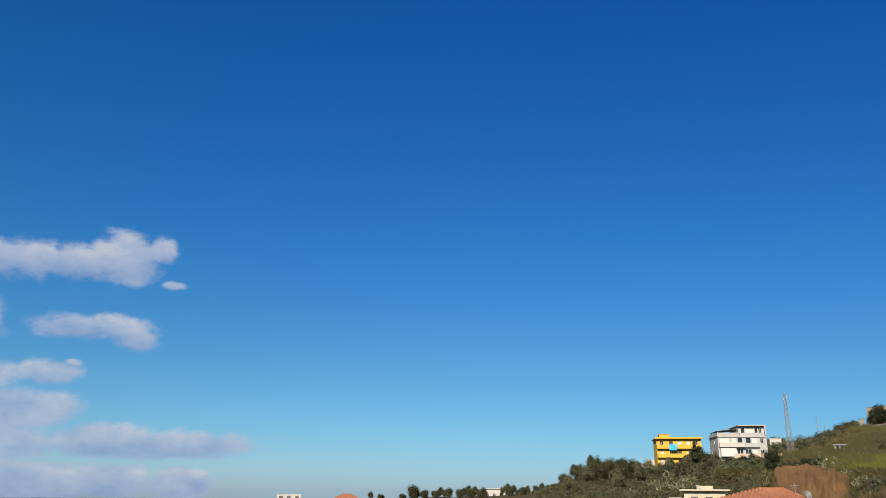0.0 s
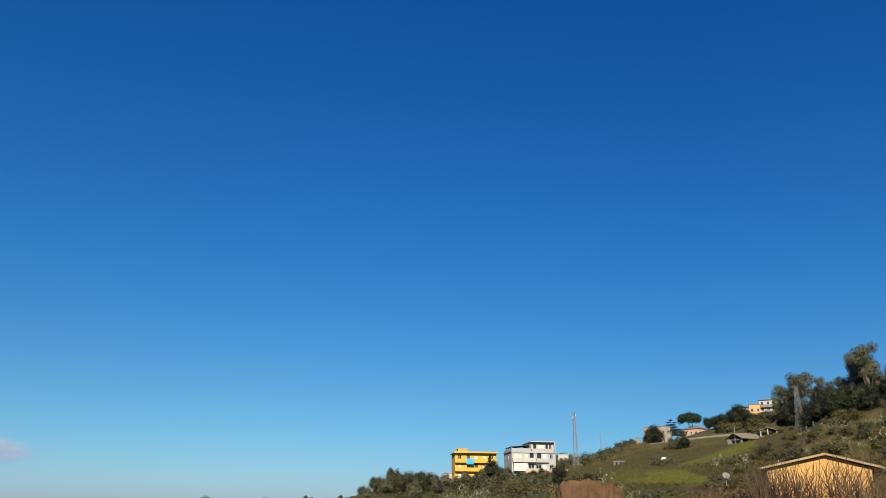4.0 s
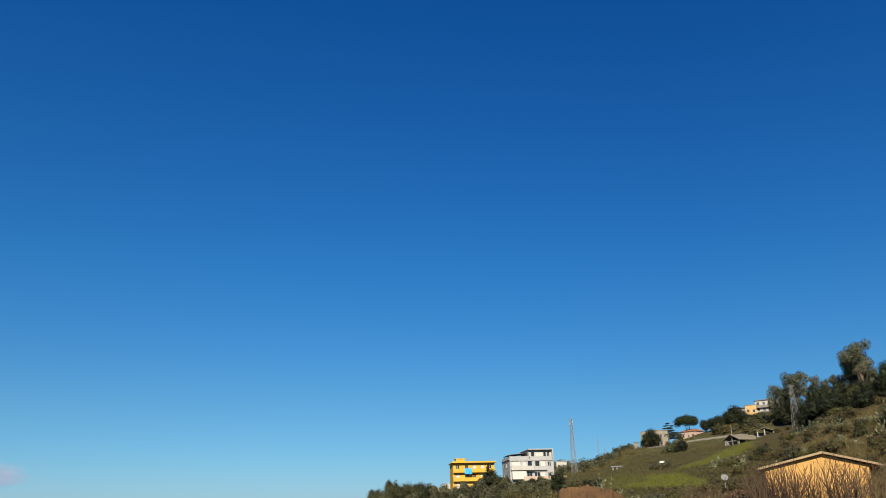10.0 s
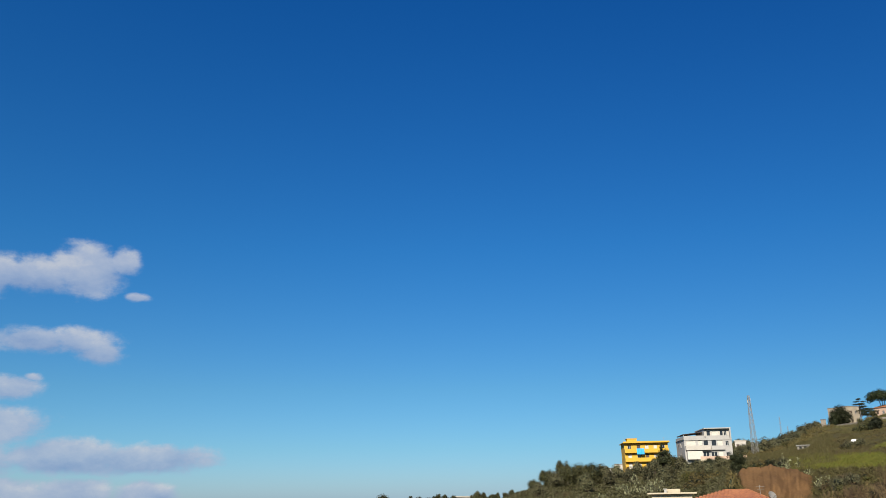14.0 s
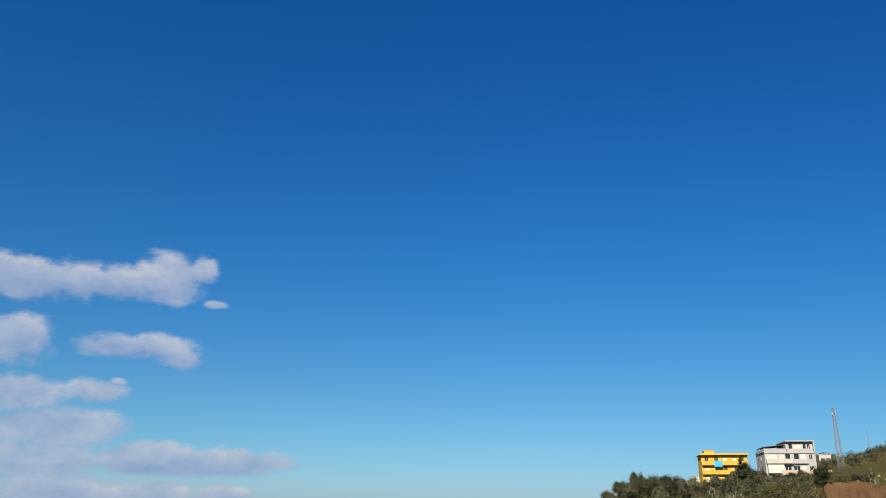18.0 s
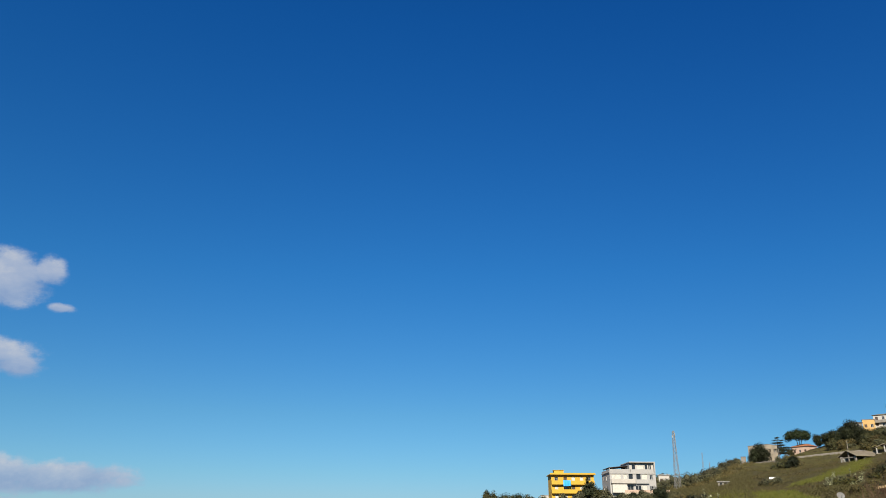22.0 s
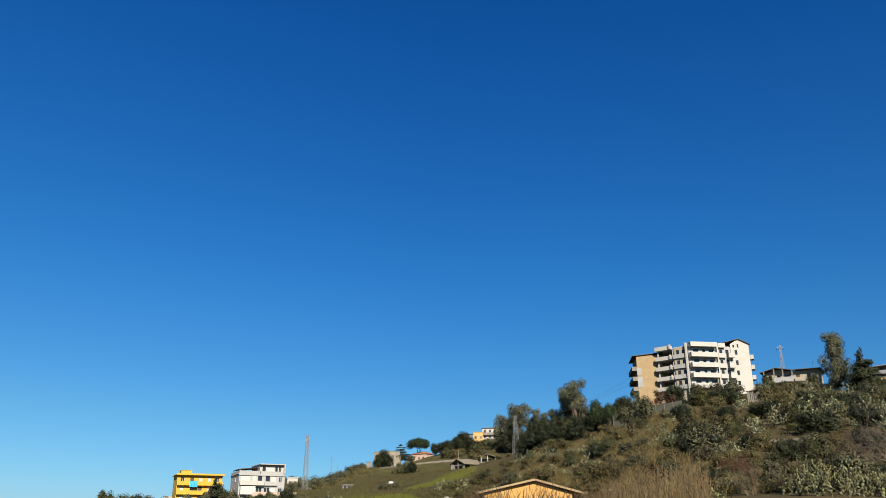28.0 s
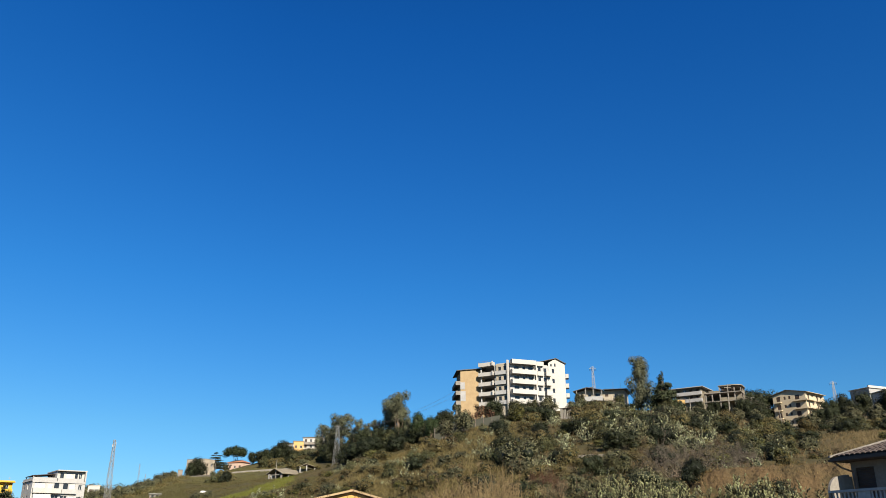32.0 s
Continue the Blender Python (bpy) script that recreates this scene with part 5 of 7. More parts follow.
def pads_of(rng, spread, high, count, size=0.235, slim=0.7, up=0.36):
    """Where the pads of a prickly pear sit: chains of pads that grow out of one another."""
    out = []
    tips = []
    for _ in range(max(3, count // 13)):
        a, k = rng.uniform(0, 6.28), rng.random() ** 0.5 * (spread if size < 0.35 else 0.35)
        lean = 0.25 if size < 0.35 else 0.9
        tips.append((Vector((math.cos(a) * k, math.sin(a) * k, -0.1)), Vector((rng.normal() * lean, rng.normal() * lean, 1)).normalized(), size * rng.uniform(0.9, 1.15)))
    while len(out) < count and tips:
        p, w, s = tips.pop(int(rng.integers(0, len(tips))))
        side = Vector(rng.normal(size=3))
        x = (side - w * side.dot(w)).normalized()
        y = w.cross(x)
        m = Matrix((x, y, w)).transposed().to_4x4()
        m.translation = p
        out.append(m @ Matrix.Diagonal((s * slim * rng.uniform(0.8, 1.2), s * 1.1, s, 1)))
        for _ in range(2 if rng.random() < 0.33 else 1):
            a = rng.uniform(-1.0, 1.0)
            tip = p + w * s * (0.72 + 0.25 * math.cos(a)) + x * s * 0.38 * math.sin(a)
            w2 = (w * 0.75 + x * math.sin(a) * 0.7 + Vector(rng.normal(size=3)) * 0.28 + Vector((0, 0, up))).normalized()
            if tip.z < high * 0.9:
                tips.append((tip, w2, s * rng.uniform(0.86, 1.0) if s > size * 0.72 else size * rng.uniform(0.8, 1.05)))
    return out


PAD_MESH = bpy.data.meshes.new("pad")
PAD_MESH.from_pydata(PAD_V, [], PAD_F)
PAD_MESH.materials.append(MAT["pad"])


def prickly_pear(seed, spread, high, count, label, apart=True):
    """A cactus of flat pads: each pad a part, or all in one mesh for plants far off."""
    rng = np.random.default_rng(seed)
    places = pads_of(rng, spread, high, count) if apart else pads_of(rng, spread, high, count, 0.36, 0.8, 0.25)
    if apart:
        ob = tagged(new("prickly_pear"), label, "cactus")
        for m in places:
            p = new("pad", PAD_MESH)
            p.parent = ob
            p.matrix_local = m
        return ob
    vs, fs = [], []
    for m in places:
        o = len(vs)
        vs += [tuple(m @ Vector(v)) for v in PAD_V]
        fs += [tuple(i + o for i in f) for f in PAD_F]
    return tagged(part("prickly_pear", (vs, [], fs), MAT["far_pad"]), label, "cactus")


def off_meadow(az, r):
    return None if meadow(az, r, on_ground(az, r).z) else (az, r)


def slope_up(az, r):
    p = on_ground(az, r)
    return math.degrees(math.atan2(p.z - EYE, r))


def off_green(az, r):
    return None if meadow(az, r, on_ground(az, r).z) == 1 else (az, r)


def r_at(az, up, near=110.0):
    """How far off the slope rises to that angle above level."""
    r = near
    while slope_up(az, r) < up and r < 420:
        r += 1.0
    return r


KEEP_OFF = []
# open ground with no bushes: from heading, to heading, from distance, to distance
OPEN_GROUND = ((70.0, 73.5, 125, 190), (33.0, 36.0, 205, 288), (44.2, 48.9, 188, 203), (52.9, 54.2, 160, 230), (53.6, 56.1, 105, 114))


def blocked(p, gap=0.0):
    return any((p.x - q.x) ** 2 + (p.y - q.y) ** 2 < (k + gap) ** 2 for q, k in KEEP_OFF)


def put(ob, az, r, scale=1.0, turn=None, sink=0.15, rng=random):
    p = on_ground(az, r, sink)
    ob.matrix_basis = pose(*p, 0, 0, rng.uniform(0, 360) if turn is None else turn) @ Matrix.Scale(scale, 4)
    return ob


def copies(ob, spots, group=""):
    """The first spot takes the thing itself, the rest take copies: heading, distance, scale."""
    rng = random.Random(len(spots) * 31 + 7)
    if group:
        tagged(ob, group=group)
    rest = []
    for az, r, s in spots[1:]:
        p = on_ground(az, r, 0.15)
        rest.append(copy_thing(ob, pose(*p, 0, 0, rng.uniform(0, 360)) @ Matrix.Diagonal((s, s * rng.uniform(0.9, 1.1), s * rng.uniform(0.85, 1.15), 1))))
    put(ob, *spots[0], rng=rng)
    return [ob] + rest


def tufts(name, label, mat, count, spots, blade, blades, seed, spread=0.3, lean=0.5, wide=0.10):
    """Grass or low growth as one mesh: spots(rng) gives a heading and a distance, or None."""
    rng = np.random.default_rng(seed)
    foot = []
    tries = 0
    while len(foot) < count and tries < count * 12:
        tries += 1
        s = spots(rng)
        if s is None:
            continue
        p = on_ground(*s)
        if not blocked(p, 0.3):
            foot.append(tuple(p))
    foot = np.repeat(np.asarray(foot), blades, 0)
    n = len(foot)
    foot = foot + np.concatenate([rng.normal(size=(n, 2)) * spread, np.full((n, 1), -0.05)], 1)
    a = rng.uniform(0, 6.283, n)
    side = np.stack([np.cos(a), np.sin(a), np.zeros(n)], 1)
    tip = foot + np.stack([rng.normal(size=n) * lean, rng.normal(size=n) * lean, np.ones(n)], 1) * (blade * rng.uniform(0.45, 1.25, n))[:, None]
    w = blade * wide
    v = np.stack([foot - side * w, foot + side * w, tip], 1).reshape(-1, 3)
    me = fast_mesh(name, v, np.arange(3 * n).reshape(-1, 3), [MAT[mat]])
    return tagged(new(name, me), label, "grass", kind="stuff")


def low_growth(name, label, mat, count, spots, size, seed, per=16, leaf=0.2):
    """Low scrub that nobody could count, as one mesh of small leaf clumps."""
    rng = np.random.default_rng(seed)
    foot = []
    tries = 0
    while len(foot) < count and tries < count * 4:
        tries += 1
        s = spots(rng)
        if s is None:
            continue
        p = on_ground(*s)
        if not blocked(p, 0.5):
            foot.append(tuple(p))
    foot = np.asarray(foot)
    k = rng.uniform(0.5, 1.4, len(foot)) * size
    foot, k = np.repeat(foot, per, 0), np.repeat(k, per)
    d = unit(rng.normal(size=(len(foot), 3)))
    d[:, 2] = np.abs(d[:, 2])
    pts = foot + d * k[:, None] * rng.uniform(0.5, 1.0, len(foot))[:, None]
    v, f = leaves(rng, pts, unit(d + rng.normal(size=d.shape) * 0.7), leaf, leaf * 0.6)
    return tagged(new(name, fast_mesh(name, v, f, [MAT[mat]])), label, "undergrowth", kind="stuff")


def lattice(name, label, az, r, base, high, foot, top, bays, bar=0.05, category="pylon"):
    """A lattice mast: four legs, and bracing bay by bay."""
    ob = tagged(new(name), label, category)
    p = at(az, r)
    ob.matrix_world = pose(p.x, p.y, base, 0, 0, 20 - az)
    def corner(i, z):
        k = (foot + (top - foot) * z / high) / 2
        return Vector((k * (1 if i in (1, 2) else -1), k * (1 if i > 1 else -1), z))
    for i in range(4):
        v, f = tubes([(corner(i, -2), corner(i, high), bar, bar * 0.8)], 4)
        part("leg", (v, [], f), MAT["steel"], ob)
    zs = [high * (1 - (1 - k / bays) ** 1.25) for k in range(bays + 1)]
    for k in range(bays):
        runs = []
        for i in range(4):
            j = (i + 1) % 4
            runs += [(corner(i, zs[k]), corner(j, zs[k + 1]), bar * 0.75, bar * 0.75), (corner(j, zs[k]), corner(i, zs[k + 1]), bar * 0.75, bar * 0.75),
                     (corner(i, zs[k + 1]), corner(j, zs[k + 1]), bar * 0.55, bar * 0.55)]
        for group in [[q] for q in runs] if r < 500 else [runs]:
            v, f = tubes(group, 4)
            part("brace" if r < 500 else "bracing", (v, [], f), MAT["steel"], ob)
    return ob


def cross_arm(ob, z, reach, bar=0.09):
    v, f = tubes([(Vector((-reach, 0, z)), Vector((reach, 0, z)), bar, bar), (Vector((-reach, 0, z)), Vector((0, 0, z + 0.8)), bar * 0.6, bar * 0.6), (Vector((reach, 0, z)), Vector((0, 0, z + 0.8)), bar * 0.6, bar * 0.6)], 4)
    arm = part("cross_arm", (v, [], f), MAT["steel"], ob)
    for x in (-reach, -reach * 0.5, reach * 0.5, reach):
        v, f = tubes([(Vector((x, 0, z - 0.7)), Vector((x, 0, z - 0.02)), 0.07, 0.05)], 6)
        part("insulator", (v, [], f), MAT["glass"], arm)


def pole(az, r, high, arms=0, turn=0.0, lean=0.0, base=None):
    ob = tagged(new("utility_pole"), "grey utility pole" + (" with a crossbar" if arms else " without crossbars") + " on the slope", "pole")
    p = on_ground(az, r) if base is None else at(az, r, base)
    ob.matrix_world = pose(*p, 0, lean, turn - az)
    v, f = tubes([(Vector((0, 0, -1)), Vector((0, 0, high)), 0.16, 0.1)], 8)
    part("shaft", (v, [], f), MAT["concrete"], ob)
    for k in range(arms):
        part("crossbar", boxes((-1.1, 1.1, -0.16, -0.05, high - 0.4 - k * 0.7, high - 0.28 - k * 0.7)), MAT["wood"], ob)
    return p + Vector((0, 0, high - 0.3))


def cable(p, q, sag, name="overhead_cable", r=0.022):
    """A hanging cable: one thin tube that sags between two points."""
    side = (q - p).cross(Vector((0, 0, 1))).normalized()
    v, f = [], []
    for k in range(15):
        u = k / 14
        n = p.lerp(q, u) - Vector((0, 0, sag * 4 * u * (1 - u)))
        v += [tuple(n + Vector((0, 0, r))), tuple(n + side * r - Vector((0, 0, r / 2))), tuple(n - side * r - Vector((0, 0, r / 2)))]
        if k:
            o = 3 * k
            f += [(o - 3 + i, o - 3 + (i + 1) % 3, o + (i + 1) % 3, o + i) for i in range(3)]
    return tagged(part(name, (v, [], f), MAT["rust"]), "thin dark overhead cable between supports", "cable")


# ---- the houses, from the valley to the ridge ----
yellow_house()
white_house()
apartment_block()
brick_block()
beige_block()
hip_house()
cream_house()
gable_house()
balustrade_house()
far_house("white_cottage", (2.6, 300), (4.03, 300), -1.0, 3.7, 7, MAT["white"], MAT["white"], "small white house half hidden by trees", 3, 1, 0)[0]
far_house("red_roofed_house", (-7.7, 250), (-5.95, 250), -5.0, 4.3, 7, MAT["white"], MAT["tiles"], "white house with a red tiled roof", 3, 2, 1.5, over=0.4)
far_house("flat_roofed_house", (-11.5, 260), (-9.9, 260), -4.6, 5.0, 7, MAT["white"], MAT["white"], "white flat-roofed house down in the plain", 3, 2, 0, over=0.1)
far_house("hillside_cottage", (13.15, 320), (13.75, 320), 9.0, 3.2, 6, MAT["white"], MAT["dull_white"], "small white house beside the yellow house", 2, 1, 0, over=0.2)
far_house("hillside_cottage", (13.7, 330), (14.25, 330), 10.0, 3.9, 6, MAT["white"], MAT["dull_white"], "small white flat-roofed house beside the yellow house", 2, 1, 0, over=0.2)
far_house("low_white_house", (21.6, 340), (22.3, 340), 18.6, 3.4, 6, MAT["white"], MAT["white"], "low white flat-roofed house behind a mast", 2, 1, 0, over=0.3)
far_house("old_stone_house", (27.45, 405), (28.6, 398), 30.6, 7.7, 7, MAT["old_plaster"], MAT["concrete"], "old weathered cream house with a flat roof on the ridge", 3, 2, 0, over=0.1)
far_house("ridge_cottage", (26.95, 400), (27.25, 400), 28.6, 4.6, 5, MAT["concrete"], MAT["slate"], "ruined grey cottage on the ridge", 1, 1, 0, over=0.1)
far_house("pine_tree_villa", (30.1, 425), (31.05, 420), 35.6, 3.6, 7, MAT["pink"], MAT["tiles"], "pinkish villa with a red hipped roof under a pine", 3, 1, 1.3)
far_house("pale_villa", (35.05, 405), (36.5, 403), 44.4, 5.6, 8, MAT["white"], MAT["roofing"], "pale two-storey villa with a shallow grey roof", 4, 2, 0.8)
far_house("ochre_wing", (34.4, 398), (35.1, 398), 43.4, 4.0, 6, MAT["ochre"], MAT["concrete"], "ochre flat-roofed wing with a terrace", 2, 1, 0, over=0.2)
far_house("dark_wing", (33.5, 396), (34.36, 397), 41.6, 4.6, 6, MAT["roofing"], MAT["slate"], "dark weathered house wing with a balcony on the ridge", 2, 2, 0.6)
far_house("wide_roofed_house", (61.1, 300), (62.8, 297), 48.2, 5.0, 9, MAT["roofing"], MAT["grey"], "two-storey house with long balconies and a wide flat roof", 4, 2, 0, over=1.3)
far_house("ochre_hut", (61.1, 285), (61.7, 285), 44.4, 2.8, 4, MAT["ochre"], MAT["concrete"], "small ochre annex below a house", 1, 1, 0, over=0.2)


def add_front_balconies(name, levels, w, out=1.2, material="concrete"):
    ob = bpy.data.objects[name]
    for z in levels:
        balcony(ob, -0.6, w + 0.6, 0, out, z, 0.95, MAT[material], label="long concrete balcony")


add_front_balconies("wide_roofed_house", (0.1, 2.6), 9.2, material="grey")
add_front_balconies("pale_villa", (2.5,), 8.4)


def shell_house():
    """A bare concrete frame that nobody finished."""
    ob, w = site("concrete_frame_house", (63.0, 300), (65.4, 298), 48.4, "unfinished concrete frame house with bare columns", "house")
    for z in (0.0, 3.0):
        part("floor_slab", boxes((0 if z else 0, w, 0, 9, z - 0.25, z)), MAT["concrete"], ob)
    bm = bmesh.new()
    ring = [(5.0, 9.0), (5.0, 0.2)] + [(w - 3 + 3.4 * math.sin(a), 3 - 3.4 * math.cos(a)) for a in np.arange(0, 1.6, 0.22)] + [(w + 0.4, 9.0)]
    lo, hi = [bm.verts.new((x, y, 5.1)) for x, y in ring], [bm.verts.new((x, y, 5.42)) for x, y in ring]
    bm.faces.new(lo[::-1]), bm.faces.new(hi)
    for i in range(len(ring)):
        j = (i + 1) % len(ring)
        bm.faces.new((lo[i], lo[j], hi[j], hi[i]))
    bmesh.ops.recalc_face_normals(bm, faces=bm.faces[:])
    part("roof", bm, MAT["concrete"], ob)
    for x, y in ((5.2, 0.4), (8.0, 0.3), (10.2, 0.6), (w - 0.6, 2.6), (w - 0.4, 6), (5.2, 5), (8, 5)):
        part("column", boxes((x, x + 0.35, y, y + 0.35, -3, 5.1)), MAT["concrete"], ob)
    for x in (0.3, 2.5):
        part("column", boxes((x, x + 0.35, 0.4, 0.75, -3, 2.74)), MAT["concrete"], ob)
    part("brick_infill", boxes((5.6, 7.95, 0.45, 0.65, 0.003, 1.2), (8.4, 10.15, 0.5, 0.7, 0.003, 1.0), (10.6, w - 0.3, 2.0, 2.2, 0.003, 2.0)), MAT["roofing"], ob)
    part("back_wall", boxes((0, w, 8.8, 9.0, -3, 5.1)), MAT["roofing"], ob)
    part("railing", boxes((5.3, 10.5, 0.1, 0.14, 3.9, 3.95), (5.3, 10.5, 0.1, 0.14, 3.5, 3.53)), MAT["rust"], ob)
    return ob


def ruin_house():
    """A low villa: dark sheet roofs that jut far out, a deep shaded terrace between piers, pale parapets."""
    ob, w = site("weathered_villa", (54.4, 252), (57.7, 250), 42.1, "weathered grey villa with dark jutting roofs and pale parapets", "house")
    walls(ob, w, 9, -4, 3.3, MAT["old_plaster"], front=[(1.0, 2.0, 0.2, 2.4, "shutter"), (3.4, 4.4, 0.2, 2.4, "dark"), (5.6, 7.2, 0.2, 2.5, "dark"), (8.6, 9.6, 0.9, 2.3, "shutter"), (11.5, 12.6, 0.9, 2.3, "dark")])
    for bm in prism(-1.0, 8.2, -1.9, 9.4, 3.32, 4.35, 3.4, 0.16):
        part("roof_slope", bm, MAT["slate"], ob, "dark sheet roof that juts over the terrace")
    part("gable", gable_fill(0, 7.4, 3.303, 4.15, 3.4, 0.0), MAT["old_plaster"], ob)
    part("roof", sheet([(8.3, -1.5, 3.5), (w + 1.0, -1.5, 3.34), (w + 1.0, 9.4, 3.34), (8.3, 9.4, 3.5)], 0.14), MAT["slate"], ob)
    balcony(ob, 2.6, 8.0, 0, 2.2, 0.4, 1.1, MAT["dull_white"], 0.3, label="pale parapet of the front terrace")
    balcony(ob, 8.4, 11.0, 0, 1.4, 0.4, 0.9, MAT["old_plaster"], 0.3)
    for x in (0.0, 2.8, 5.2, 7.7):
        part("column", boxes((x, x + 0.28, -1.75, -1.47, -3 if x == 0 else 0.404, 3.36 + 0.22 * min(x + 1, 8.2 - x) * 0.9)), MAT["concrete"], ob)
    part("chimney", boxes((3.9, 4.7, 2, 2.8, 4.0, 5.0), (3.8, 4.8, 1.9, 2.9, 5.0, 5.15)), MAT["concrete"], ob)
    for x in (11.0, 13.2):
        part("aerial", boxes((x, x + 0.06, 2, 2.06, 3.5, 6.2)), MAT["rust"], ob)
    return ob


def grey_block():
    ob, w = site("grey_flat_block", (71.95, 330), (73.05, 325), 47.0, "grey flat-roofed building with white roof edges", "house")
    walls(ob, w, 14, -5, 6.6, MAT["grey"], front=[(1.5, 2.6, 2.9, 4.2, "shutter")], right=[(2, 3.2, 2.6, 4.4, "window"), (6, 7.2, 2.6, 4.4, "shutter"), (10, 11.2, 2.6, 4.4, "window")])
    slab_roof(ob, -0.5, w + 0.5, -0.5, 14.4, 6.604, 0.25, MAT["white"])
    part("parapet", boxes((w - 0.3, w + 0.2, -0.2, 9, 6.86, 7.5)), MAT["white"], ob, "white roof parapet")
    lean = part("side_wing", boxes((w + 0.004, w + 7, 1, 12, -5, 4.4)), MAT["dull_white"], ob)
    part("wing_roof", sheet([(w + 0.01, 0.4, 4.42), (w + 7.5, 0.4, 5.0), (w + 7.5, 12.4, 5.0), (w + 0.01, 12.4, 4.42)], 0.2), MAT["white"], lean)
    return ob


def open_shed():
    """A low derelict barn, its ridge running back into the hill, with open bays."""
    ob, w = site("concrete_barn", (33.73, 281), (35.07, 287), 21.2, "derelict concrete barn with a long grey gable roof and open bays", "barn")
    for bm in prism(-0.5, w + 0.3, -0.7, 7.4, 2.1, 3.85, 3.35, 0.18, along="x"):
        part("roof_slope", bm, MAT["roofing"], ob, "weathered grey-brown roof slope")
    for x in (0.0, w * 0.33, w * 0.66, w - 0.35):
        part("pillar", boxes((x, x + 0.35, 0, 0.35, -3, 2.2)), MAT["concrete"], ob)
    part("back_wall", boxes((0, w, 6.4, 6.7, -3, 2.3)), MAT["grey"], ob)
    part("front_wall", boxes((w * 0.33 + 0.36, w * 0.66 - 0.01, 0.05, 0.3, -3, 1.1)), MAT["concrete"], ob)
    part("beam", boxes((0.36, w - 0.36, 0.04, 0.3, 1.9, 2.15)), MAT["concrete"], ob)
    for y in (0.36, 3.0, 6.0):
        part("pillar", boxes((0.0, 0.3, y + 0.01, y + 0.3, -3, 2.3 + (1.2 if y == 3.0 else 0))), MAT["concrete"], ob)
    part("tie_beam", boxes((0.02, 0.28, 0.7, 6.39, 1.75, 2.0)), MAT["wood"], ob)
    return ob


def open_lean_to():
    ob, w = site("open_shelter", (34.9, 287), (36.0, 288), 22.6, "open concrete shelter with a low gable roof beside a barn", "shelter")
    for bm in prism(-0.3, w + 0.4, -0.6, 6, 3.4, 4.5, w * 0.4, 0.18):
        part("roof_slope", bm, MAT["roofing"], ob, "weathered grey-brown roof slope")
    for x in (0.1, w * 0.42, w - 0.4):
        part("pillar", boxes((x, x + 0.32, 0, 0.32, -3, 3.45 + (0.7 if 0 < x - 0.2 < w - 1 else 0))), MAT["dull_white"], ob, "pale concrete pillar")
    part("back_wall", boxes((0, w, 5.4, 5.7, -3, 3.4)), MAT["wood"], ob)
    part("lower_slab", boxes((-0.3, w + 0.5, -0.8, 1.2, 1.5, 1.8)), MAT["concrete"], ob)
    return ob


def plank_shed():
    """A lean shed of uneven upright planks with open slits between them, under a rusty sheet."""
    ob, w = site("plank_shed", (53.15, 204), (54.08, 203), rise(8.12, 204), "small grey shed of upright weathered planks", "shed")
    gen = random.Random(5)
    n = 8
    for i in range(n):
        x = w * i / n
        p = part("plank", boxes((0, w / n * gen.uniform(0.6, 0.78), 0, 0.05, -0.9 - gen.random() * 0.2, gen.uniform(1.75, 2.35))), MAT["wood"], ob)
        p.matrix_local = pose(x, gen.uniform(-0.06, 0.02), 0, gen.uniform(-2, 2), gen.uniform(-1.6, 1.6), 0)
    # dark brown back and sides imitate the shaded inside behind the slits
    part("back_wall", boxes((0, w, 2.2, 2.26, -1.0, 2.1), (w - 0.06, w, 0.1, 2.19, -1.0, 2.1), (0, 0.06, 0.1, 2.19, -1.0, 2.1)), MAT["shutter"], ob)
    part("roof", sheet([(-0.2, -0.15, 2.38), (w + 0.1, -0.25, 2.46), (w + 0.1, 2.5, 2.2), (-0.2, 2.5, 2.2)], 0.06), MAT["rust"], ob)
    for x in (0.02, w - 0.12):
        part("post", boxes((x, x + 0.1, 2.05, 2.15, -1.0, 2.15)), MAT["wood"], ob)
    return ob


def field_hut():
    """A low flat-roofed hut dug into the field."""
    r = r_at(25.7, 2.72)
    ob, w = site("field_hut", (25.35, r), (26.05, r), rise(2.7, r), "low grey field hut with a flat slab roof", "hut")
    walls(ob, w, 2.4, -1.5, 1.1, MAT["concrete"], front=[(0.5, 1.1, 0.2, 0.9, "dark"), (1.7, 2.3, 0.2, 0.9, "dark")])
    slab_roof(ob, -0.3, w + 0.3, -0.4, 2.7, 1.104, 0.2, MAT["grey"])
    return ob


def low_shed():
    """A low outbuilding beside the gable house: grey wall, dark lean-to roof, and a red-brown wall behind."""
    ob, w = site("low_shed", (31.6, 67), (34.9, 67), -1.5, "low grey outbuilding with a dark tiled lean-to roof", "shed")
    walls(ob, w, 5, -2, 2.5, MAT["grey"], front=[(2.6, 3.2, 1.5, 2.1, "window")])
    part("roof", sheet([(-0.3, -0.5, 2.55), (w + 0.2, -0.5, 2.62), (w + 0.2, 5.2, 3.7), (-0.3, 5.2, 3.45)], 0.14), MAT["brown_tiles"], ob, "dark brown lean-to roof")
    part("gutter", boxes((-0.3, w + 0.2, -0.62, -0.5, 2.5, 2.6)), MAT["dull_white"], ob)
    part("upper_wall", boxes((1.6, w - 0.2, 5.25, 5.5, -1, 4.6)), MAT["red_wall"], ob, "dark red-brown wall behind the shed")
    return ob


field_hut()
low_shed()
shell_house()
ruin_house()
grey_block()
open_shed()
open_lean_to()
plank_shed()

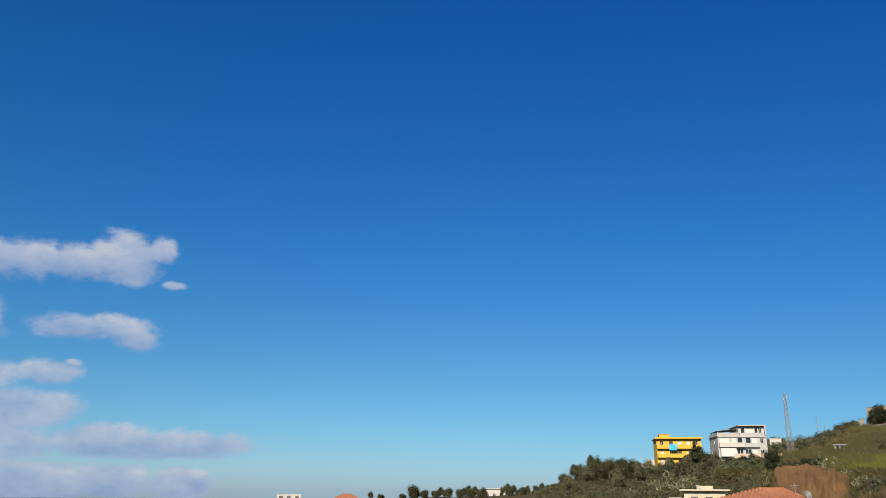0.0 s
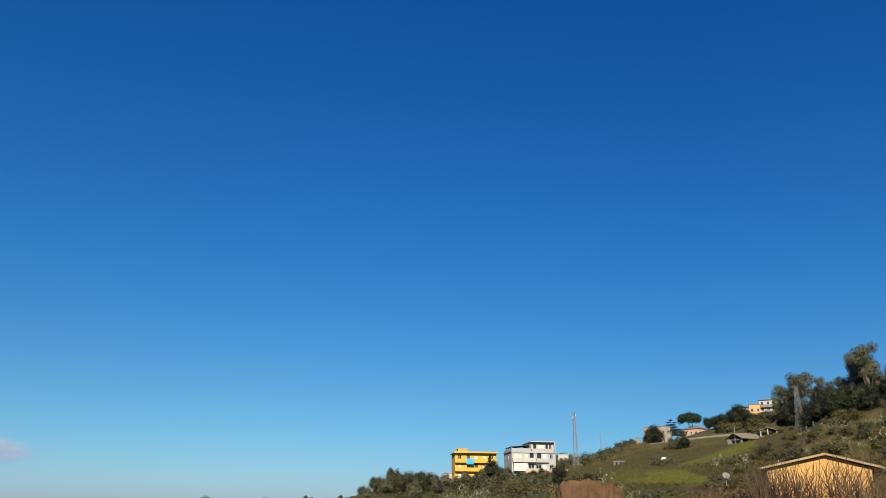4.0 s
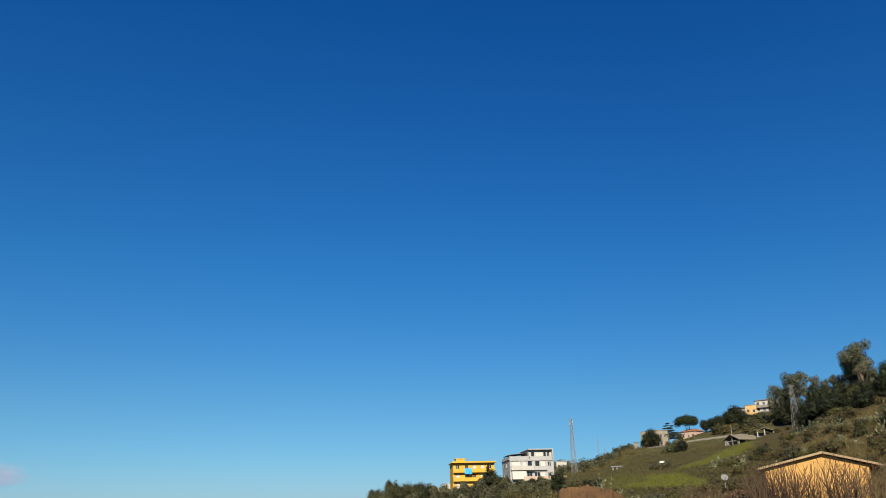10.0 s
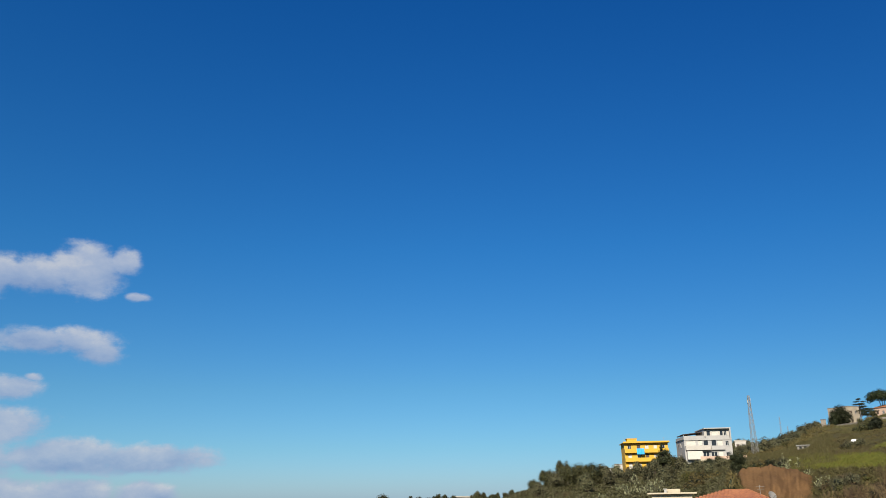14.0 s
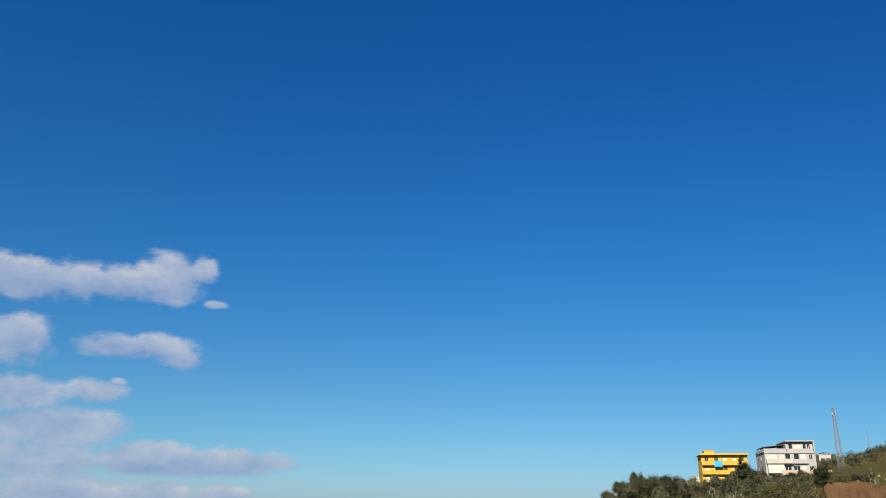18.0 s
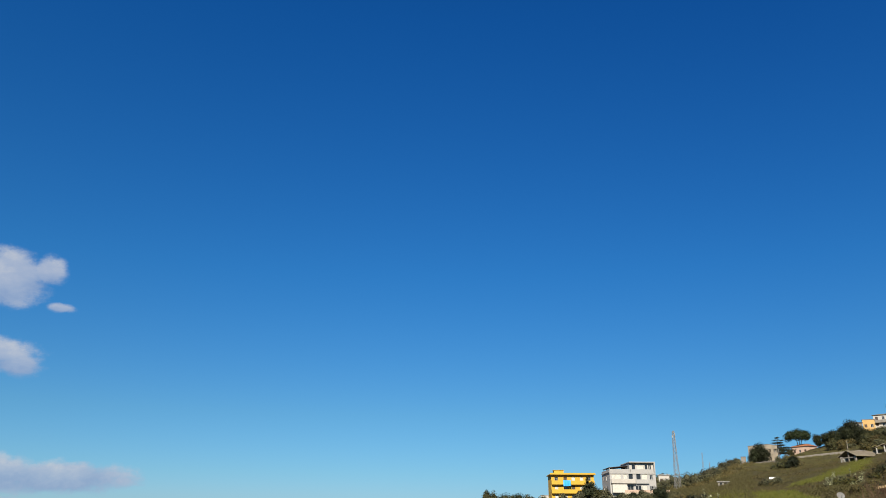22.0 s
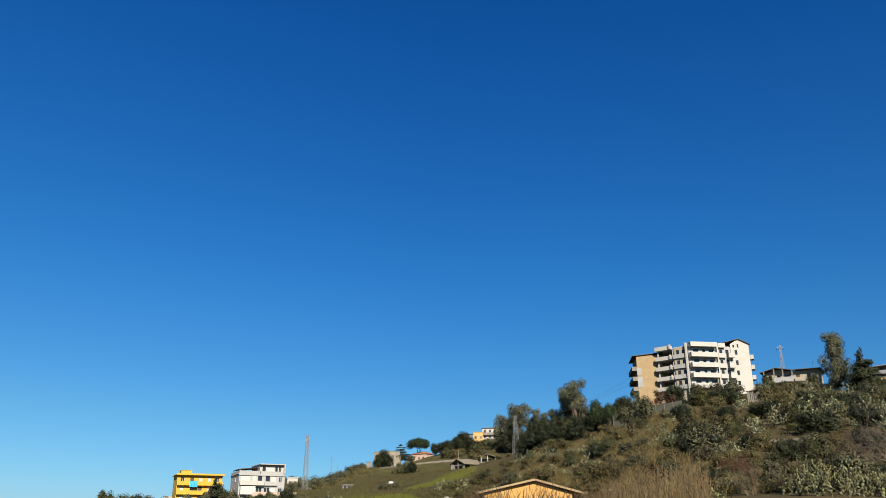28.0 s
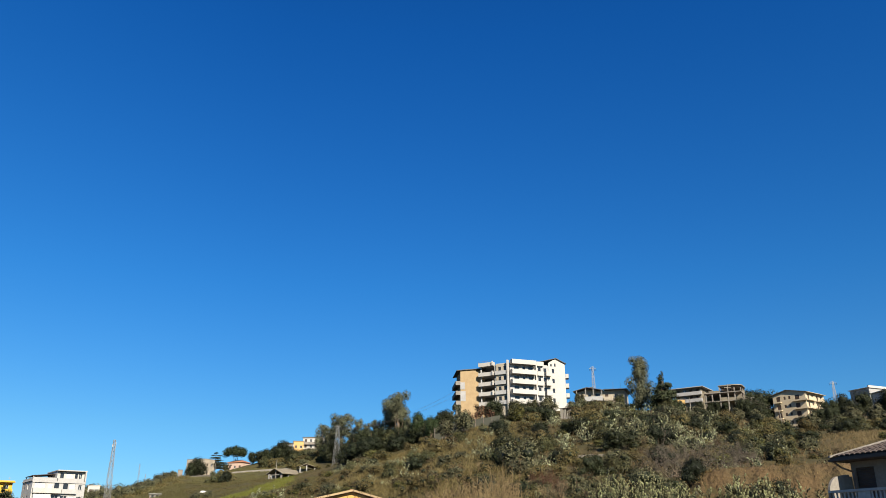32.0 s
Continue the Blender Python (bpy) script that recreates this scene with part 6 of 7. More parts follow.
for az, r, k in ((15.9, 286, 11), (19.9, 268, 12), (49.9, 249, 17), (47.0, 258, 9), (68.6, 324, 11), (20.65, 79, 6.5), (17.2, 113, 5), (38.1, 79, 6.5), (76, 54, 8.5),
                 (3.3, 303, 5), (-7, 253, 6), (-11, 263, 6), (28.3, 406, 6), (30.5, 427, 6), (35.5, 408, 6), (62, 303, 8), (64.5, 303, 8), (56, 256, 9), (73, 332, 10),
                 (33.2, 69, 4), (33.9, 291, 6), (35.6, 296, 4), (53.5, 205, 2.5), (20.7, 255, 6)):
    KEEP_OFF.append((at(az, r), k))


# ---- masts, poles and cables ----
mast = lattice("radio_mast", "tall slender lattice radio mast with antennas on top", 22.8, 300, rise(2.2, 300), 21.6, 1.9, 0.6, 11, 0.06, "mast")
for x, z in ((0.5, 20.3), (-0.5, 19.6), (0.45, 18.8)):
    part("antenna", boxes((x - 0.12, x + 0.12, -0.1, 0.1, z - 0.5, z + 0.5), bevel=0.02), MAT["dull_white"], mast)
far_mast = lattice("far_mast", "thin lattice mast far behind the ridge", 24.53, 700, rise(3.3, 700) - 3, 22, 1.3, 0.5, 8, 0.035, "mast")
lattice("far_mast", "thin lattice mast far behind the ridge", 24.95, 760, rise(3.3, 760) - 3, 15, 1.2, 0.4, 6, 0.035, "mast")
pyl = lattice("lattice_pylon", "steel lattice power pylon in front of the wood", 37.4, 300, rise(4.55, 300), 16.3, 2.7, 0.8, 7, 0.042)
cross_arm(pyl, 16.0, 1.3, 0.05)
pyl_b = lattice("lattice_pylon", "slender steel lattice pylon behind the weathered villa", 55.6, 256, rise(9.0, 256), 12.0, 1.2, 0.4, 7, 0.035)
cross_arm(pyl_b, 11.3, 1.1, 0.06)
pyl_c = lattice("lattice_pylon", "slender steel lattice pylon on the ridge", 71.05, 318, rise(8.0, 318), 9.2, 1.3, 0.4, 5, 0.04)
cross_arm(pyl_c, 8.7, 1.3, 0.06)
top_a = pole(64.5, 262, 9.6, 2, 8, 2)
top_b = pole(62.03, 262, 4.6, 0, 0, -1)
top_c = pole(67.7, 268, 7.0, 0, 0, -4)
pole(33.35, 330, 5.0, 0)
pole(29.3, 380, 6.0, 0)
pole(66.0, 300, 8.0, 1)
for k in range(2):
    drop = Vector((0, 0, -0.7 * k))
    cable(top_b + drop, top_a + drop, 0.6)
    cable(top_a + drop, top_c + drop, 0.6)
hang = [pyl.matrix_world @ Vector((x, 0, 15.3)) for x in (-1.3, 1.3)]
for p, q in zip(hang, (at(45.5, 215, rise(8.1, 215)), at(45.8, 215, rise(8.6, 215)))):
    cable(p, q + Vector((0, 0, 6)), 2.5)


# ---- walls, banks, fences ----
def earth_bank():
    """A raw cut in the hillside: a steep face of brown clay with gullies."""
    bm = bmesh.new()
    rng = random.Random(3)
    cols, rowsn = 90, 22
    grid = []
    for i in range(cols + 1):
        u = i / cols
        az = 21.25 + 4.75 * u
        row = []
        for j in range(rowsn + 1):
            v = j / rowsn
            edge = max(math.sin(math.pi * u), 0.0) ** 0.13
            r = 152 + 11 * v ** 1.5 + 2.4 * noise.noise(Vector((u * 5, v * 1.8, 1))) + 0.9 * noise.noise(Vector((u * 12, v * 4.5, 4))) + 0.35 * noise.noise(Vector((u * 27, v * 11, 7)))
            top = rise(1.78 - 0.75 * max(u - 0.5, 0) - 0.5 * max(0.12 - u, 0) * 8, 163) + 0.5 * noise.noise(Vector((u * 7, 0, 2))) + 0.25 * noise.noise(Vector((u * 25, 0, 3)))
            low = -1.5
            row.append(bm.verts.new(at(az, r, low + (top - low) * (v * edge + (1 - edge) * v * 0.6))))
        g = at(az, 172)
        row.append(bm.verts.new((g.x, g.y, min(row[-1].co.z, ground(g.x, g.y)) - 0.4)))
        grid.append(row)
    for p, q in zip(grid, grid[1:]):
        for k in range(len(p) - 1):
            f = bm.faces.new((p[k], q[k], q[k + 1], p[k + 1]))
            f.smooth = True
    bmesh.ops.recalc_face_normals(bm, faces=bm.faces[:])
    return tagged(part("earth_bank", bm, MAT["clay"]), "raw brown clay bank cut into the hillside", "bank", kind="structure")


earth_bank()


def terrace_bank():
    """The worn face below a grassy terrace: bare reddish soil with slips and hollows."""
    bm = bmesh.new()
    grid = []
    for i in range(61):
        az = 60.9 + 11.6 * i / 60
        row = []
        for j in range(17):
            v = j / 16
            r = 64.6 + 5.9 * v + 0.35 * noise.noise(Vector((i * 0.3, v * 3, 2)))
            p = on_ground(az, r)
            lift = 0.42 * min(1, i / 14) * min(1, (60 - i) / 5) * math.sin(math.pi * v) ** 0.4 - 0.2
            row.append(bm.verts.new((p.x, p.y, p.z + lift + 0.3 * noise.noise(Vector((i * 0.45, v * 5, 9))) + 0.12 * noise.noise(Vector((i * 1.3, v * 14, 4))))))
        grid.append(row)
    for p, q in zip(grid, grid[1:]):
        for k in range(16):
            bm.faces.new((p[k], q[k], q[k + 1], p[k + 1])).smooth = True
    bmesh.ops.recalc_face_normals(bm, faces=bm.faces[:])
    return tagged(part("terrace_bank", bm, MAT["bank_soil"]), "worn reddish soil bank below a grassy terrace", "bank", kind="structure")


terrace_bank()


def run_wall(name, label, a, b, n, high, thick, material, posts=0.0, lift=0.0):
    """A low wall that follows the ground in short straight pieces."""
    ob = tagged(new(name), label, "wall")
    pts = []
    for k in range(n + 1):
        u = k / n
        pts.append(on_ground(a[0] + (b[0] - a[0]) * u, a[1] + (b[1] - a[1]) * u))
    for p, q in zip(pts, pts[1:]):
        d = (q - p)
        side = Vector((-d.y, d.x, 0)).normalized() * thick
        bm = bmesh.new()
        vs = [bm.verts.new(c + Vector((0, 0, z)) + s) for z in (-1.5 + lift, high + lift) for c, s in ((p, side * 0), (q, side * 0), (q, side), (p, side))]
        for f in ((3, 2, 1, 0), (4, 5, 6, 7), (0, 1, 5, 4), (1, 2, 6, 5), (2, 3, 7, 6), (3, 0, 4, 7)):
            bm.faces.new([vs[i] for i in f])
        bmesh.ops.recalc_face_normals(bm, faces=bm.faces[:])
        part("wall_section", bm, material, ob)
        if posts:
            v, f = tubes([(p + Vector((0, 0, high + lift)), p + Vector((0, 0, high + lift + posts)), 0.06, 0.05)], 5)
            part("fence_post", (v, [], f), MAT["rust"], ob)
    return ob


def ridge_wall(name, label, line, material, deep=2.5):
    """A wall along the hill road, its top at given angles above level: heading, distance, angle."""
    ob = tagged(new(name), label, "wall")
    for (a0, r0, u0), (a1, r1, u1) in zip(line, line[1:]):
        n = max(2, round((a1 - a0) / 0.5))
        for k in range(n):
            f, g = k / n, (k + 1) / n
            p, q = (at(a0 + (a1 - a0) * v, r0 + (r1 - r0) * v, rise(u0 + (u1 - u0) * v, r0 + (r1 - r0) * v)) for v in (f, g))
            back = at((a0 + a1) / 2, 0.4)
            bm = bmesh.new()
            drop = Vector((0, 0, deep + 0.02 * (k % 2)))
            vs = [bm.verts.new(c) for c in (p - drop, q - drop, q - drop + back, p - drop + back, p, q, q + back, p + back)]
            for c in ((3, 2, 1, 0), (4, 5, 6, 7), (0, 1, 5, 4), (1, 2, 6, 5), (2, 3, 7, 6), (3, 0, 4, 7)):
                bm.faces.new([vs[i] for i in c])
            bmesh.ops.recalc_face_normals(bm, faces=bm.faces[:])
            part("wall_section", bm, material, ob)
    return ob


ridge_wall("retaining_wall", "long pale concrete retaining wall along a hill road",
           ROAD, MAT["concrete"], 1.2)


def net_fence(a, b, n, up_a, up_b, r, label):
    """A tall fence hung with grey-green net that climbs the hill, panel by panel, on posts."""
    ob = tagged(new("net_fence"), label, "fence")
    spots = [(a + (b - a) * k / n, up_a + (up_b - up_a) * (k / n) ** 0.8) for k in range(n + 1)]
    for (a0, u0), (a1, u1) in zip(spots, spots[1:]):
        p, q = at(a0, r), at(a1, r)
        bm = bmesh.new()
        back = at((a0 + a1) / 2, 0.05)
        vs = [bm.verts.new((c.x, c.y, z) if k == 0 else (c.x + back.x, c.y + back.y, z)) for k in (0, 1) for c, z in ((p, on_ground(a0, r).z - 1.5), (q, on_ground(a1, r).z - 1.5), (q, rise(u1, r)), (p, rise(u0, r)))]
        for f in ((0, 1, 2, 3), (7, 6, 5, 4), (0, 4, 5, 1), (1, 5, 6, 2), (2, 6, 7, 3), (3, 7, 4, 0)):
            bm.faces.new([vs[i] for i in f])
        bmesh.ops.recalc_face_normals(bm, faces=bm.faces[:])
        part("net_panel", bm, MAT["net"], ob)
        v, f = tubes([(Vector((p.x, p.y, on_ground(a0, r).z - 1)), Vector((p.x, p.y, rise(u0, r) + 0.25)), 0.06, 0.06)], 5)
        part("fence_post", (v, [], f), MAT["rust"], ob)
    return ob


net_fence(44.2, 48.9, 8, 7.5, 8.4, 203, "tall fence hung with grey-green net below the brick block")
run_wall("terrace_wall", "low earth-coloured wall along a slope terrace", (53.6, 113), (56.1, 113), 5, 0.35, 0.3, MAT["concrete"])


def parked_car(az, r, turn, base=None, label="white hatchback parked on the slope"):
    ob = tagged(new("parked_car"), label, "car")
    p = on_ground(az, r)
    ob.matrix_world = pose(p.x, p.y, p.z + 0.05, 0, 0, turn)
    bm = bmesh.new()
    prof = [(-2.0, 0.35), (-2.0, 0.85), (-1.85, 0.95), (-1.0, 1.02), (-0.55, 1.42), (1.0, 1.45), (1.75, 1.0), (2.0, 0.9), (2.0, 0.35)]
    f = [bm.verts.new((x, -0.82 + (0.14 if z > 1.1 else 0), z)) for x, z in prof]
    g = [bm.verts.new((x, 0.82 - (0.14 if z > 1.1 else 0), z)) for x, z in prof]
    bm.faces.new(f), bm.faces.new(g[::-1])
    for i in range(len(prof)):
        j = (i + 1) % len(prof)
        bm.faces.new((f[i], g[i], g[j], f[j]))
    bmesh.ops.recalc_face_normals(bm, faces=bm.faces[:])
    part("body", bm, MAT["paint"], ob)
    part("side_window", boxes((-0.5, 0.95, -0.79, -0.76, 1.05, 1.34)), MAT["glass"], ob)
    part("side_window", boxes((-0.5, 0.95, 0.76, 0.79, 1.05, 1.34)), MAT["glass"], ob)
    for x in (-1.25, 1.25):
        for y in (-0.8, 0.8):
            v, fc = tubes([(Vector((x, y - 0.1, 0.3)), Vector((x, y + 0.1, 0.3)), 0.31, 0.31)], 14)
            wheel = part("wheel", (v, [], fc), MAT["tyre"], ob)
            v, fc = tubes([(Vector((x, y - 0.105, 0.3)), Vector((x, y + 0.105, 0.3)), 0.18, 0.18), (Vector((x, y - 0.106, 0.3)), Vector((x, y - 0.105, 0.3)), 0.001, 0.18), (Vector((x, y + 0.105, 0.3)), Vector((x, y + 0.106, 0.3)), 0.18, 0.001)], 10)
            part("rim", (v, [], fc), MAT["steel"], wheel)
    return ob


parked_car(68.1, 262, -30, label="white hatchback parked below the beige block")
parked_car(28.75, r_at(28.75, 2.78), 58, label="white car standing in the scrub above the green field")


# ---- trees ----
def upto(high, az, r, up):
    """The scale at which a plant that is so high reaches that angle above level."""
    p = on_ground(az, r)
    return az, r, (rise(up, r) - p.z) / high


OLIVE = "rounded olive tree with grey-green leaves"
t1 = tree("olive_tree", OLIVE, 11, 6.0, 3.0, "olive", n=1700, leaf=0.5, clear=0.12, lumps=18)
copies(t1, [(15.2, 205, .6), (15.8, 190, .55), (16.3, 196, .62), (18.1, 203, .66), (19.2, 190, .6), (17.2, 185, .6), (13.8, 200, .62), (20.6, 196, .55), (12.9, 186, .7), (14.6, 178, .6), (13.3, 172, .55), (16.8, 172, .55), (18.4, 175, .6), (19.8, 172, .5), (9.6, 172, .62), (11.6, 160, .62), (8.4, 165, .5),
            upto(6, 46.3, 198, 8.75), upto(6, 45.0, 196, 8.2), (50.9, 222, .9), (52.3, 224, 1.0), (66.2, 240, .9), (69.5, 235, .8), (71.9, 240, 1.0), (73.2, 225, .9), (65.0, 220, .8), upto(6, 47.7, 190, 7.9), (49.2, 192, .6), upto(6, 45.9, 188, 7.5), (62.5, 225, .8), (26.7, 380, .8)], "olive trees")
t2 = tree("evergreen_oak", "broad dark evergreen oak with a dense crown", 12, 8.5, 4.2, "dark", n=3000, leaf=0.5, clear=0.06, lumps=20)
copies(t2, [(12.1, 181, .55), upto(8.5, 38.9, 285, 7.0), upto(8.5, 39.5, 290, 7.4), upto(8.5, 40.4, 282, 7.4), upto(8.5, 41.0, 278, 7.7), upto(8.5, 42.0, 276, 8.0), upto(8.5, 43.6, 262, 8.0), upto(8.5, 44.2, 250, 7.7), upto(8.5, 36.6, 330, 6.3), upto(8.5, 37.2, 318, 6.7), upto(8.5, 38.2, 300, 6.8), upto(8.5, 41.6, 265, 7.6), (42.6, 254, .6), (36.7, 325, .9), (40.4, 262, .9), (39.3, 272, .9), (44.9, 238, .8),
            (32.2, 402, .75), (32.6, 398, .8), upto(8.5, 32.9, 390, 5.5), upto(8.5, 33.4, 390, 5.7), upto(8.5, 33.8, 386, 5.85), (31.7, 410, .7), upto(8.5, 34.2, 384, 6.15), (33.2, 412, .9), upto(8.5, 36.4, 386, 6.6), upto(8.5, 34.9, 384, 5.95), upto(8.5, 35.6, 384, 5.95), upto(8.5, 34.5, 384, 5.9), upto(8.5, 35.25, 384, 5.95), upto(8.5, 36, 384, 6.0), upto(8.5, 28.15, 390, 5.45), upto(8.5, 27.75, 388, 4.95), upto(8.5, 33.7, 392, 6.5), upto(8.5, 33.5, 388, 6.2), (45.0, 243, .8), (48.6, 226, .7), (50.2, 224, .75), (63.6, 282, .55), (65.2, 286, .6), (66.4, 290, .8), (64.3, 275, .45), (61.5, 258, .36), (62.6, 268, .42), (63.3, 262, .4), (65.6, 268, .75), (66.3, 262, .7), (67.2, 282, .5), (69.9, 268, .7), (70.7, 262, .7), (71.7, 270, .8), (66.8, 255, .6), (68.9, 250, .5), (71.4, 285, .9), (70.6, 280, .85), (72.6, 292, 1.0), (74.0, 280, 1.1), upto(8.5, 66.2, 322, 9.35), upto(8.5, 66.8, 324, 9.3), upto(8.5, 65.75, 320, 9.25), upto(8.5, 63.45, 284, 8.5), upto(8.5, 64.1, 280, 8.35), upto(8.5, 62.0, 272, 8.6), upto(8.5, 61.3, 268, 8.35), upto(8.5, 62.7, 276, 8.7), upto(8.5, 65.3, 284, 8.6), upto(8.5, 66.0, 286, 8.95),
            (19.9, 214, .3), (18.9, 226, .3), (20.4, 222, .28), (21.6, 172, .5), upto(8.5, 7, 230, .5), upto(8.5, 5.4, 240, .35)], "evergreen oaks")
t2b = tree("valley_oak", "broad olive-green oak with a rounded crown", 22, 8.5, 4.3, "leaf", n=3400, leaf=0.45, clear=0.05, lumps=22)
copies(t2b, [upto(8.5, 11.4, 178, 2.4), upto(8.5, 10.4, 182, 2.15), upto(8.5, 12.4, 181, 2.05), upto(8.5, 9.3, 184, 1.85), upto(8.5, 8.2, 188, 1.4), upto(8.5, 13.2, 178, 1.8), upto(8.5, -2.3, 244, .42), upto(8.5, -3.0, 246, 0), upto(8.5, -1.5, 246, .2), upto(8.5, -0.7, 250, .18), upto(8.5, .2, 246, .25), upto(8.5, .95, 250, .25), upto(8.5, 1.7, 246, .22), upto(8.5, 2.4, 248, .1), upto(8.5, 3.8, 262, .05), upto(8.5, 5.25, 240, .36), upto(8.5, 6.2, 232, .52), upto(8.5, 7.0, 226, .5), upto(8.5, -4.5, 250, -.05)], "valley oaks")
t3 = tree("grey_green_tree", "loose grey-green tree with an uneven crown", 13, 9.0, 3.2, "leaf", "pale_bark", n=1900, leaf=0.55, clear=0.08, lumps=17)
copies(t3, [upto(9, 17.05, 215, 3.2), upto(9, 16.4, 212, 2.6), upto(9, 17.5, 210, 2.75), (10.6, 172, .6), (10.2, 190, .62), (12.0, 170, .55), (9.0, 176, .5), (-2.3, 250, 0.40), (-2.0, 246, 0.30), (-0.9, 262, 0.24), (-.4, 255, 0.34), (-0.1, 248, 0.37), (0.2, 256, 0.28), (1.2, 248, 0.34), (1.5, 255, 0.42), (1.75, 250, 0.38), (2.3, 254, 0.36), (2.6, 248, 0.4), (4.2, 250, 0.42), (4.55, 246, 0.46), (-0.6, 250, 0.3), (2.0, 258, 0.38), (-5.2, 262, 0.28), upto(9, 4.9, 245, .25), upto(9, 5.6, 240, .45), upto(9, 6.6, 235, .7), (3.9, 270, 0.28), upto(9, 4.3, 255, .1), upto(9, 7.3, 228, .65), (38.6, 306, 1.0), (38.9, 315, 1.0), (41.1, 258, .8), (43.9, 235, .8), (49.9, 218, .7), (51.2, 226, .75), (54.6, 240, .6), (57.3, 236, .6), (60.5, 235, .7), (30.0, 395, .5), (32.5, 378, .6), (17.9, 222, .5), (36.6, 345, .8)], "grey-green trees")
t3b = tree("grey_wood_tree", "tall loose grey-olive tree of the wood on the skyline", 23, 12.0, 3.6, "euca", "pale_bark", n=3000, leaf=0.42, clear=0.2, lumps=20, shape="tall", loose=0.8)
copies(t3b, [upto(12, 36.35, 342, 7.75), upto(12, 36.95, 330, 7.45), upto(12, 38.35, 306, 7.85), upto(12, 38.95, 300, 7.8), upto(12, 39.5, 296, 7.75), upto(12, 39.95, 282, 8.05), upto(12, 40.55, 284, 7.95), upto(12, 41.1, 280, 8.3), upto(12, 42.3, 266, 8.1), upto(12, 44.45, 244, 8.35), upto(12, 45.8, 240, 9.0)], "grey wood trees")
t4 = tree("tall_eucalyptus", "tall eucalyptus with hanging olive-brown foliage in clumps", 14, 17.0, 5.4, "euca", "bark", n=8500, leaf=0.5, clear=0.1, lumps=42, shape="tall", loose=0.62, split=True)
copies(t4, [upto(17, 58.75, 246, 12.1)], "eucalyptus trees")
t5 = tree("slender_eucalyptus", "slender eucalyptus with a sparse crown high above a bare trunk", 15, 17.0, 5.6, "euca", "bark", n=5200, leaf=0.5, clear=0.55, lumps=24, shape="tall", lean=0.8, split=True)
copies(t5, [upto(17, 41.65, 272, 9.95), upto(17, 37.75, 325, 8.85), upto(17, 41.2, 276, 9.1), upto(17, 37.1, 338, 7.9)], "slender eucalyptus trees")
t6 = tree("conifer", "dark pointed conifer with dense drooping branches", 16, 9.0, 3.9, "dark", n=3600, leaf=0.5, shape="cone")
copies(t6, [upto(9, 60.3, 238, 11.1), (60.9, 243, .75), (16.9, 210, .72), (17.35, 214, .6)], "conifers")
t7 = tree("umbrella_pine", "umbrella pine with a flat dark green crown on bare trunks", 17, 10.0, 6.3, "pine", n=4200, leaf=0.5, shape="umbrella", split=True)
for x in (-1.2, 1.3):
    v, f = tubes([(Vector((x * 0.3, 0.2, -0.6)), Vector((x, 0.1, 4.5)), 0.2, 0.16), (Vector((x, 0.1, 4.5)), Vector((x * 2.2, 0, 8.2)), 0.16, 0.09)], 7)
    part("trunk", (v, [], f), MAT["bark"], t7)
p = at(30.6, 425)
t7.matrix_basis = pose(p.x, p.y, rise(4.45, 425), 0, 0, 30) @ Matrix.Diagonal((1.14, 1.14, 1.24, 1))
t8 = tree("cedar", "dark cedar with flat spreading tiers of branches", 18, 9.8, 6.6, "dark", n=2600, leaf=0.55, shape="layered", split=True)
p = at(29.3, 408)
t8.matrix_basis = pose(p.x, p.y, rise(4.35, 405), 0, 0, 0)
t9 = tree("round_pine", "dense dark green pine with a rounded top", 19, 15.0, 4.4, "pine", n=3600, leaf=0.6, clear=0.1, lumps=22)
copies(t9, [upto(15, 43.1, 250, 9.0), (44.0, 228, .5), (48.4, 233, .5)], "rounded pines")
t10 = tree("reddish_tree", "small tree with reddish-brown winter foliage", 20, 5.5, 2.4, "rusty", n=700, leaf=0.4, clear=0.15, lumps=12)
copies(t10, [(47.4, 226, 1.0), (48.2, 224, .9)], "reddish trees")
t11 = tree("yellow_green_tree", "small tree with yellow-green leaves", 21, 5.2, 2.2, "broom", n=1000, leaf=0.45, clear=0.1, lumps=12)
copies(t11, [(50.2, 216, 1.0), (66.4, 200, .6), (57.9, 200, .7)], "yellow-green trees")


def bare_tree(az, r, high, seed, label, mat="grey_twig", level=3, out=0.8):
    rng = np.random.default_rng(seed)
    ob = tagged(new("bare_tree"), label, "tree")
    put(ob, az, r, 1.0, 0)
    runs = []
    for k in range(6):
        a = k * 1.05 + rng.uniform(-0.4, 0.4)
        limb(rng, Vector((0, 0, -0.2)), (math.cos(a) * out, math.sin(a) * out, 1), high * 0.42, high * 0.017, runs, level, 0.7, 0.1, 3, 0.3)
    runs = [(p, q, max(a, 0.011), max(b, 0.009)) for p, q, a, b in runs]
    big = [q for q in runs if q[2] > high * 0.006]
    v, f = tubes(big, 6)
    o = new("trunk", fast_mesh("trunk", v, f, [MAT["bark"]]))
    o.parent = ob
    v, f = tubes([q for q in runs if q[2] <= high * 0.006], 3)
    o = new("branchwork", fast_mesh("branchwork", v, f, [MAT[mat]]))
    o.parent = ob
    return ob


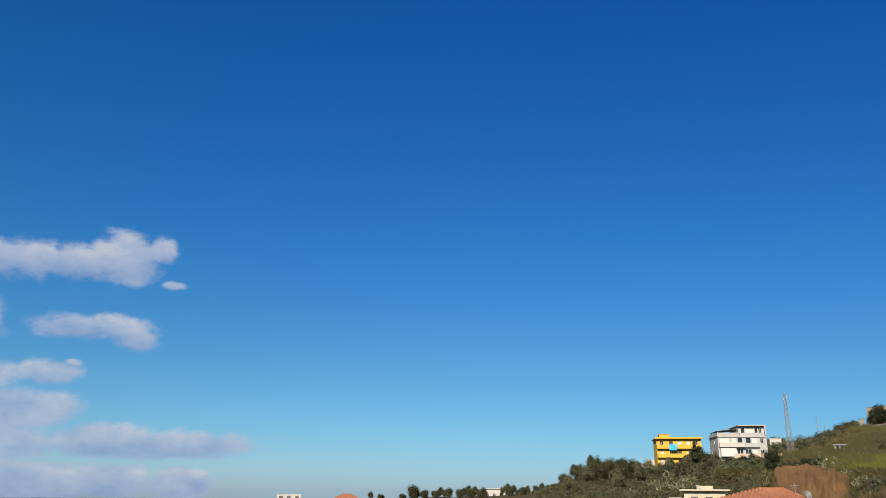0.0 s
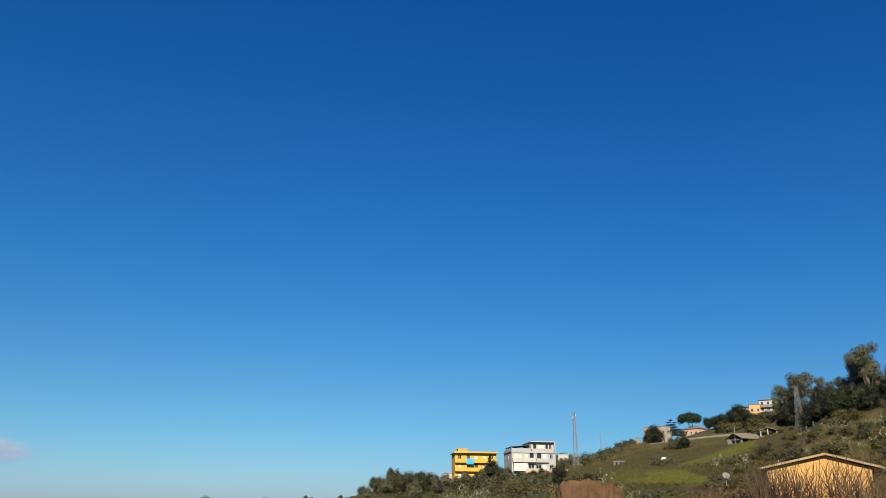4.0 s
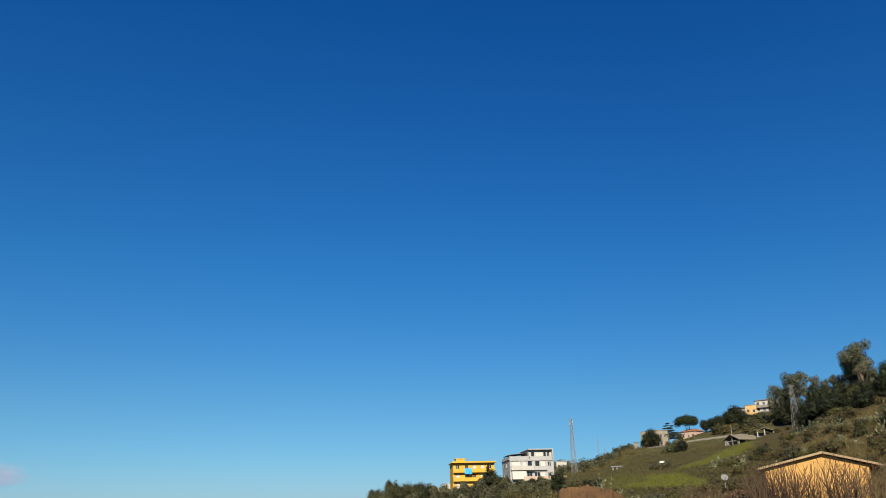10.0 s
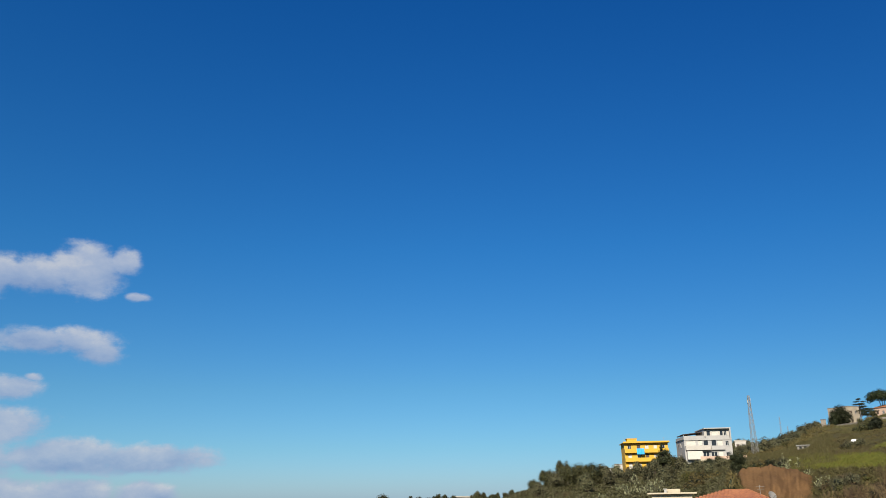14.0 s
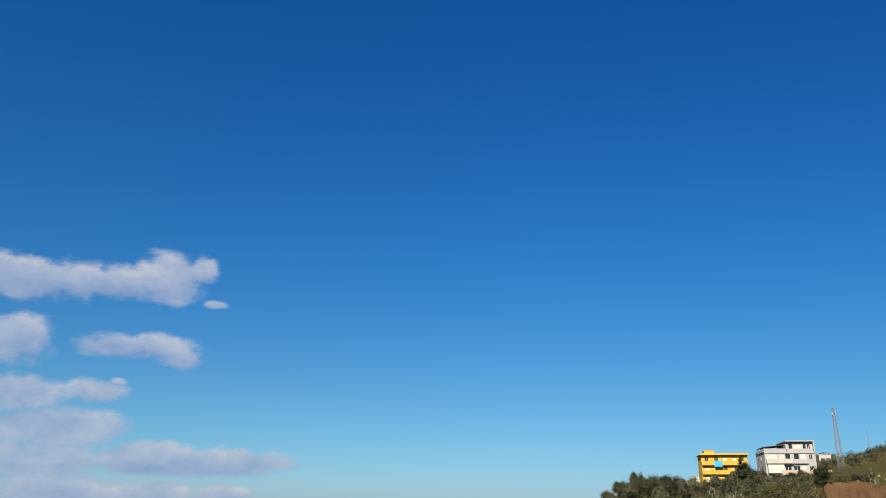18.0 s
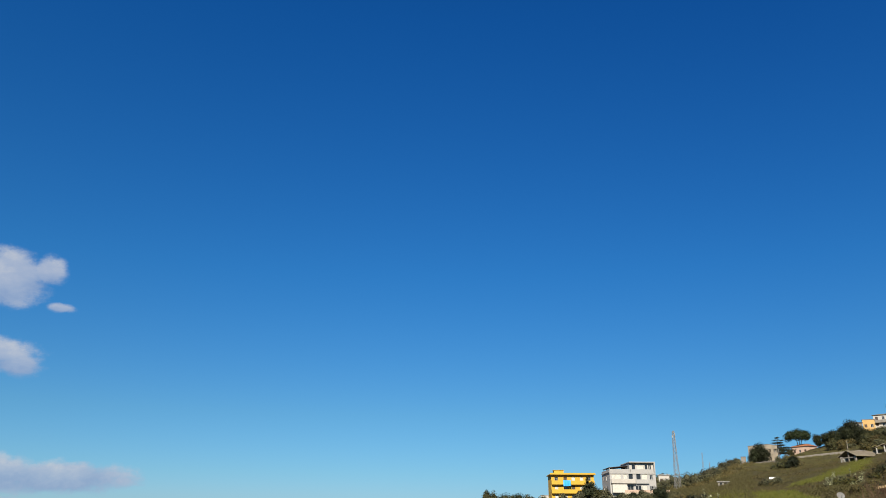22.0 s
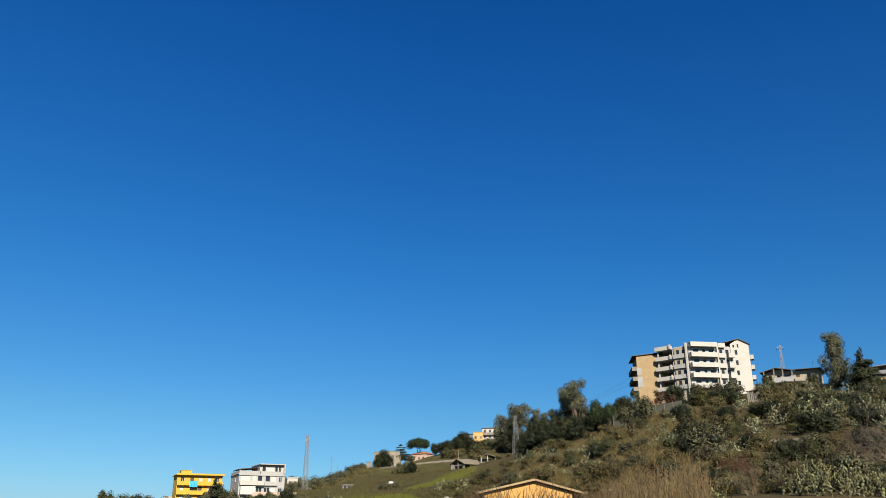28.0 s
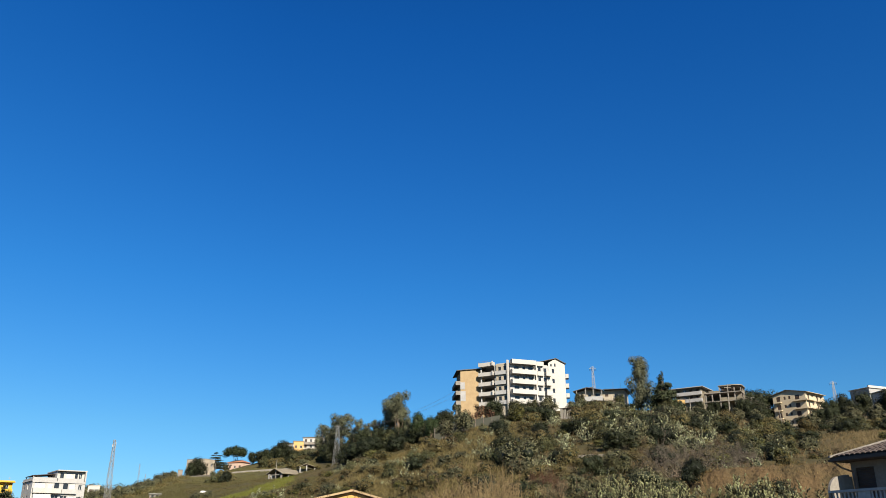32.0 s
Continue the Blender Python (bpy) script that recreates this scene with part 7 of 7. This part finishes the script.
bare_tree(61.7, 79, 6.2, 31, "leafless grey tree with many low spreading branches", out=1.5)
bare_tree(62.9, 82, 4.4, 32, "leafless grey tree beside a taller one", out=1.3)
bare_tree(60.4, 84, 4.4, 36, "leafless grey tree with spreading twigs", out=1.3)
bare_tree(52.4, 76, 3.4, 33, "half-dead tree with a leaning pale trunk", "rusty")
bare_tree(64.9, 88, 3.2, 34, "thin leafless tree above the grassy terrace")
bare_tree(46.8, 222, 4.4, 35, "leafless reddish tree below the brick block", "rusty")


# ---- cactus, shrubs and undergrowth ----
NEAR_PEAR = "prickly pear cactus with pale green flat pads"
spot = random.Random(5)
for i, (az, r, spread, high, n) in enumerate(((55.9, 61, 1.3, 3.4, 150), (57.0, 61, 1.5, 3.5, 170), (58.3, 60.5, 1.5, 3.2, 160), (59.5, 60, 1.4, 2.8, 130), (60.8, 60, 1.4, 2.4, 110), (54.9, 62, 1.1, 2.0, 46), (63.5, 61.5, 1.0, 2.9, 75), (64.6, 61.5, 0.8, 2.0, 60),
                                               (65.7, 61.5, 1.0, 3.4, 150), (67.7, 62, 0.9, 3.0, 110), (68.6, 62, 0.9, 1.9, 40), (56.4, 57, 1.3, 1.8, 70), (57.8, 56.5, 1.4, 2.0, 80), (59.3, 56.5, 1.3, 1.7, 70), (60.6, 57, 1.0, 1.6, 46), (65.4, 57.5, 1.1, 1.7, 60), (66.8, 57.5, 1.0, 1.6, 50), (50.6, 57, 0.8, 2.0, 40), (52.9, 70, 1.2, 1.6, 34), (55.6, 78, 1.4, 1.7, 40))):
    put(prickly_pear(100 + i, spread, high * 1.05, int(n * 2.1), NEAR_PEAR + " on the bank"), az, r, 1.12)

pears = [prickly_pear(140 + i, 2.3, 2.4 + 0.3 * i, 120, "clump of prickly pear with pale sunlit pads", apart=False) for i in range(4)]


def scatter(zones, seed, gap=0.6):
    """Random places on the slope: zones of from heading, to heading, from distance, to distance, count, smallest and largest size."""
    rng = random.Random(seed)
    out = []
    for a0, a1, r0, r1, n, s0, s1 in zones:
        for _ in range(n):
            az, r = rng.uniform(a0, a1), math.sqrt(rng.uniform(r0 * r0, r1 * r1))
            if not blocked(at(az, r), gap) and not meadow(az, r, on_ground(az, r).z) and not any(a < az < b and c < r < d for a, b, c, d in OPEN_GROUND):
                out.append((az, r, rng.uniform(s0, s1)))
    return out


def share(kinds, spots, group):
    for k, ob in enumerate(kinds):
        mine = spots[k::len(kinds)]
        if mine:
            copies(ob, mine, group)


share(pears, scatter([(50.5, 53.5, 165, 215, 9, .8, 1.3), (53, 61, 130, 215, 70, .9, 1.6), (54, 64, 185, 228, 26, 1.0, 1.7), (46, 54, 95, 190, 22, .6, 1.1), (60, 66, 120, 200, 22, .7, 1.2), (31.9, 33.1, 195, 225, 7, .8, 1.1), (25.4, 27.2, 110, 122, 9, .55, .8), (36, 40.5, 120, 200, 10, .7, 1.2), (31, 34.5, 120, 165, 6, .7, 1.0),
                      (35.0, 39.5, 170, 270, 15, .7, 1.2), (24.5, 27.5, 250, 370, 8, .5, .8), (14.5, 17.5, 150, 185, 4, .7, 1.0), (24, 27, 160, 200, 9, .8, 1.3), (12.5, 16, 140, 170, 6, .9, 1.3), (41, 46, 110, 190, 10, .7, 1.1), (61, 70, 78, 100, 7, .5, .8), (59.5, 68, 95, 128, 12, .6, 1.0), (60, 69, 120, 190, 14, .6, 1.0)], 41), "prickly pears on the slope")
green = [shrub("evergreen_shrub", "rounded olive-green evergreen shrub", 50 + i, 2.5, 1.9, m, 1500, 0.25) for i, m in enumerate(("leaf", "scrub", "deep", "olive", "dark"))]
share(green, scatter([(49, 61, 90, 150, 46, .7, 1.5), (61, 69, 92, 150, 22, .6, 1.2), (48.5, 53, 150, 235, 12, .7, 1.3), (53, 61, 150, 235, 46, .9, 1.7), (40, 48.5, 100, 190, 8, .5, 1.1), (50.6, 55, 62, 84, 14, .4, .75), (61, 76, 150, 235, 60, .8, 1.7), (43, 53, 62, 95, 7, .5, .9), (56, 62, 62, 75, 5, .6, .9)], 42) + [upto(2.5, 28.85, 300, 3.95), upto(2.5, 29.1, 303, 4.0), upto(2.5, 29.5, 300, 4.45), upto(2.5, 29.8, 302, 4.6), upto(2.5, 30.1, 300, 4.45), upto(2.5, 19.3, 204, 2.25), upto(2.5, 19.8, 206, 2.35), (55.6, 63.2, .8), (56.6, 63, .9), (57.6, 62.8, .95), (58.9, 62.6, .9), (60.1, 62.2, .75), upto(2.5, 22.3, 166, 2.0), upto(2.5, 22.9, 168, 2.2), upto(2.5, 23.5, 170, 2.15), upto(2.5, 24.1, 172, 2.3), upto(2.5, 21.7, 165, 1.75), (64.4, 63.5, .6), (65.6, 63.6, .75), (66.8, 63.8, .75)], "evergreen shrubs")
# darkest leaf colours only, in place of the shade inside the wood
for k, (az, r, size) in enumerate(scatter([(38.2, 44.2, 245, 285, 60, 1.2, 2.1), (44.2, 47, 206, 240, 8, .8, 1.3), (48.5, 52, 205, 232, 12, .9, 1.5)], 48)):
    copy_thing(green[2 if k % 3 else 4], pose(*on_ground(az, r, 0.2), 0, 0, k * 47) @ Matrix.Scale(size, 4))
for az, r, k in ((28.5, r_at(28.75, 2.78) - 4, .55), (28.8, r_at(28.75, 2.78) - 3.5, .5), (29.05, r_at(28.75, 2.78) - 4, .6), (28.2, r_at(28.75, 2.78) - 2, .6)):
    p = on_ground(az, r, 0.1)
    copy_thing(green[3], pose(*p, 0, 0, az * 50) @ Matrix.Scale(k, 4))
for az, r in ((21.3, 152), (21.55, 155)):
    p = on_ground(az, r, 0.2)
    copy_thing(green[1], pose(*p, 0, 0, az * 50) @ Matrix.Diagonal((0.75, 0.75, 2.5, 1)))
grey_shrubs = [shrub("olive_shrub", "loose grey-green olive shrub", 54 + i, 2.3, 1.8, m, 1400, 0.24) for i, m in enumerate(("olive", "scrub", "leaf"))]
share(grey_shrubs, scatter([(36, 46, 95, 240, 26, .5, 1.1), (25.5, 36, 98, 114, 10, .5, .9), (32.5, 36, 114, 180, 8, .5, 1.0), (27, 33, 250, 330, 5, .8, 1.3), (32, 37.2, 320, 386, 40, 1.1, 2.0), (45.5, 60, 62, 95, 10, .5, .9)], 47), "olive shrubs")
broom = [shrub("broom_bush", "yellow-green broom bush with fine upright twigs", 60 + i, 1.5, 1.2, m, 950, 0.21) for i, m in enumerate(("broom", "scrub", "scrub"))]
share(broom, scatter([(38, 47, 90, 150, 16, .5, 1.1), (38, 47, 150, 240, 18, .7, 1.3), (47, 76, 90, 150, 26, .5, 1.1), (47, 76, 150, 240, 34, .7, 1.4), (59, 70, 90, 210, 42, .6, 1.2), (35, 40, 110, 300, 30, .7, 1.5), (24, 35, 92, 116, 18, .5, 1.0), (32, 35, 116, 175, 8, .6, 1.1), (18.6, 20.8, 150, 185, 8, 1.0, 1.6), (24, 34, 300, 390, 12, .8, 1.5)], 43), "broom bushes")
dry = [shrub("dry_bush", "dry brown bush with withered leaves", 70 + i, 1.4, 1.2, m, 700, 0.2) for i, m in enumerate(("dry", "dry", "scrub"))]
hedge = shrub("dead_hedge", "reddish-brown dead hedge bush", 74, 2.2, 1.4, "rusty", 900, 0.2)
copies(hedge, [(33.2, 66, .9), (33.8, 64, 1.0), (34.4, 66, 1.05), (34.9, 63, .95), (32.7, 68, .8), (34.1, 61, .8)], "dead hedge bushes")
share(dry, scatter([(38, 47, 80, 150, 16, .6, 1.4), (38, 47, 150, 230, 14, .8, 1.5), (47, 76, 80, 150, 22, .5, 1.1), (47, 76, 150, 230, 16, .6, 1.2), (35, 40, 100, 300, 20, .7, 1.5), (23, 35, 92, 116, 18, .5, 1.0), (32, 35, 116, 175, 8, .6, 1.1), (27, 33, 290, 380, 10, .8, 1.5)], 44), "dry bushes")
thorn = [bare_shrub("bare_thorn_bush", "leafless greyish thorn bush", 80 + i, 2.2, 10, 2) for i in range(3)]
share(thorn, scatter([(42, 60, 60, 110, 14, .6, 1.0), (58, 72, 80, 130, 9, .6, 1.0), (24, 34, 88, 112, 16, .7, 1.0)], 45), "bare thorn bushes")
switch = [bare_shrub("bare_switch_shrub", "leafless brown shrub with long upright twigs", 90 + i, 4.0, 8, 1, "dark_twig", 0.05, 0.42, 0.28) for i in range(3)]
share(switch, scatter([(33.0, 35, 56, 67, 5, .6, .9), (34.8, 43.3, 50, 63, 24, .9, 1.4), (42, 47, 56, 70, 5, .6, .9), (22.6, 26, 84, 100, 8, .7, 1.0), (26, 34.5, 62, 90, 22, .6, 0.95)], 46), "bare switch shrubs")

low_growth("scrub_undergrowth", "olive-brown low scrub that covers the slope", "scrub", 1300, lambda g: (g.uniform(34, 56), math.sqrt(g.uniform(80 ** 2, 260 ** 2))), 0.45, 201, 20, 0.22)
# growth in the near-black colour, in place of shade between the clumps
low_growth("dark_undergrowth", "shade-dark low growth that fills the gaps between the cactus clumps", "deep", 1500, lambda g: (g.uniform(46, 62), math.sqrt(g.uniform(78 ** 2, 250 ** 2))), 0.55, 209, 24, 0.2)
low_growth("field_scrub", "low brownish scrub below the green field", "pasture", 2000, lambda g: off_meadow(g.uniform(23.5, 35), math.sqrt(g.uniform(95 ** 2, 150 ** 2))), 0.4, 206, 18, 0.28)
low_growth("green_undergrowth", "green low scrub between the shrubs", "leaf", 1700, lambda g: (g.uniform(34, 78), math.sqrt(g.uniform(80 ** 2, 250 ** 2))), 0.5, 202, 20, 0.22)
low_growth("dry_undergrowth", "withered brown low growth between the shrubs", "dry", 1700, lambda g: (g.uniform(34, 78), math.sqrt(g.uniform(75 ** 2, 240 ** 2))), 0.45, 203, 18, 0.2)
low_growth("valley_undergrowth", "dense green growth on the slope below the houses", "olive", 3600, lambda g: (g.uniform(6, 23), math.sqrt(g.uniform(125 ** 2, 250 ** 2))), 0.8, 204, 30, 0.34)
low_growth("valley_scrub", "dark green growth on the slope below the houses", "leaf", 2200, lambda g: (g.uniform(6, 22), math.sqrt(g.uniform(120 ** 2, 240 ** 2))), 0.9, 205, 30, 0.34)


def field(g):
    """The bright strips of new grass, low on the open slope."""
    az, r = g.uniform(24.5, 35.6), g.uniform(125, 300)
    return (az, r) if meadow(az, r, on_ground(az, r).z) == 1 else None


def pasture(g):
    return off_green(g.uniform(24, 36), g.uniform(122, 310))


tufts("green_field_grass", "bright green winter grass on the open field", "grass", 7000, field, 0.34, 6, 211, 0.6)
tufts("dull_pasture", "dull olive-brown short grass on the open slope", "pasture", 13000, pasture, 0.4, 5, 217, 0.5)
brush = shrub("skyline_brush", "olive-brown brush on the skyline of the hill", 58, 2.6, 2.0, "olive", 1100, 0.3)
copies(brush, [upto(2.6, 21.45, 331, 3.2), upto(2.6, 21.8, 333, 3.22), upto(2.6, 22.15, 330, 3.25), upto(2.6, 22.45, 332, 3.3)] + [upto(2.6, 21.3 + 0.21 * k, 352 + 8 * (k % 4), float(np.interp(21.3 + 0.21 * k, (21.2, 22.2, 23.3, 24.4, 25.4, 26.6), (3.45, 3.45, 3.25, 3.55, 4.05, 4.4))) + 0.1 * ((k * 7) % 5 - 2)) for k in range(26)], "skyline brush")
low_growth("ridge_brush", "loose brush along the skyline behind the mast", "scrub", 260, lambda g: (g.uniform(21.3, 27.6), g.uniform(290, 385)), 1.5, 208, 34, 0.5)
low_growth("field_bushes", "low olive scrub scattered over the field", "scrub", 420, lambda g: off_green(g.uniform(24.5, 34.5), g.uniform(150, 380)), 0.7, 207, 18, 0.34)
tufts("ridge_grass", "olive-green short grass below the ridge road", "pasture", 7500, lambda g: (g.uniform(25, 36), g.uniform(290, 400)), 0.5, 5, 212, 0.6)
tufts("hill_dry_grass", "tawny dry grass above the clay bank", "pasture", 4500, lambda g: (g.uniform(21, 27.5), g.uniform(160, 300)), 0.8, 6, 218, 0.5, 0.4, 0.06)
tufts("slope_grass", "olive-tan rank grass on the slope below the fence", "rank_grass", 9500, lambda g: (g.uniform(37.5, 50), math.sqrt(g.uniform(75 ** 2, 215 ** 2))), 0.7, 6, 219, 0.45, 0.45, 0.06)
tufts("terrace_grass", "dry straw-coloured grass on the terrace edge", "straw", 3600, lambda g: (g.uniform(58, 72.4), g.uniform(69.8, 77)), 0.42, 7, 213, 0.25, 0.45, 0.05)
tufts("bank_grass", "tawny dry grass hanging on the bank", "straw", 520, lambda g: (g.uniform(60.5, 72), g.uniform(63.5, 70)), 0.36, 7, 214, 0.45, 0.7, 0.05)
tufts("upper_dry_grass", "straw-coloured dry grass high on the slope", "pale_straw", 2800, lambda g: (74.2 + g.normal() * 1.7, g.uniform(112, 178)), 0.7, 6, 215, 0.6, 0.5, 0.05)
tufts("slope_dry_grass", "dry grass scattered over the slope", "straw", 2600, lambda g: (g.uniform(36, 76), math.sqrt(g.uniform(70 ** 2, 220 ** 2))), 0.6, 6, 216, 0.4, 0.5, 0.05)


def reed_bed(name, label, count, spots, seed, high, plume=True):
    """Dry giant reeds: thin stalks with a few hanging leaves and a feathery top, as one mesh."""
    rng = np.random.default_rng(seed)
    runs, lp, ln = [], [], []
    for _ in range(count):
        az, r = spots(rng)
        p = on_ground(az, r, 0.1)
        if blocked(p, 0.3):
            continue
        h = high * rng.uniform(0.55, 1.1)
        w = Vector((rng.normal() * 0.13, rng.normal() * 0.13, 1)).normalized()
        q = p + w * h * 0.55
        w2 = (w + Vector((rng.normal() * 0.15, rng.normal() * 0.15, 0))).normalized()
        e = q + w2 * h * 0.45
        runs += [(p, q, 0.022, 0.018), (q, e, 0.018, 0.006)]
        for _ in range(2):
            u = rng.uniform(0.25, 0.95)
            c = p.lerp(e, u)
            lp.append((c.x + rng.normal() * 0.12, c.y + rng.normal() * 0.12, c.z))
            ln.append((rng.normal(), rng.normal(), 0.1))
        if plume and rng.random() < 0.35:
            for _ in range(7):
                lp.append((e.x + rng.normal() * 0.05, e.y + rng.normal() * 0.05, e.z + rng.normal() * 0.15))
                ln.append((rng.normal(), rng.normal(), 0.2))
    tv, tf = tubes(runs, 3)
    v, f = leaves(rng, np.asarray(lp), np.asarray(ln), 0.34, 0.045)
    me = fast_mesh(name, np.concatenate([v, np.asarray(tv)]), np.concatenate([f, np.asarray(tf)[:, [0, 1, 2, 3]] + len(v)]), [MAT["reed"]])
    return tagged(new(name, me), label, "reeds", kind="stuff")


reed_bed("dry_reeds", "tall dry straw-coloured reeds", 680, lambda g: (g.uniform(40.5, 50), g.uniform(50, 62)), 301, 2.6)
reed_bed("tall_reeds", "very tall single dry reed stalks with plumes", 46, lambda g: (g.uniform(44, 50.5), g.uniform(46, 52)), 302, 3.9)
reed_bed("low_reeds", "reeds and rank dry grass below the house", 420, lambda g: (g.uniform(26, 36), g.uniform(70, 100)), 303, 1.8)
